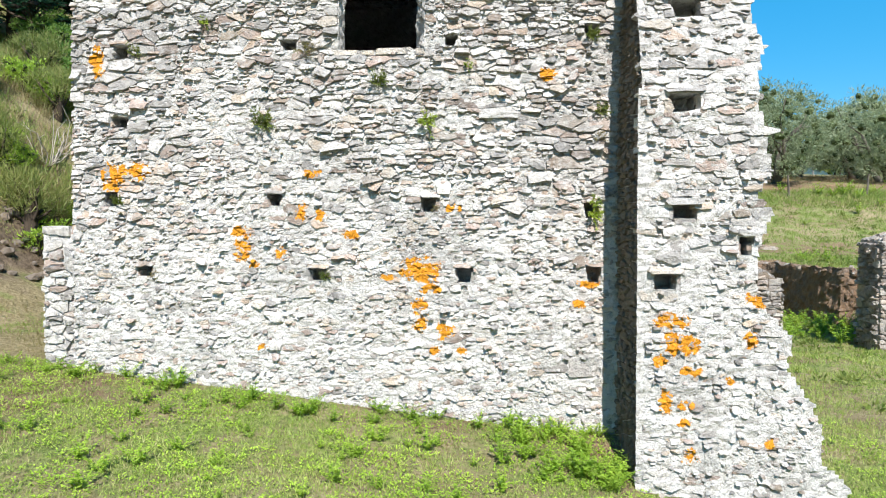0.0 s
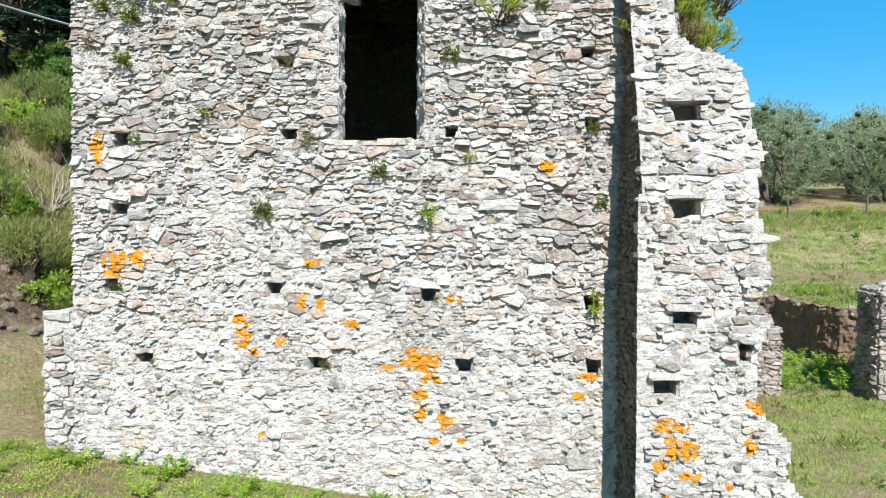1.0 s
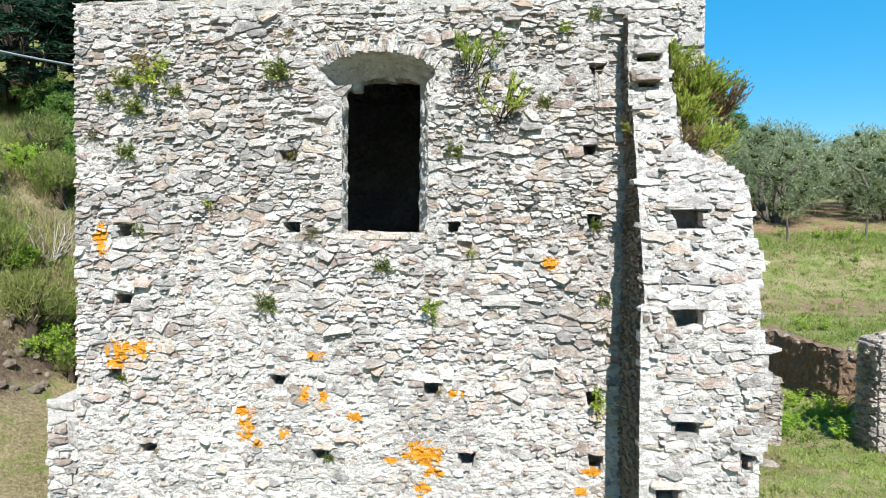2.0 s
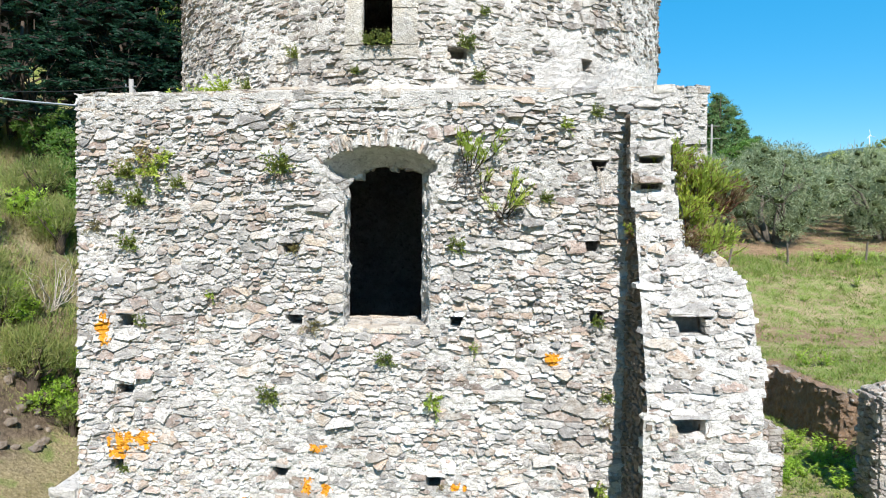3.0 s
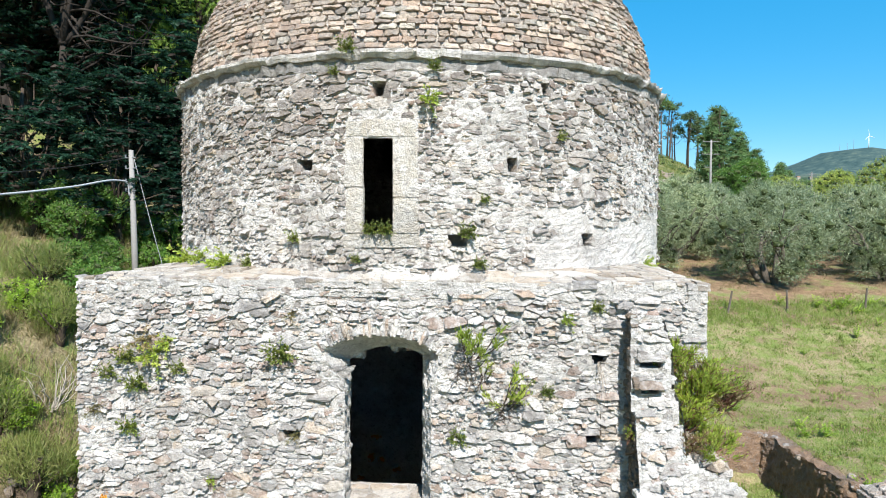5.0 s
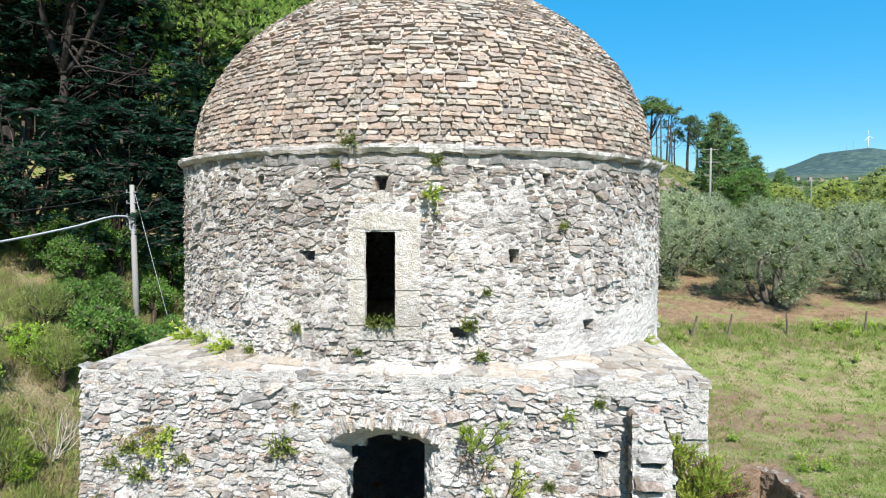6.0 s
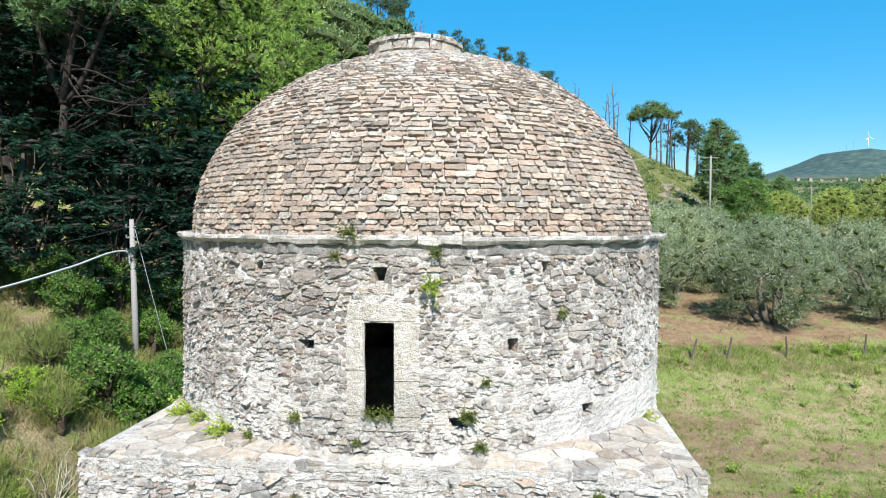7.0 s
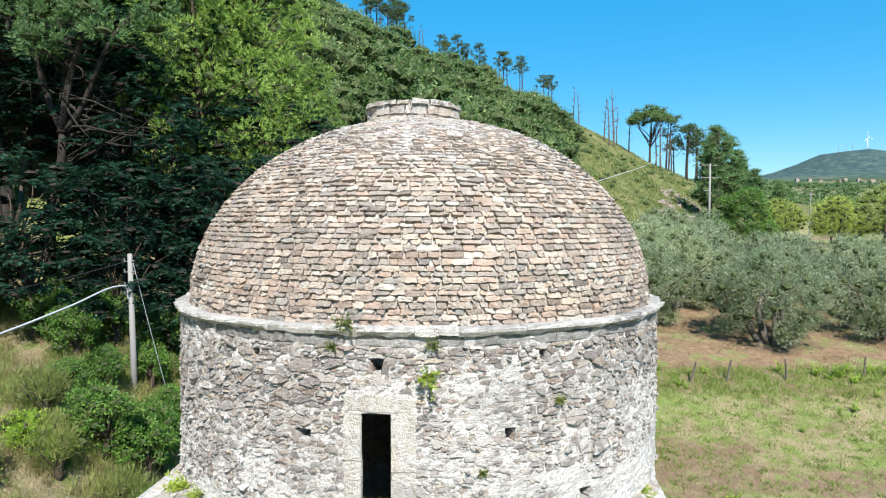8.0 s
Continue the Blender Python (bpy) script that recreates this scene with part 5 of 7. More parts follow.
def dart(heap, p, d, length, width, rng):
    """A slim three-cornered leaf or needle."""
    side = d.cross(any_way(rng))
    k = width / 2 / max(1e-3, side.length)
    x, y, z = p
    a, b, c = side.x * k, side.y * k, side.z * k
    o = len(heap.v)
    heap.v += [(x - a, y - b, z - c), (x + a, y + b, z + c), (x + d.x * length, y + d.y * length, z + d.z * length)]
    heap.f.append((o, o + 1, o + 2))


def puff(heap, c, r, count, size, rng, flat=0.8, slim=0.45, lift=0.3, core=0.66):
    """A dense spray of small leaves round a dark lump of inner shade."""
    c = Vector(c)
    if core:
        heap.knot(c, r * core * 0.8, rng, flat)
    for _ in range(count):
        w = any_way(rng)
        q = c + Vector((w.x, w.y, w.z * flat)) * (r * rng.uniform(0.5, 1.06))
        d = (w + any_way(rng) * 0.8 + Vector((0, 0, lift))).normalized()
        k = size * rng.uniform(0.6, 1.35)
        dart(heap, q, d, k, k * slim, rng)


def needle_puff(heap, c, r, tufts, size, rng, flat=0.6):
    """A needle cloud: brushes of needles that point out and up from a dark inner lump."""
    c = Vector(c)
    heap.knot(c, r * 0.4, rng, flat)
    for _ in range(tufts):
        w = any_way(rng)
        q = c + Vector((w.x, w.y, w.z * flat)) * (r * rng.uniform(0.5, 1.0))
        out = (w * 0.8 + Vector((0, 0, 0.5))).normalized()
        for _ in range(7):
            d = (out + any_way(rng) * 0.6).normalized()
            dart(heap, q, d, size * rng.uniform(0.7, 1.25), size * 0.17, rng)


def limb(heap, a, b, r0, r1, rng, bend=0.15, steps=5, sides=6):
    a, b = Vector(a), Vector(b)
    length = (b - a).length
    off1, off2 = any_way(rng) * (length * bend), any_way(rng) * (length * bend * 0.5)
    pts = []
    for k in range(steps + 1):
        t = k / steps
        pts.append(a.lerp(b, t) + off1 * math.sin(math.pi * t) + off2 * math.sin(2 * math.pi * t))
    heap.tube(pts, [r0 + (r1 - r0) * k / steps for k in range(steps + 1)], sides)
    return pts


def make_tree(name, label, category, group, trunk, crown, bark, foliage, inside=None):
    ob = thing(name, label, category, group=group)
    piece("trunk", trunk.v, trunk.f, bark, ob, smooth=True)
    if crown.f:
        leaves = piece("crown", crown.v, crown.f, [foliage, inside or foliage_shade], ob)
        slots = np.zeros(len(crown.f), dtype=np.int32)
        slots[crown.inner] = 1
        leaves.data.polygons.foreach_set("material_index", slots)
    return ob


def olive(rng, leaves, size):
    t, c = Heap(), Heap()
    for k in range(4):
        a = k * 1.57 + rng.uniform(-0.4, 0.4)
        tip = (1.9 * math.cos(a), 1.9 * math.sin(a), rng.uniform(2.6, 3.4))
        pts = limb(t, (0.25 * math.cos(a), 0.25 * math.sin(a), -0.3), tip, 0.24, 0.07, rng, 0.14)
        for m in range(3):
            b = a + rng.uniform(-1.0, 1.0)
            end = Vector(pts[3 + m % 3]) + Vector((1.5 * math.cos(b), 1.5 * math.sin(b), rng.uniform(0.6, 1.7)))
            limb(t, pts[3 + m % 3], end, 0.06, 0.02, rng, sides=4, steps=3)
    lumps = 84
    for k in range(lumps):
        a, e = rng.uniform(0, 6.283), rng.uniform(-0.9, 1.0)
        r = 3.5 * math.sqrt(max(0.08, 1 - e * e * 0.9)) * rng.uniform(0.5, 1.0)
        p = (r * math.cos(a), r * math.sin(a), 2.75 + 2.35 * e * rng.uniform(0.8, 1.0) + 0.35 * math.sin(3 * a))
        puff(c, p, rng.uniform(0.5, 0.95), leaves // lumps, size, rng, 0.9, 0.28, 0.35, 0.45)
    return t, c


def pine(rng, height, leaves, size, first=0.45, spread=3.4):
    """A tall pine: bare below, with tiers of limbs that end in flat needle clouds."""
    t, c = Heap(), Heap()
    trunk = limb(t, (0, 0, -0.5), (rng.uniform(-0.8, 0.8), rng.uniform(-0.8, 0.8), height), 0.32, 0.06, rng, 0.03, 8, 8)
    tiers = 26
    for k in range(tiers):
        f = first + (1 - first) * (k + rng.random()) / tiers
        base = trunk[min(7, int(f * 8))].lerp(trunk[min(8, int(f * 8) + 1)], f * 8 % 1)
        a = rng.uniform(0, 6.283)
        reach = spread * (1.15 - 0.75 * ((f - first) / (1 - first))) * rng.uniform(0.6, 1.1)
        end = base + Vector((reach * math.cos(a), reach * math.sin(a), rng.uniform(-0.3, 1.2)))
        pts = limb(t, base, end, 0.08, 0.02, rng, 0.1, 4, 5)
        for p in pts[2:]:
            needle_puff(c, p + Vector((0, 0, 0.2)), rng.uniform(0.6, 1.1), leaves // tiers // 3 // 7, size, rng, 0.45)
    return t, c


def broad(rng, height, radius, leaves, size, drop=0.0, slim=0.5, lift=0.2, lumps=34, swell=0.35, core=0.62):
    """A broad-leaved tree or large shrub."""
    t, c = Heap(), Heap()
    trunk = limb(t, (0, 0, -0.5), (0.3, 0.2, height * 0.75), 0.22, 0.07, rng, 0.08, 5, 7)
    for k in range(lumps):
        a, e = rng.uniform(0, 6.283), rng.uniform(-0.75, 1.0)
        r = radius * math.sqrt(max(0.06, 1 - e * e)) * rng.uniform(0.5, 1.0)
        p = Vector((r * math.cos(a), r * math.sin(a), height * 0.58 + height * 0.42 * e))
        if k % 3 == 0:
            limb(t, trunk[2 + k % 3], p, 0.06, 0.015, rng, 0.1, 3, 4)
        puff(c, p, radius * swell * rng.uniform(0.7, 1.25), leaves // lumps, size, rng, 0.75 - drop, slim, lift, core)
    return t, c


def at(x, y, s=1.0, turn=None, dz=0.0):
    z = ground_z(x, y)
    return pose(x, y, z + dz, 0, 0, vr.uniform(0, 360) if turn is None else turn) @ Matrix.Scale(s, 4)


def plant_out(proto, spots):
    """The prototype goes to the first spot, copies to the others. Spots: x, y, size."""
    for k, (x, y, s) in enumerate(spots):
        if k == 0:
            proto.matrix_basis = at(x, y, s)
        else:
            copy = copy_thing(proto, Matrix.Identity(4))
            copy.matrix_basis = at(x, y, s)


# olive grove
near = make_tree("olive_tree", "silvery green olive tree with several gnarled stems", "tree", "olive grove", *olive(vr, 21000, 0.16), olive_bark, olive_leaf)
plant_out(near, [(21.3, 43.2, 1.15), (29.6, 44.4, 1.15), (14.0, 47.5, 1.1), (36.0, 45.5, 1.1), (25.2, 51.0, 1.15), (18.2, 53.0, 1.2), (32.5, 52.5, 1.1)])
far = make_tree("olive_tree", "silvery green olive tree in a grove", "tree", "olive grove", *olive(vr, 8000, 0.26), olive_bark, olive_leaf)
spots = []
for row in range(7):
    for col in range(9):
        y = 58 + row * 7.0
        x = 0.42 * y - 8 + col * 6.6 + vr.uniform(-1.2, 1.2)
        if (x < 0.42 * y + 3 or y < 60) and x < 60 and not (36 < x < 46 and 84 < y < 96):
            spots.append((x, y + vr.uniform(-1.2, 1.2), vr.uniform(0.85, 1.1)))
plant_out(far, spots)

# tall pines, feathery trees and shrubs of the wooded bank
def cloud_pine(rng, height, spread, puffs, tufts, size):
    """A full pine whose limbs end in rounded bright needle clouds."""
    t, c = Heap(), Heap()
    trunk = limb(t, (0, 0, -0.5), (rng.uniform(-0.6, 0.6), rng.uniform(-0.6, 0.6), height * 0.95), 0.3, 0.06, rng, 0.03, 8, 8)
    for k in range(puffs):
        f = 0.16 + 0.84 * (k + rng.random()) / puffs
        a = k * 2.4 + rng.uniform(-0.5, 0.5)
        reach = spread * math.sin(math.pi * (0.14 + 0.76 * f)) ** 0.8 * rng.uniform(0.45, 1.05)
        base = trunk[min(7, int(f * 7.6))]
        end = Vector((base.x + reach * math.cos(a), base.y + reach * math.sin(a), f * height + rng.uniform(-0.5, 0.7)))
        if k % 2 == 0:
            limb(t, base, end, 0.07, 0.02, rng, 0.1, 3, 4)
        needle_puff(c, end, rng.uniform(0.75, 1.35), tufts, size, rng, 0.72)
    return t, c


p1 = make_tree("evergreen_tree", "tall full evergreen with sunlit yellow-green needle clouds", "tree", "trees of the bank", *cloud_pine(vr, 19, 4.2, 96, 72, 0.30), dark_bark, pine_leaf)
plant_out(p1, [(-13.2, 36.0, 0.95), (-10.9, 38.5, 0.9), (-8.4, 43.0, 0.52), (-17.6, 44.0, 1.15), (-15.0, 52.0, 1.1), (-22.0, 39.0, 1.0)])
p2 = make_tree("pine_tree", "dark pine with bare trunk and needle clouds", "tree", "trees of the bank", *pine(vr, 18, 15000, 0.30, 0.25, 4.4), dark_bark, dark_needles)
plant_out(p2, [(-21.6, 30.5, 1.05), (-24.5, 35.0, 1.1), (-17.6, 38.0, 1.1), (-28.0, 42.0, 1.2)])


def leaning_pine(rng):
    """An old pine that forks into thick leaning limbs, with bare dead branches below its crown."""
    t, c = Heap(), Heap()
    fork = Vector((0.3, 0.0, 6.2))
    limb(t, (-0.4, 0, -1.0), fork, 0.34, 0.15, rng, 0.04, 6, 9)
    for tip, r in (((-1.6, 0.3, 17.0), 0.34), ((0.9, -0.3, 16.5), 0.32), ((2.6, -0.6, 14.2), 0.26), ((-3.0, 0.5, 13.6), 0.22), ((3.6, 0.4, 11.8), 0.2)):
        pts = limb(t, fork, tip, r * 0.72, 0.06, rng, 0.1, 7, 7)
        for k in range(9):
            p = pts[2 + k % 6]
            d = Vector((rng.uniform(-1, 1), rng.uniform(-1, 0.6), rng.uniform(-0.25, 0.6))).normalized()
            end = p + d * rng.uniform(1.2, 2.8)
            twig = limb(t, p, end, 0.06, 0.015, rng, 0.16, 4, 5)
            for _ in range(2):
                limb(t, twig[3], twig[3] + any_way(rng) * 0.9, 0.02, 0.006, rng, 0.15, 3, 4)
            if p.z > 9.5:
                needle_puff(c, end, rng.uniform(0.8, 1.4), 95, 0.26, rng, 0.4)
                needle_puff(c, twig[2], rng.uniform(0.5, 0.9), 40, 0.26, rng, 0.4)
    for k in range(14):
        end = fork + Vector((rng.uniform(1.5, 4.8), rng.uniform(-1.5, 0.5), rng.uniform(-1.2, 1.6)))
        twig = limb(t, fork + Vector((0.2, 0, rng.uniform(-1.5, 1.5))), end, 0.07, 0.012, rng, 0.12, 5, 5)
        for _ in range(4):
            p = twig[2 + rng.randrange(3)]
            limb(t, p, p + any_way(rng) * rng.uniform(0.4, 1.1), 0.018, 0.005, rng, 0.15, 3, 4)
    return t, c


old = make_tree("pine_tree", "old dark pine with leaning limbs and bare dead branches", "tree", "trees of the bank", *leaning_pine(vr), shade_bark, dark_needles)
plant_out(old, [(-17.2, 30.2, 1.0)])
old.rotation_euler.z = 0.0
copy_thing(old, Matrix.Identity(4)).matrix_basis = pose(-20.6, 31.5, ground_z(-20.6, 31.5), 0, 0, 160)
def mimosa(rng):
    """A spreading tree with tiers of drooping feathery fronds."""
    t, c = Heap(), Heap()
    trunk = limb(t, (0, 0, -0.5), (0.3, 0.2, 4.9), 0.2, 0.06, rng, 0.08, 5, 7)
    for k in range(58):
        a, e = rng.uniform(0, 6.283), rng.uniform(-0.8, 1.0)
        r = 3.2 * math.sqrt(max(0.06, 1 - e * e)) * rng.uniform(0.5, 1.0)
        p = Vector((r * math.cos(a), r * math.sin(a), 3.7 + 2.6 * e))
        if k % 3 == 0:
            limb(t, trunk[2 + k % 3], p, 0.06, 0.015, rng, 0.1, 3, 4)
        c.knot(p, 0.4, rng, 0.35)
        for _ in range(13):
            b = a + rng.gauss(0, 1.1)
            d = Vector((math.cos(b), math.sin(b), rng.uniform(-0.45, 0.3))).normalized()
            q = p + Vector((rng.uniform(-0.45, 0.45), rng.uniform(-0.45, 0.45), rng.uniform(-0.1, 0.25)))
            length = rng.uniform(0.45, 0.85)
            side = d.cross(Vector((0, 0, 1))).normalized()
            for m in range(7):
                w = q + d * (length * (m + 0.5) / 7) - Vector((0, 0, 0.22 * length * ((m + 0.5) / 7) ** 2))
                for g in (-1, 1):
                    dart(c, w, (side * g + d * 0.5 + Vector((0, 0, -0.15))).normalized(), 0.2 * (1.1 - m / 9), 0.085, rng)
    return t, c


f1 = make_tree("mimosa_tree", "feathery-leaved tree with drooping sprays, shade painted into its leaves", "tree", "thicket of the bank", *mimosa(vr), dark_bark, shaded_feather_leaf, shade_bark)
# low and large copies also stand in for shade beneath and behind the trees
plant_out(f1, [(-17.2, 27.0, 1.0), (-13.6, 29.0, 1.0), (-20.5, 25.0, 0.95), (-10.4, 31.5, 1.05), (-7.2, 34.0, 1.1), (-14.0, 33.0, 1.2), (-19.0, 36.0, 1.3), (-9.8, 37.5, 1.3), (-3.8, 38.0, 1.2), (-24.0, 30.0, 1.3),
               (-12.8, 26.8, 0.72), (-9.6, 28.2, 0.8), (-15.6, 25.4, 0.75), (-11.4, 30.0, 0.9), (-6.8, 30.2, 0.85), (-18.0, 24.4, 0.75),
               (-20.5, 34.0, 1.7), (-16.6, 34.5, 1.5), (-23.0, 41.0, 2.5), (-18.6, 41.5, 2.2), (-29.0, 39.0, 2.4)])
s1 = make_tree("green_shrub", "dense bright green shrub on the grassy bank", "shrub", "thicket of the bank", *broad(vr, 2.6, 1.5, 4200, 0.13, 0, 0.6, 0.3, 34, 0.33), dark_bark, bush_leaf)
plant_out(s1, [(x, y, sz * (0.74 if y < 23.4 else 0.66)) for x, y, sz in ((-10.9, 21.4, 1.05), (-9.0, 20.6, 0.95), (-8.0, 22.6, 1.1), (-9.9, 23.2, 1.0), (-7.2, 20.6, 0.9), (-12.2, 24.2, 0.8), (-6.6, 24.0, 1.2), (-13.8, 25.0, 1.0),
                (-8.4, 25.6, 1.2), (-7.6, 18.6, 0.75), (-12.5, 22.3, 0.7), (-9.6, 27.4, 1.3), (-7.0, 27.8, 1.3), (-5.6, 26.0, 1.3), (-11.2, 27.6, 1.1), (-6.0, 30.0, 1.5), (-8.6, 29.6, 1.4),
                (-10.2, 24.8, 1.0), (-13.2, 26.6, 1.2), (-15.2, 26.0, 1.2), (-9.9, 22.0, 1.0), (-8.2, 19.8, 0.8), (-6.9, 22.2, 1.1), (-11.4, 26.2, 0.9))])

# woods and scrub of the hill
w1 = make_tree("oak_tree", "dark green broad-leaved tree on the hillside", "tree", "hillside woods", *broad(vr, 8, 3.8, 2300, 0.32, 0, 0.6, 0.3, 38, 0.34, 0.8), dark_bark, wood_leaf)
foot = [(-60, -26), (0, -14), (26, -6.0), (60, 14), (120, 46), (170, 76), (230, 115), (280, 130)]
# bearing and slope of the ridge skyline, fitted to the camera's view
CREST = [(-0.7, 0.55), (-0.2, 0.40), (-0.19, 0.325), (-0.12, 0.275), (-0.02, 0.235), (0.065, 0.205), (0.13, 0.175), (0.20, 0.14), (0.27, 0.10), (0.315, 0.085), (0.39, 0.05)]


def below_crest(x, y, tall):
    """Whether a tree of this height stays under the ridge skyline in the camera's highest view."""
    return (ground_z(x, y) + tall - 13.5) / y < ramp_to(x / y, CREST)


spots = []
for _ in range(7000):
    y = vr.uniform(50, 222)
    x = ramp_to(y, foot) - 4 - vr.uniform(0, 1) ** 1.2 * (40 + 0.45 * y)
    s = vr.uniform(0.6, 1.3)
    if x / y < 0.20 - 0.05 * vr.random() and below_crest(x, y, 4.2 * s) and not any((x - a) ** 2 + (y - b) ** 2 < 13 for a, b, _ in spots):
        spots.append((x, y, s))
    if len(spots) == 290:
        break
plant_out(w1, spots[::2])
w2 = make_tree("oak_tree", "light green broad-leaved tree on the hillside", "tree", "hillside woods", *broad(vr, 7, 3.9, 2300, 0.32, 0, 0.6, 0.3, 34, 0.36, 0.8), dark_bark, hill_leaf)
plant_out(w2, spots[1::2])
scrub = Heap()
for _ in range(4600):
    y = vr.uniform(45, 245)
    x = ramp_to(y, foot) + 4 - vr.uniform(0, 1) ** 1.1 * (60 + 0.5 * y)
    if x / y > 0.20 and vr.random() < 0.8:
        continue
    r = vr.uniform(0.5, 1.7)
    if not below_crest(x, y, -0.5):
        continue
    puff(scrub, (x, y, ground_z(x, y) + r * 0.3), r, 26, r * 0.34, vr, 0.7, 0.6, 0.3, 0.7)
low_growth = piece("hillside_scrub", scrub.v, scrub.f, [wood_leaf, foliage_shade])
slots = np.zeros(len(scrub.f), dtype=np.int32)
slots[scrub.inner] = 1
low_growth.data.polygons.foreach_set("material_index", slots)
tagged(low_growth, "low green scrub over the hillside", "scrub", kind="stuff")

pasture = Heap()
for _ in range(9000):
    y = vr.uniform(62, 226)
    x = y * vr.uniform(0.15, 0.375)
    if x > ramp_to(y, foot) + 6 or noise.noise(Vector((x * 0.12, y * 0.12, 5))) < vr.uniform(-0.6, 0.25):
        continue
    p = Vector((x, y, ground_z(x, y) - 0.05))
    size = vr.uniform(0.35, 1.0)
    for _ in range(6):
        dart(pasture, p + Vector((vr.gauss(0, 0.3), vr.gauss(0, 0.3), 0)), Vector((vr.gauss(0, 0.5), vr.gauss(0, 0.5), 1)).normalized(), size * vr.uniform(0.5, 1.2), 0.16, vr)
tagged(piece("pasture_grass", pasture.v, pasture.f, broom_leaf), "rough tufted grass of the hillside pasture", "grass", kind="stuff")
outcrop = []
for k in range(4):
    h = Heap()
    boulder(h, (0, 0, 0), 1.0, vr, 0.6)
    outcrop.append(mesh_of("outcrop_rock", h.v, h.f, rock))
for k in range(64):
    y = vr.uniform(112, 172)
    x = y * vr.uniform(0.325, 0.385)
    ob = new("outcrop_rock", outcrop[k % 4])
    r = vr.uniform(0.4, 1.5)
    ob.matrix_basis = pose(x, y, ground_z(x, y) + 0.05 * r, 0, 0, vr.uniform(0, 360)) @ Matrix.Scale(r, 4)
    tagged(ob, "brown weathered rock showing through hillside grass", "rock", "rocks of the hillside")
woods = Heap()
for _ in range(420):
    y = vr.uniform(420, 1900)
    x = y * vr.uniform(0.46, 0.72)
    if noise.noise(Vector((x * 0.004, y * 0.004, 3))) < -0.1:
        continue
    r = vr.uniform(3.5, 8.0)
    puff(woods, (x, y, ground_z(x, y) + r * 0.4), r, 44, r * 0.4, vr, 0.75, 0.6, 0.4, 0.9)
far_growth = piece("far_woods", woods.v, woods.f, [wood_leaf, foliage_shade])
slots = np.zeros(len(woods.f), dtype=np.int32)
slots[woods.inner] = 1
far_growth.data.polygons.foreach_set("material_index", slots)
tagged(far_growth, "hedges and small woods between far fields", "woods", kind="stuff")

# pines along the ridge, dead trunks, a stone pine, dark conifers
def ridge_pine(rng, height):
    """A tall bare stem with flat, wind-pressed needle shelves at its top."""
    t, c = Heap(), Heap()
    trunk = limb(t, (0, 0, -1), (rng.uniform(0.3, 1.4), 0, height), 0.26, 0.08, rng, 0.03, 6, 6)
    for k in range(15):
        f = 0.62 + 0.38 * (k + rng.random()) / 15
        a = rng.uniform(0, 6.283)
        base = trunk[int(f * 5.9)]
        reach = (2.7 - 1.9 * (f - 0.62) / 0.38) * rng.uniform(0.5, 1.1)
        end = Vector((base.x + 0.5 + reach * math.cos(a), base.y + reach * math.sin(a), f * height + rng.uniform(-0.2, 0.7)))
        limb(t, base, end, 0.07, 0.03, rng, 0.08, 3, 4)
        puff(c, end, rng.uniform(0.7, 1.25), 62, 0.42, rng, 0.5, 0.4, 0.5, 0.6)
    for k in range(5):
        b = trunk[2 + k % 2]
        limb(t, b, b + Vector((rng.uniform(-1.3, 1.3), rng.uniform(-1, 1), rng.uniform(-0.2, 0.5))), 0.05, 0.02, rng, 0.1, 2, 4)
    return t, c


r1 = make_tree("ridge_pine", "slender pine with a sparse dark crown on the ridge", "tree", "pines of the ridge", *ridge_pine(vr, 13), dark_bark, ridge_needles)
r2 = make_tree("ridge_pine", "bushy dark pine leaning with the wind on the ridge", "tree", "pines of the ridge", *ridge_pine(vr, 10.5), dark_bark, ridge_needles)
RIDGE = [(-25.0, 223.6), (-22.4, 220.6), (-20.9, 222.3), (-19.6, 220.0), (-17.8, 219.7), (-16.4, 225.3), (-14.7, 221.9), (-13.4, 217.6), (-12.0, 223.4), (-0.8, 223.7),
         (0.6, 216.0), (2.0, 221.3), (5.2, 217.6), (6.6, 221.2), (8.6, 219.6), (12.9, 224.5), (14.2, 219.7), (18.5, 217.3), (20.4, 220.8), (21.6, 218.6),
         (25.5, 219.3), (27.2, 224.4), (34.0, 221.4), (35.8, 223.1), (37.5, 226.0), (79.8, 228.7), (81.2, 220.3), (82.3, 224.3), (84.6, 221.8), (86.5, 226.0), (77.0, 226.5)]
picked = [(x, y, vr.uniform(1.0, 1.25) if x < -5 else vr.uniform(0.7, 0.95) if x < 50 else vr.uniform(1.2, 1.5)) for x, y in RIDGE]
plant_out(r1, [p for k, p in enumerate(picked) if k % 3 != 1])
plant_out(r2, [p for k, p in enumerate(picked) if k % 3 == 1])
dt = Heap()
stem = limb(dt, (0, 0, -1), (0.4, 0.2, 11), 0.24, 0.07, vr, 0.02, 6, 6)
for k in range(13):
    a = vr.uniform(0, 6.283)
    b = stem[2 + k % 5]
    limb(dt, b, b + Vector((1.3 * math.cos(a), 1.3 * math.sin(a), vr.uniform(0.2, 1.9))), 0.07, 0.02, vr, 0.1, 3, 4)
d1 = make_tree("dead_tree", "bare grey trunk of a dead pine", "dead tree", "dead trunks of the ridge", dt, Heap(), olive_bark, pine_leaf)
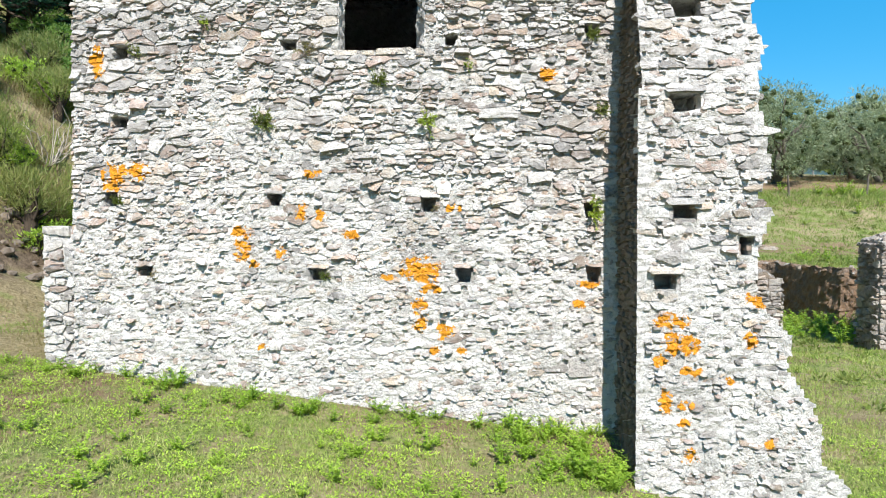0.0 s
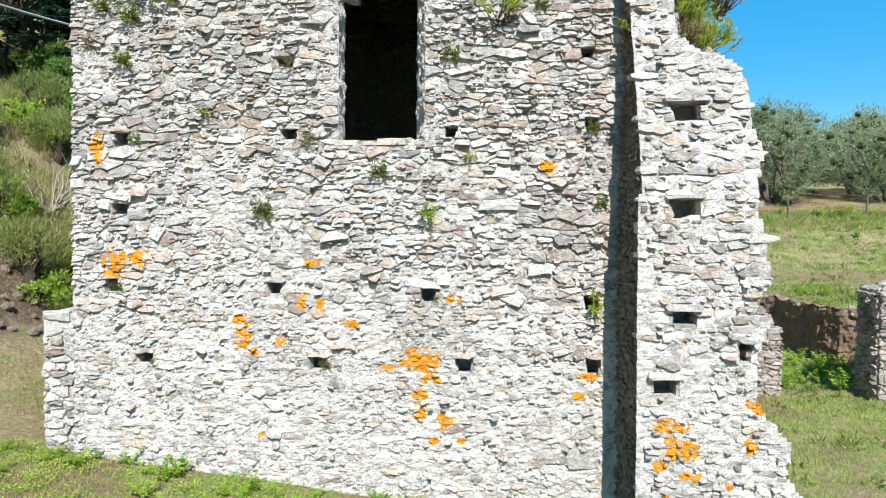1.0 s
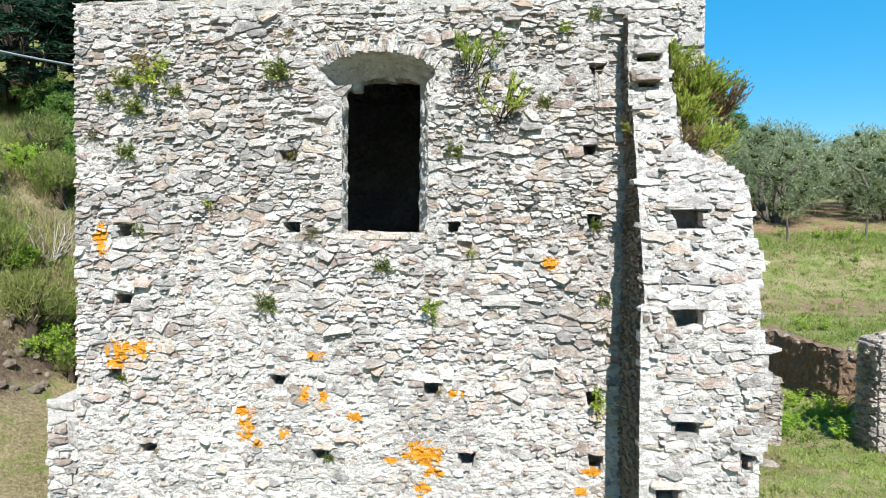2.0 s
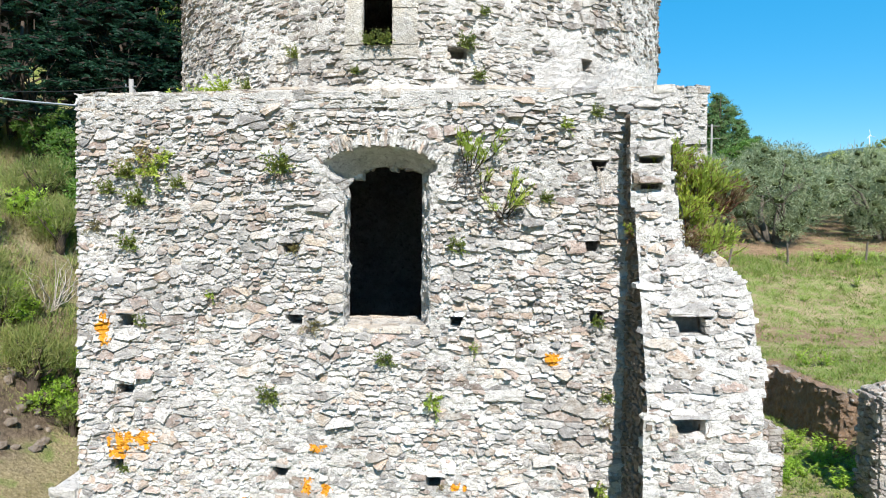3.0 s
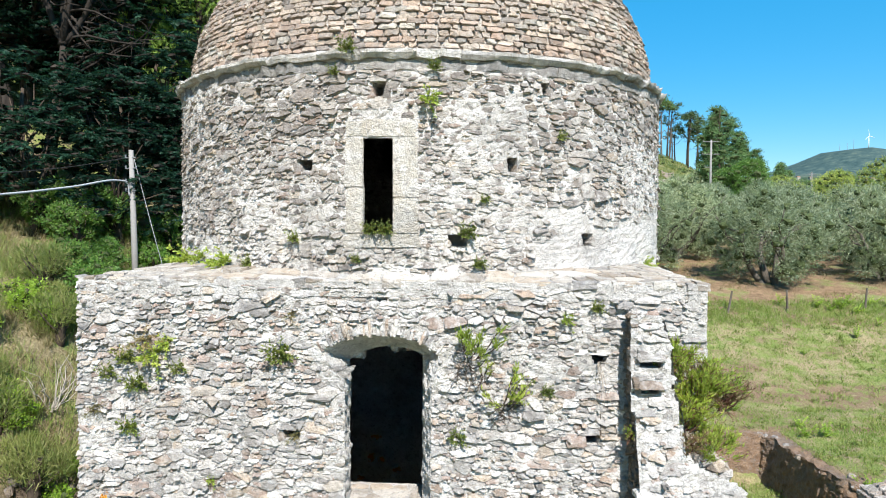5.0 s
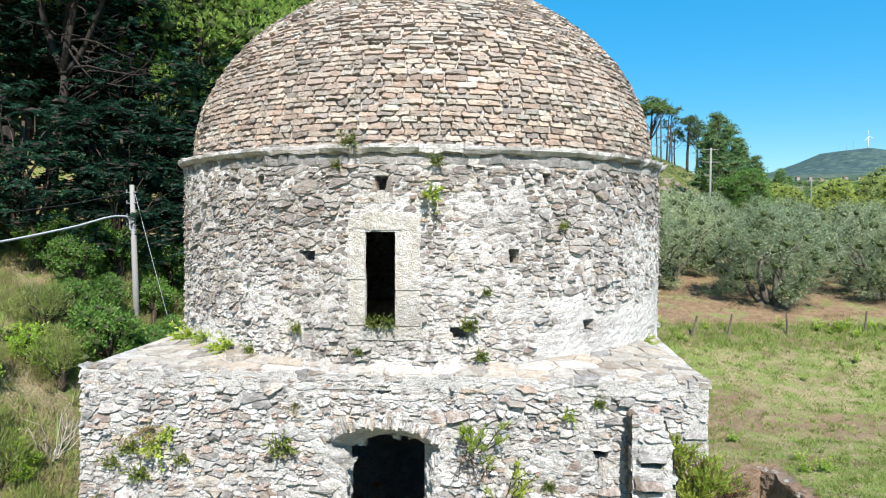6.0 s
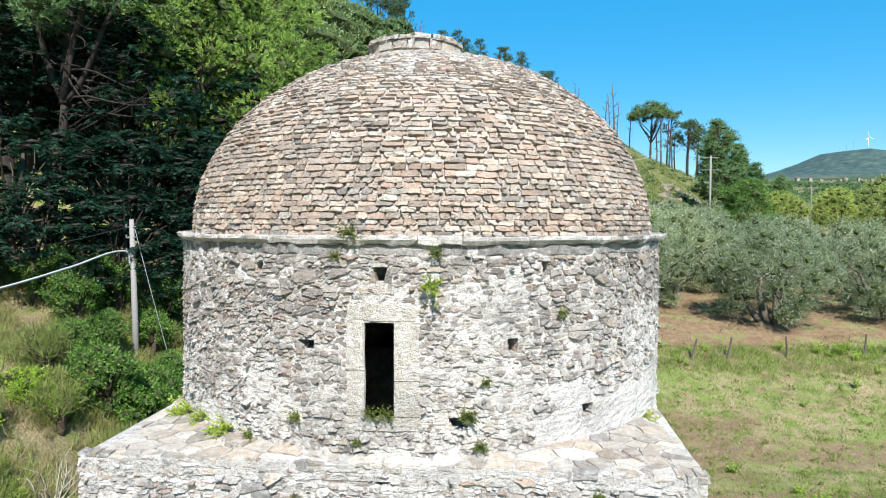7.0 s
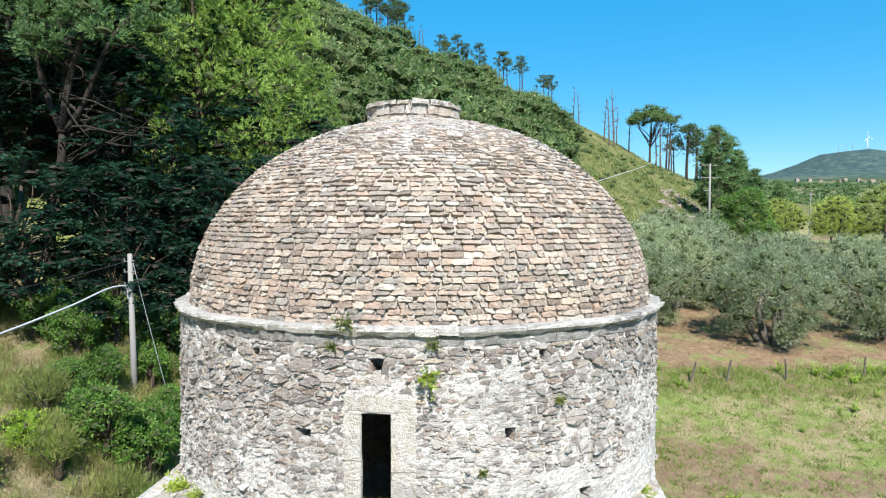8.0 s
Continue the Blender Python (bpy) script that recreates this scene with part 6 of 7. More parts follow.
plant_out(d1, [(x, y, vr.uniform(0.75, 1.1) if x < 50 else vr.uniform(0.9, 1.7)) for x, y in [(-33.1, 250.2), (-7.2, 218.9), (-5.9, 216.8), (44.6, 225.1), (45.3, 221.0), (54.8, 224.6), (55.1, 219.6), (56.7, 220.2),
                                                     (59.9, 228.0), (63.9, 227.6), (72.9, 226.8), (72.1, 219.3), (75.6, 224.6), (75.9, 222.7), (77.8, 226.0)]])
st, sc = Heap(), Heap()
stem = limb(st, (0, 0, -1), (0.3, 0, 10), 0.42, 0.2, vr, 0.03, 6, 8)
for k in range(20):
    a, q = vr.uniform(0, 6.283), vr.uniform(0.2, 1.0) ** 0.6
    end = Vector((7.2 * q * math.cos(a), 7.2 * q * math.sin(a), 14.6 + 2.2 * (1 - q * q)))
    limb(st, stem[3 + k % 3], end, 0.16, 0.04, vr, 0.06, 4, 5)
for k in range(120):
    a, q = vr.uniform(0, 6.283), vr.random() ** 0.5
    puff(sc, (7.2 * q * math.cos(a), 7.2 * q * math.sin(a), 13.6 + vr.uniform(0.3, 1.0) * 5.2 * (1 - q * q) + vr.uniform(-0.5, 0.5)), vr.uniform(0.9, 1.7), 90, 0.42, vr, 0.6, 0.45, 0.5, 0.75)
plant_out(make_tree("stone_pine", "umbrella-shaped stone pine on the ridge", "tree", "", st, sc, dark_bark, wood_leaf), [(69.8, 223.9, 1.0)])


def conifer(rng, height, radius, leaves):
    t, c = Heap(), Heap()
    trunk = limb(t, (0, 0, -1), (0.5, 0, height * 0.97), 0.34, 0.06, rng, 0.02, 6, 6)
    for k in range(54):
        f = 0.3 + 0.7 * (k / 54)
        a = rng.uniform(0, 6.283)
        r = radius * (1.12 - f) ** 0.55 * rng.uniform(0.3, 1.0)
        p = Vector((r * math.cos(a), r * math.sin(a), f * height + rng.uniform(-0.6, 0.6)))
        limb(t, trunk[int(f * 5.9)], p, 0.07, 0.02, rng, 0.05, 2, 4)
        puff(c, p, radius * rng.uniform(0.2, 0.36), leaves // 54, 0.4, rng, 0.55, 0.35, 0.4, 0.75)
    return t, c


c1 = make_tree("dark_conifer", "tall dark conifer below the ridge", "tree", "conifers below the ridge", *conifer(vr, 20, 4.6, 6400), dark_bark, dark_needles)
plant_out(c1, [(57.6, 140.0, 1.1), (62.0, 146.0, 1.08), (64.5, 147.0, 0.95), (68.5, 151.0, 0.9), (60.5, 150.0, 1.05), (74.5, 148.0, 0.66), (78.5, 152.0, 0.6), (72.5, 143.0, 0.6), (58.6, 146.0, 0.85), (65.0, 138.0, 0.7)])
b1 = make_tree("round_tree", "full round green tree beyond the olive grove", "tree", "", *broad(vr, 10, 5.0, 15000, 0.26, 0, 0.6, 0.3, 80, 0.26, 0.7), dark_bark, bush_leaf)
plant_out(b1, [(41.8, 92.0, 0.85)])
y1 = make_tree("poplar_tree", "yellow-green broad tree at the edge of the fields", "tree", "trees at the field edge", *broad(vr, 9, 4.4, 6500, 0.28, 0, 0.5, 0.3, 60, 0.26, 0.6), dark_bark, yellow_leaf)
plant_out(y1, [(58.0, 98.0, 0.75), (64.0, 96.0, 0.95), (69.5, 100.0, 1.0), (62.0, 106.0, 0.8), (54.5, 105.0, 0.6), (74.0, 97.0, 1.05), (66.5, 110.0, 0.9), (59.5, 118.0, 0.8), (78.0, 108.0, 1.0)])


# ---- herbs and shrubs rooted in the masonry ----
def tuft(rng, size, count, slim=0.16, droop=0.0):
    """A sprouting herb: stems with slim leaves, growing out along -y and up."""
    s, l = Heap(), Heap()
    for _ in range(max(4, count // 6)):
        d = Vector((rng.uniform(-0.8, 0.8), -rng.uniform(0.25, 0.9), rng.uniform(-0.2, 1.0) - droop)).normalized()
        tip = d * size * rng.uniform(0.5, 1.0)
        l.tube([(0, 0.05, 0), tuple(tip * 0.5 + Vector((0, 0, 0.02))), tuple(tip)], [0.006, 0.004, 0.002], 4)
        for _ in range(24):
            q = tip * rng.uniform(0.15, 1.0)
            leaf(l, q, (d + any_way(rng) * 0.9).normalized(), any_way(rng), size * rng.uniform(0.09, 0.18), size * slim * rng.uniform(0.28, 0.5))
    return s, l


def make_herb(name, label, group, size, count, material, **kw):
    ob = thing(name, label, "plant", group=group)
    s, l = tuft(vr, size, count, **kw)
    piece("foliage", l.v, l.f, material, ob)
    return ob


HERBS = [(-2.61, 4.41, 0.24), (-0.23, 4.42, 0.22), (-0.93, 4.97, 0.2), (-1.97, 5.45, 0.22), (-4.5, 5.46, 0.15), (2.06, 3.13, 0.18), (2.13, 4.53, 0.15), (-4.49, 7.83, 0.34),
         (-4.54, 7.21, 0.25), (-4.28, 7.66, 0.3), (-2.44, 7.67, 0.3), (-2.29, 8.26, 0.15), (0.06, 6.58, 0.2), (-3.42, 5.88, 0.12), (-4.67, 6.58, 0.22), (-2.24, 6.53, 0.16),
         (1.3, 7.26, 0.15), (1.59, 8.27, 0.16), (-4.97, 7.37, 0.2), (-5.19, 6.84, 0.2), (-3.91, 7.45, 0.18), (0.34, 5.2, 0.12), (2.0, 5.56, 0.15), (-4.24, 2.25, 0.1),
         (-1.68, 2.23, 0.12), (2.07, 3.3, 0.16), (1.97, 8.42, 0.15), (-0.12, 3.22, 0.1), (-4.7, 7.6, 0.24), (-4.1, 7.85, 0.2), (-4.75, 3.3, 0.12), (2.12, 4.2, 0.14)]
herb_kinds = [make_herb("wall_herb", "small green herb sprouting from a wall joint", "herbs in the wall", 1.0, 110, herb_leaf),
              make_herb("wall_herb", "small yellowing herb sprouting from a wall joint", "herbs in the wall", 1.0, 90, spurge_leaf, droop=0.3),
              make_herb("wall_herb", "dry brownish herb sprouting from a wall joint", "herbs in the wall", 1.0, 90, straw_leaf, slim=0.08, droop=0.2)]
used = [False] * 3


def root(kind, m):
    if used[kind]:
        c = copy_thing(herb_kinds[kind], Matrix.Identity(4))
    else:
        c, used[kind] = herb_kinds[kind], True
    c.matrix_basis = m
    return c


for k, (x, z, s) in enumerate(HERBS):
    p = on_wall(x, z, 0.0)
    root((0, 1, 0, 2)[k % 4], pose(*p, 0, vr.uniform(-15, 15), 5) @ Matrix.Scale(s * 1.4, 4))
for a, z, s in ((-11.6, 12.0, 0.26), (3.2, 11.74, 0.2), (2.7, 11.3, 0.3), (8.7, 9.42, 0.26), (-7.6, 9.46, 0.2), (-5.0, 9.46, 0.22), (-38.7, 8.95, 0.42), (-56.2, 8.93, 0.45),
                (-21.5, 9.34, 0.2), (26.7, 10.84, 0.16), (53.8, 8.87, 0.3), (-32.1, 8.95, 0.2), (-14, 11.7, 0.16), (-10, 9.05, 0.14), (12, 9.9, 0.14), (-48, 9.0, 0.3), (11, 8.98, 0.2)):
    p = on_drum(a * deg, z, 0.02)
    root(1 if s > 0.28 else 0, pose(*p, 0, 0, a) @ Matrix.Scale(s * 1.15, 4))


def shrub(rng, size, stems, leaves, material, name, label, tangle=0, bark=dark_bark):
    """A woody shrub that leans out of a wall, leafy at its tips."""
    w, l = Heap(), Heap()
    for _ in range(stems):
        d = Vector((rng.uniform(-0.6, 0.6), -rng.uniform(0.2, 0.8), rng.uniform(0.2, 1.0))).normalized()
        tip = d * size * rng.uniform(0.6, 1.0)
        pts = limb(w, (0, 0.05, 0), tip, 0.011, 0.004, rng, 0.15, 4, 4)
        for _ in range(leaves):
            q = pts[3].lerp(pts[2 + rng.randrange(3)], rng.random()) + any_way(rng) * size * 0.05
            leaf(l, q, (d + Vector((0, 0, 0.5)) + any_way(rng) * 0.7).normalized(), any_way(rng), size * rng.uniform(0.07, 0.13), size * 0.026)
    for _ in range(tangle):
        d = Vector((rng.uniform(-0.8, 0.8), -rng.uniform(0.1, 0.5), rng.uniform(-0.9, 0.4)))
        limb(w, (0, 0.05, 0), d * size * 0.45, 0.007, 0.003, rng, 0.3, 4, 3)
    ob = thing(name, label, "shrub")
    piece("stem", w.v, w.f, bark, ob)
    piece("leaves", l.v, l.f, material, ob)
    return ob


for x, z, s, n in ((0.25, 7.62, 0.80, 11), (0.77, 7.02, 0.66, 11), (0.50, 7.45, 0.34, 5)):
    shrub(vr, s, n, 40, spurge_leaf, "wall_shrub", "bright green shrub rooted in the rubble wall", 30).matrix_basis = pose(*on_wall(x, z, 0.0), 0, 0, 5)
for x, z, back, s, n, mat in ((2.42, 6.75, 0.2, 0.32, 14, spurge_leaf), (2.60, 7.2, 0.25, 0.36, 14, spurge_leaf), (2.95, 7.55, 0.6, 0.75, 40, spurge_leaf), (3.4, 7.2, 0.9, 0.85, 50, spurge_leaf),
                              (3.15, 6.75, 0.6, 0.7, 36, spurge_leaf), (3.05, 6.55, 0.3, 0.6, 40, straw_leaf), (3.7, 7.1, 1.0, 0.7, 34, straw_leaf), (3.35, 7.4, 0.7, 0.6, 28, straw_leaf), (3.35, 6.45, 1.0, 0.75, 40, spurge_leaf), (3.2, 7.0, 0.6, 0.7, 36, spurge_leaf)):
    ob = shrub(vr, s * 0.85, n, 40 if mat is spurge_leaf else 14, mat, "ruin_shrub", "tangled green and brown shrub on the broken pier", n // 2, brown_twigs)
    ob.matrix_basis = pose(x, wall_y(x, z) - pier_depth(z) + min(back, 0.5), z, 0, 0, vr.uniform(-20, 60))

# withered stems that hang out of a hole in the wall
vine = thing("dry_vine", "thin withered stems hanging from a hole in the wall", "plant", on_wall(2.03, 7.7, 0.0))
w = Heap()
limb(w, (0, -0.02, 0), (0.03, -0.06, -1.0), 0.008, 0.005, vr, 0.03, 8, 4)
limb(w, (0.02, -0.02, 0), (0.12, -0.07, -0.55), 0.005, 0.003, vr, 0.08, 6, 4)
piece("stem", w.v, w.f, dark_bark, vine)
w = Heap()
for k in range(7):
    limb(w, (0, -0.01, 0), (vr.uniform(-0.1, 0.35), -vr.uniform(0.08, 0.25), vr.uniform(-0.75, 0.1)), 0.006, 0.002, vr, 0.12, 5, 4)
piece("dead_stem", w.v, w.f, dead_wood, vine)

# ---- grass and weeds of the meadow ----
def off_building(x, y):
    return not (-5.9 < x < 4.6 and y > wall_y(x, 0) - 0.02) and not (2.3 < x < 4.8 and y > wall_y(x, 0) - 1.2)


def green_field(x, y):
    """Grass thins out on the bare bands."""
    sway = y + 1.2 * noise.noise(Vector((x * 0.2, y * 0.2, 6)))
    bare_band = 28.3 < sway < 30.6
    return lush(x, y) and not (bare_band and vr.random() < 0.8)


def lush(x, y):
    return off_building(x, y) and noise.noise(Vector((x * 0.9, y * 0.9, 4))) + 0.5 * noise.noise(Vector((x * 3, y * 3, 4))) > vr.uniform(-0.75, 0.35)


def sward(heap, x0, x1, y0, y1, tufts, tall, rng, keep=None, wide=0.006, each=7, spread=0.05):
    """Grass in small tufts of single blades."""
    for _ in range(tufts):
        x, y = rng.uniform(x0, x1), rng.uniform(y0, y1)
        if keep and not keep(x, y):
            continue
        z = ground_z(x, y) - 0.01
        size = tall * rng.uniform(0.45, 1.25)
        for _ in range(each):
            dart(heap, Vector((x + rng.gauss(0, spread), y + rng.gauss(0, spread), z)), Vector((rng.gauss(0, 0.5), rng.gauss(0, 0.5), 1)).normalized(), size * rng.uniform(0.5, 1.2), wide * 2 * rng.uniform(0.7, 1.4), rng)


g = Heap()
sward(g, -8.5, 6.5, 5.6, 10.0, 22000, 0.075, vr, lush, 0.0048)
sward(g, 4.5, 13, 6.0, 16.5, 15000, 0.085, vr, lush, 0.006, 8, 0.06)
tagged(piece("near_grass", g.v, g.f, grass_leaf), "short green meadow grass at the wall foot", "grass", kind="stuff")
g = Heap()
sward(g, 6, 32, 14, 38.6, 23000, 0.13, vr, green_field, 0.012, 8, 0.09)
sward(g, 6, 32, 22, 38.6, 3200, 0.26, vr, lush, 0.013, 12, 0.13)
sward(g, 8, 40, 36.2, 39.2, 2600, 0.4, vr, None, 0.012, 8, 0.16)
tagged(piece("field_grass", g.v, g.f, field_leaf), "green and drying grass of the sloping field", "grass", kind="stuff")
g = Heap()
sward(g, -8.5, 12, 5.6, 12.0, 9000, 0.06, vr, off_building, 0.004, 6, 0.07)
sward(g, -19, -5.8, 16.6, 28.0, 6800, 0.5, vr, lambda x, y: ground_z(x, y) > vr.uniform(2.3, 3.2) and noise.noise(Vector((x * 0.5, y * 0.5, 2))) > vr.uniform(-0.5, 0.2), 0.007, 12, 0.1)
sward(g, -14, -5.9, 8.5, 17.0, 6000, 0.09, vr, lambda x, y: noise.noise(Vector((x * 0.7, y * 0.7, 2))) > vr.uniform(-0.3, 0.3), 0.006, 8, 0.08)
sward(g, 8, 42, 38.8, 62.0, 7000, 0.2, vr, lambda x, y: noise.noise(Vector((x * 0.35, y * 0.5, 12))) > vr.uniform(-0.3, 0.5), 0.014, 8, 0.14)
tagged(piece("dry_grass", g.v, g.f, straw_leaf), "dry straw-coloured grass on the bank", "grass", kind="stuff")
g = Heap()
sward(g, -19, -5.6, 16.6, 28.0, 7200, 0.5, vr, lambda x, y: ground_z(x, y) > 2.8 and noise.noise(Vector((x * 0.5, y * 0.5, 9))) > vr.uniform(-0.4, 0.2), 0.008, 11, 0.1)
sward(g, -14, -5.9, 8.5, 17.2, 3000, 0.10, vr, lambda x, y: noise.noise(Vector((x * 0.6, y * 0.6, 22))) > vr.uniform(-0.1, 0.5), 0.006, 9, 0.08)
tagged(piece("bank_grass", g.v, g.f, bank_leaf), "long green grass on the bank", "grass", kind="stuff")
# nettle-like weeds
wproto = thing("weed", "bright green leafy weed in the meadow", "plant", group="weeds of the meadow")
wlv = Heap()
for k in range(11):
    a = vr.uniform(0, 6.283)
    reach = vr.uniform(0.1, 0.75)
    tip = Vector((reach * math.cos(a), reach * math.sin(a), vr.uniform(0.25, 0.8)))
    wlv.tube([(0, 0, -0.05), tuple(tip * 0.5 + Vector((0, 0, 0.08))), tuple(tip)], [0.012, 0.01, 0.006], 4)
    for m in range(13):
        q = tip * vr.uniform(0.25, 1.0)
        b = vr.uniform(0, 6.283)
        leaf(wlv, q, Vector((math.cos(b), math.sin(b), vr.uniform(-0.2, 0.6))).normalized(), Vector((0, 0, 1)), vr.uniform(0.09, 0.18), 0.085)
piece("foliage", wlv.v, wlv.f, weed_leaf, wproto)
spots = []
for _ in range(135):
    x = vr.uniform(-7.5, 2.2)
    near_wall = vr.random() < 0.45
    y = wall_y(x, 0) - (vr.uniform(0.1, 0.7) if near_wall else vr.uniform(0.6, 3.4))
    spots.append((x, y, vr.uniform(0.14, 0.34)))
spots += [(vr.uniform(0.9, 2.2), wall_y(1.5, 0) - vr.uniform(0.1, 1.6), vr.uniform(0.18, 0.36)) for _ in range(46)]
spots += [(vr.uniform(9, 13.5), vr.uniform(17.5, 21.5), vr.uniform(0.4, 0.8)) for _ in range(45)]
spots += [(vr.uniform(10, 28), vr.uniform(23, 38), vr.uniform(0.35, 0.8)) for _ in range(15)]
spots += [(vr.uniform(8, 34), vr.uniform(37.0, 38.8), vr.uniform(0.6, 1.2)) for _ in range(30)]
plant_out(wproto, [p for p in spots if off_building(p[0], p[1])])
# low leafy cover between the grass
cover = Heap()
for _ in range(3000):
    x, y = vr.uniform(-8.5, 6.0), vr.uniform(5.6, 10.0)
    if not off_building(x, y) or noise.noise(Vector((x * 0.8, y * 0.8, 14))) < vr.uniform(-0.5, 0.3):
        continue
    z = ground_z(x, y)
    for _ in range(22):
        a, d = vr.uniform(0, 6.283), vr.random() ** 0.5 * 0.13
        leaf(cover, (x + d * math.cos(a), y + d * math.sin(a), z + vr.uniform(0.0, 0.07)), Vector((math.cos(a), math.sin(a), vr.uniform(0.1, 0.8))).normalized(), Vector((0, 0, 1)), vr.uniform(0.022, 0.048), 0.02)
tagged(piece("leafy_cover", cover.v, cover.f, weed_leaf), "low bright green leafy plants among the grass", "plants", kind="stuff")
# leafy clumps through the field
herbage = Heap()
for _ in range(1500):
    x, y = vr.uniform(5, 32), vr.uniform(11, 39)
    if not off_building(x, y) or noise.noise(Vector((x * 0.5, y * 0.5, 17))) < vr.uniform(-0.4, 0.4):
        continue
    puff(herbage, (x, y, ground_z(x, y) + 0.04), vr.uniform(0.1, 0.3), 26, 0.1, vr, 0.5, 0.5, 0.6, 0)
tagged(piece("field_herbs", herbage.v, herbage.f, herb_leaf), "low dark green herbs scattered through the field", "plants", kind="stuff")
# broom bushes on the bank
br = make_tree("broom_bush", "olive-green twiggy bush on the dry bank", "shrub", "bushes of the bank", *broad(vr, 1.3, 0.9, 2600, 0.21, 0, 0.09, 1.2, 26, 0.36, 0), dark_bark, broom_leaf)
plant_out(br, [(vr.uniform(-13.5, -6.6), vr.uniform(16.2, 21.5), vr.uniform(0.5, 1.0)) for _ in range(22)] + [(-9.2, 16.4, 0.6), (-11.5, 16.2, 0.7), (-8.4, 17.4, 0.8)])
gb = make_tree("green_bush", "small leafy green bush on the bank", "shrub", "bushes of the bank", *broad(vr, 1.0, 0.8, 1900, 0.09, 0, 0.6, 0.4, 22, 0.36, 0.5), dark_bark, weed_leaf)
plant_out(gb, [(vr.uniform(-13.0, -6.6), vr.uniform(15.6, 20.5), vr.uniform(0.35, 0.9)) for _ in range(16)])
# rocks showing in the scarp
placed = 0
while placed < 60:
    x, y = vr.uniform(-13.0, -7.0), vr.uniform(14.5, 19.5)
    r = vr.uniform(0.06, 0.2)
    if not 1.7 < ground_z(x, y) < 3.3:
        continue
    h = Heap()
    boulder(h, (0, 0, 0), r, vr)
    ob = piece("scarp_rock", h.v, h.f, rock)
    ob.location = (x, y, ground_z(x, y) + 0.1 * r)
    tagged(ob, "brown weathered rock in the earthen bank", "rock", "rocks of the bank")
    placed += 1
# bleached dead bush on the bank
db = Heap()
for k in range(22):
    a = vr.uniform(0, 6.283)
    limb(db, (0, 0, -0.1), (0.7 * math.cos(a), 0.7 * math.sin(a), vr.uniform(0.5, 1.5)), 0.02, 0.005, vr, 0.2, 4, 4)
ob = thing("dead_bush", "bleached leafless bush among dry grass", "dead bush")
piece("branch_tangle", db.v, db.f, dead_wood, ob)
ob.matrix_basis = at(-10.6, 17.9, 1.0)

# ---- poles, cables, posts, far turbine ----
pole = thing("utility_pole", "tapered pale concrete utility pole on the bank", "pole", (-11.72, 25.5, 0))
h = Heap()
h.tube([(0.02, 0, 6.0), (-0.02, 0, 8.5), (-0.10, 0, 12.25)], [0.135, 0.115, 0.085], 12)
piece("shaft", h.v, h.f, concrete, pole, smooth=True)
for z in (11.95, 11.55, 11.05, 10.7):
    h = Heap()
    h.tube([(-0.28, -0.05, z), (0.10, -0.05, z + 0.03)], [0.02, 0.02], 6)
    h.tube([(-0.28, -0.05, z), (-0.28, -0.05, z + 0.12)], [0.025, 0.03], 6)
    piece("bracket", h.v, h.f, galvanised, pole)


def cable(name, label, pts, r, mat):
    c = bpy.data.curves.new(name, "CURVE")
    c.dimensions, c.bevel_depth, c.bevel_resolution, c.resolution_u = "3D", r, 2, 8
    sp = c.splines.new("BEZIER")
    sp.bezier_points.add(len(pts) - 1)
    for b, p in zip(sp.bezier_points, pts):
        b.co, b.handle_left_type, b.handle_right_type = p, "AUTO", "AUTO"
    c.materials.append(mat)
    return tagged(new(name, c), label, "cable")


cable("power_cable", "thick pale bundled cable drooping from the utility pole", [(-11.85, 25.4, 10.55), (-11.87, 25.25, 11.0), (-11.98, 24.9, 11.07), (-12.2, 22.0, 10.68), (-12.4, 18.7, 10.3), (-12.7, 14.0, 9.95), (-13.2, 6.0, 10.2)], 0.034, cable_mat)
cable("thin_wire", "thin dark wire strung from the utility pole", [(-11.9, 25.4, 11.95), (-13.5, 23.5, 11.4), (-15.5, 20.5, 11.0), (-18.0, 15.0, 11.2)], 0.012, wire_mat)
cable("guy_wire", "thin stay wire running down from the utility pole", [(-11.7, 25.5, 11.9), (-11.0, 25.2, 9.6), (-10.3, 24.9, 7.4)], 0.012, galvanised)

lamp = thing("line_pole", "slim pale grey line pole with two short arms", "pole", (45.6, 113.6, 0))
h = Heap()
h.tube([(0, 0, 9), (0, 0, 16), (0, 0, 23.6)], [0.22, 0.19, 0.14], 10)
piece("shaft", h.v, h.f, concrete, lamp, smooth=True)
for z, w in ((23.3, 1.3), (21.2, 1.5), (19.0, 1.0)):
    h = Heap()
    h.tube([(-w * (1 if z < 22 else 1.1), 0, z), (0.1 if z < 20 else w, 0, z)], [0.055, 0.055], 6)
    h.tube([(-w, 0, z), (-w, 0, z + 0.35)], [0.04, 0.04], 6)
    piece("cross_arm", h.v, h.f, concrete, lamp)
for k, (x, y) in enumerate(((73.0, 132.0), (80.0, 120.0), (68.5, 150.0))):
    ob = thing("line_pole", "slim pale grey line pole beyond the trees", "pole", (x, y, ground_z(x, y)))
    h = Heap()
    h.tube([(0, 0, -0.5), (0, 0, 8.5)], [0.18, 0.12], 8)
    piece("shaft", h.v, h.f, concrete, ob)
    h = Heap()
    h.tube([(-0.8, 0, 8.1), (0.8, 0, 8.1)], [0.06, 0.06], 6)
    piece("cross_arm", h.v, h.f, concrete, ob)

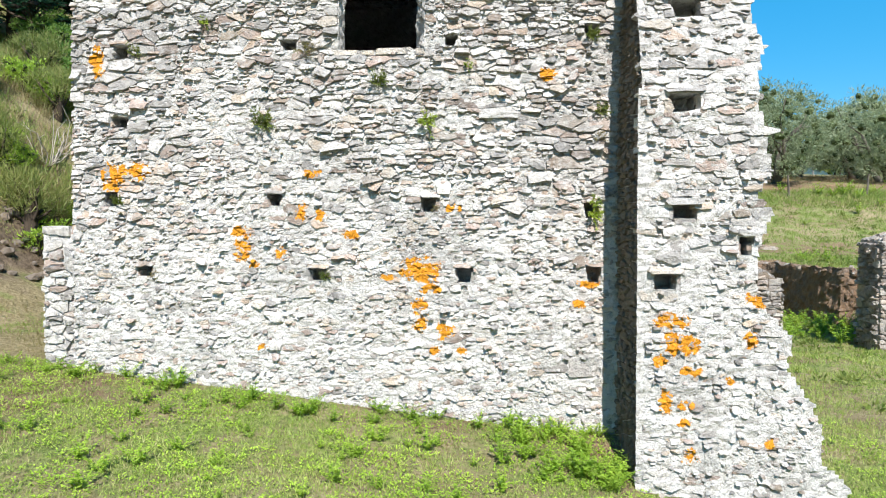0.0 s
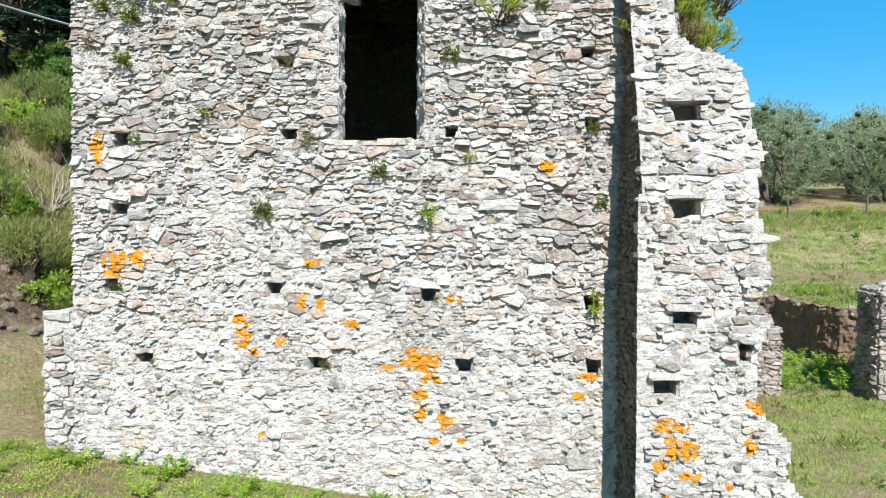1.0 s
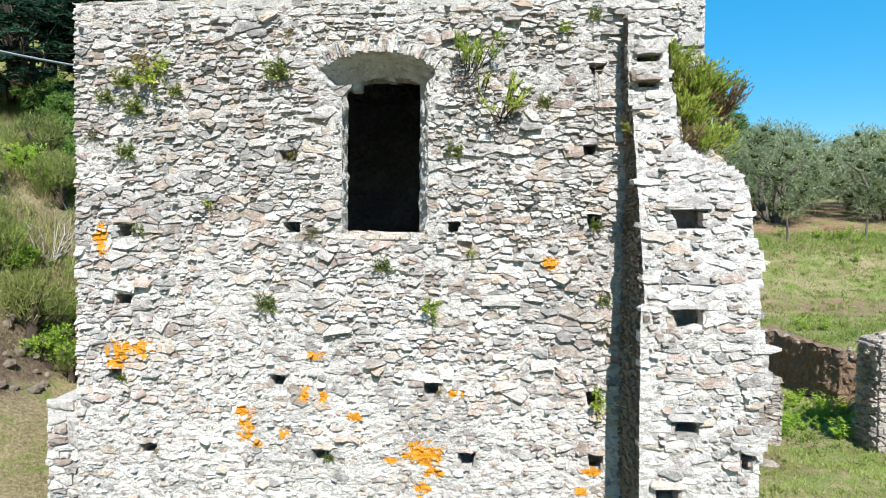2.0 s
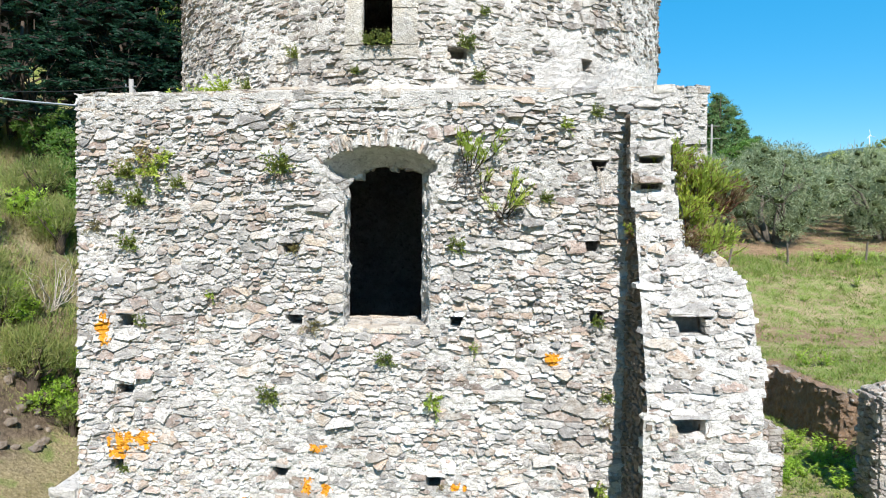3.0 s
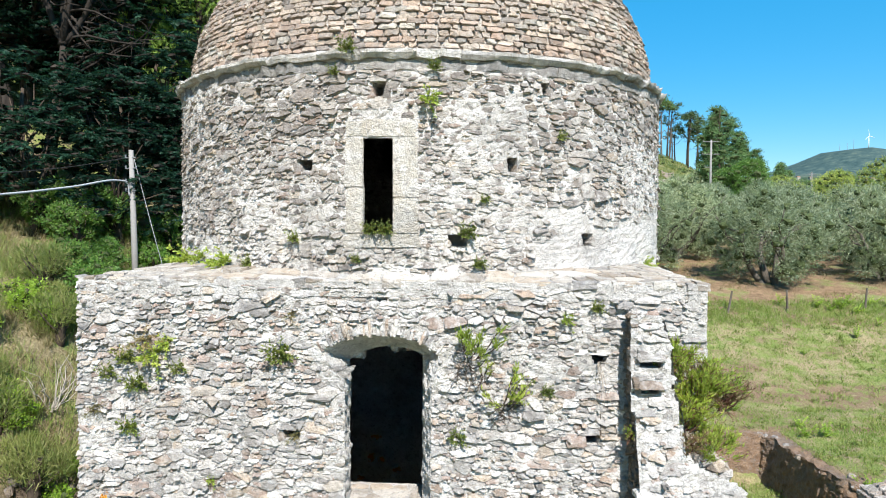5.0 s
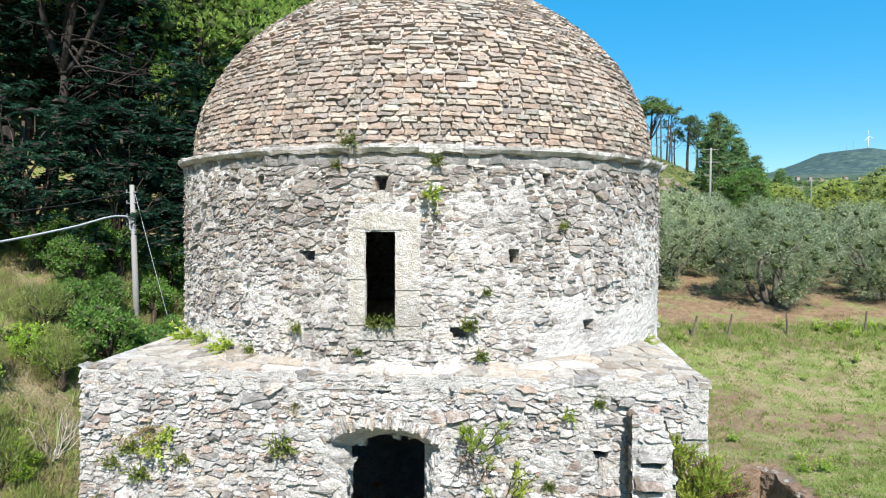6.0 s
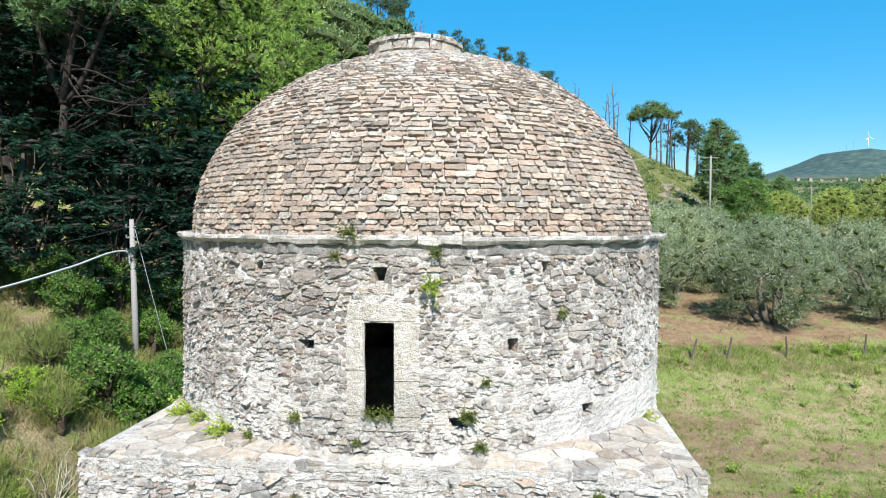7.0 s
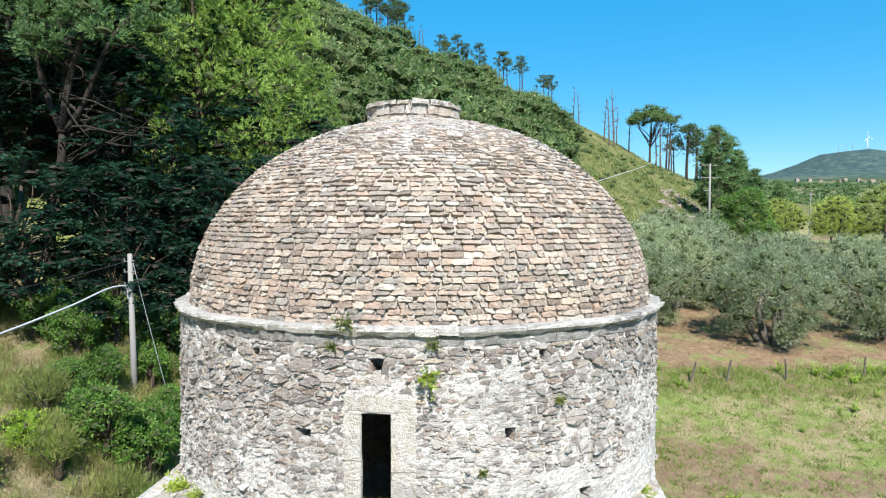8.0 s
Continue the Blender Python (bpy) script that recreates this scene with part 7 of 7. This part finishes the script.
for x, y, tilt in ((13.9, 37.4, 14), (16.0, 37.5, 10), (19.5, 37.7, -3), (24.0, 37.9, 4)):
    ob = thing("fence_post", "leaning weathered wooden fence post in tall grass", "post", (x, y, ground_z(x, y) - 0.2), "fence posts")
    ob.rotation_euler = (0, radians(tilt), 0)
    h = Heap()
    h.tube([(0, 0, 0), (0.02, 0.01, 0.7), (0, 0, 1.45)], [0.07, 0.06, 0.05], 7)
    piece("stake", h.v, h.f, olive_bark, ob)

# dead branch lying in the field
h = Heap()
main = limb(h, (24.5, 34.2, ground_z(24.5, 34.2) + 0.2), (21.8, 32.4, ground_z(21.8, 32.4) + 0.1), 0.09, 0.03, vr, 0.1, 5, 6)
for k in range(6):
    p = main[1 + k % 4]
    limb(h, p, p + Vector((vr.uniform(-0.8, 0.2), vr.uniform(-0.6, 0.6), vr.uniform(0.1, 0.7))), 0.035, 0.01, vr, 0.1, 3, 4)
tagged(piece("fallen_branch", h.v, h.f, dead_wood), "bleached fallen branch lying in the grass", "branch")

TX, TY = 1917.0, 3000.0
tz = ground_z(TX, TY) - 1.5
turbine = thing("wind_turbine", "white three-bladed wind turbine on a distant hilltop", "wind turbine", (TX, TY, tz))
turbine.scale = (0.8, 0.8, 0.8)
h = Heap()
h.tube([(0, 0, -4), (0, 0, 30), (0, 0, 66)], [2.6, 2.2, 1.5], 12)
piece("tower", h.v, h.f, white_paint, turbine, smooth=True)
h = Heap()
h.tube([(0, 4, 66), (0, 0, 66.3), (0, -5, 66), (0, -6.5, 66)], [1.6, 2.0, 1.7, 0.4], 10)
piece("nacelle", h.v, h.f, white_paint, turbine, smooth=True)
for a in (-12, 108, 228):
    h = Heap()
    d = Vector((math.sin(radians(a)), 0, math.cos(radians(a))))
    h.tube([tuple(Vector((0, -5.5, 66)) + d * s) for s in (0, 6, 20, 36)], [1.1, 1.7, 1.1, 0.3], 6)
    piece("blade", h.v, h.f, white_paint, turbine, smooth=True)
for x, y, t in ((1815, 2990, 30), (1850, 3000, 42), (1790, 3005, 24)):
    ob = thing("radio_mast", "thin lattice radio mast on a distant hill", "mast", (x, y, ground_z(x, y)), "masts on the far hill")
    h = Heap()
    h.tube([(0, 0, -3), (0, 0, t)], [1.0, 0.5], 5)
    piece("mast", h.v, h.f, galvanised, ob)

cable("power_cable", "pale power cable climbing the hillside towards the ridge", [(4.0, 34.0, 14.4), (14.0, 60.0, 17.2), (45.0, 142.0, 26.6), (76.5, 228.0, 38.9)], 0.035, cable_mat)

# scattered houses of the far village
house_wall = plain("house_plaster", (0.34, 0.31, 0.27), 0.9, 0, 0.4, 0.15)
house_roof = plain("house_tiles", (0.30, 0.16, 0.10), 0.9, 0, 0.4, 0.25)
hr = random.Random(9)
for k in range(11):
    y = hr.uniform(1950, 2350)
    x = y * (0.53 + 0.135 * (k + hr.random()) / 11)
    z = ground_z(x, y)
    w, d, t = hr.uniform(9, 15), hr.uniform(8, 11), hr.uniform(6, 9)
    ob = thing("house", "small plastered house with tiled roof far off", "house", (x, y, z), "houses of the far village")
    h = Heap()
    h.box((-w / 2, -d / 2, -3), (w / 2, d / 2, t))
    piece("wall", h.v, h.f, house_wall, ob)
    h = Heap()
    h.put([(-w * 0.54, -d * 0.56, t + 0.01), (w * 0.54, -d * 0.56, t + 0.01), (w * 0.54, d * 0.56, t + 0.01), (-w * 0.54, d * 0.56, t + 0.01), (-w * 0.54, 0, t + 2.6), (w * 0.54, 0, t + 2.6)],
          [(0, 1, 5, 4), (2, 3, 4, 5), (1, 2, 5), (3, 0, 4), (3, 2, 1, 0)])
    piece("roof", h.v, h.f, house_roof, ob)
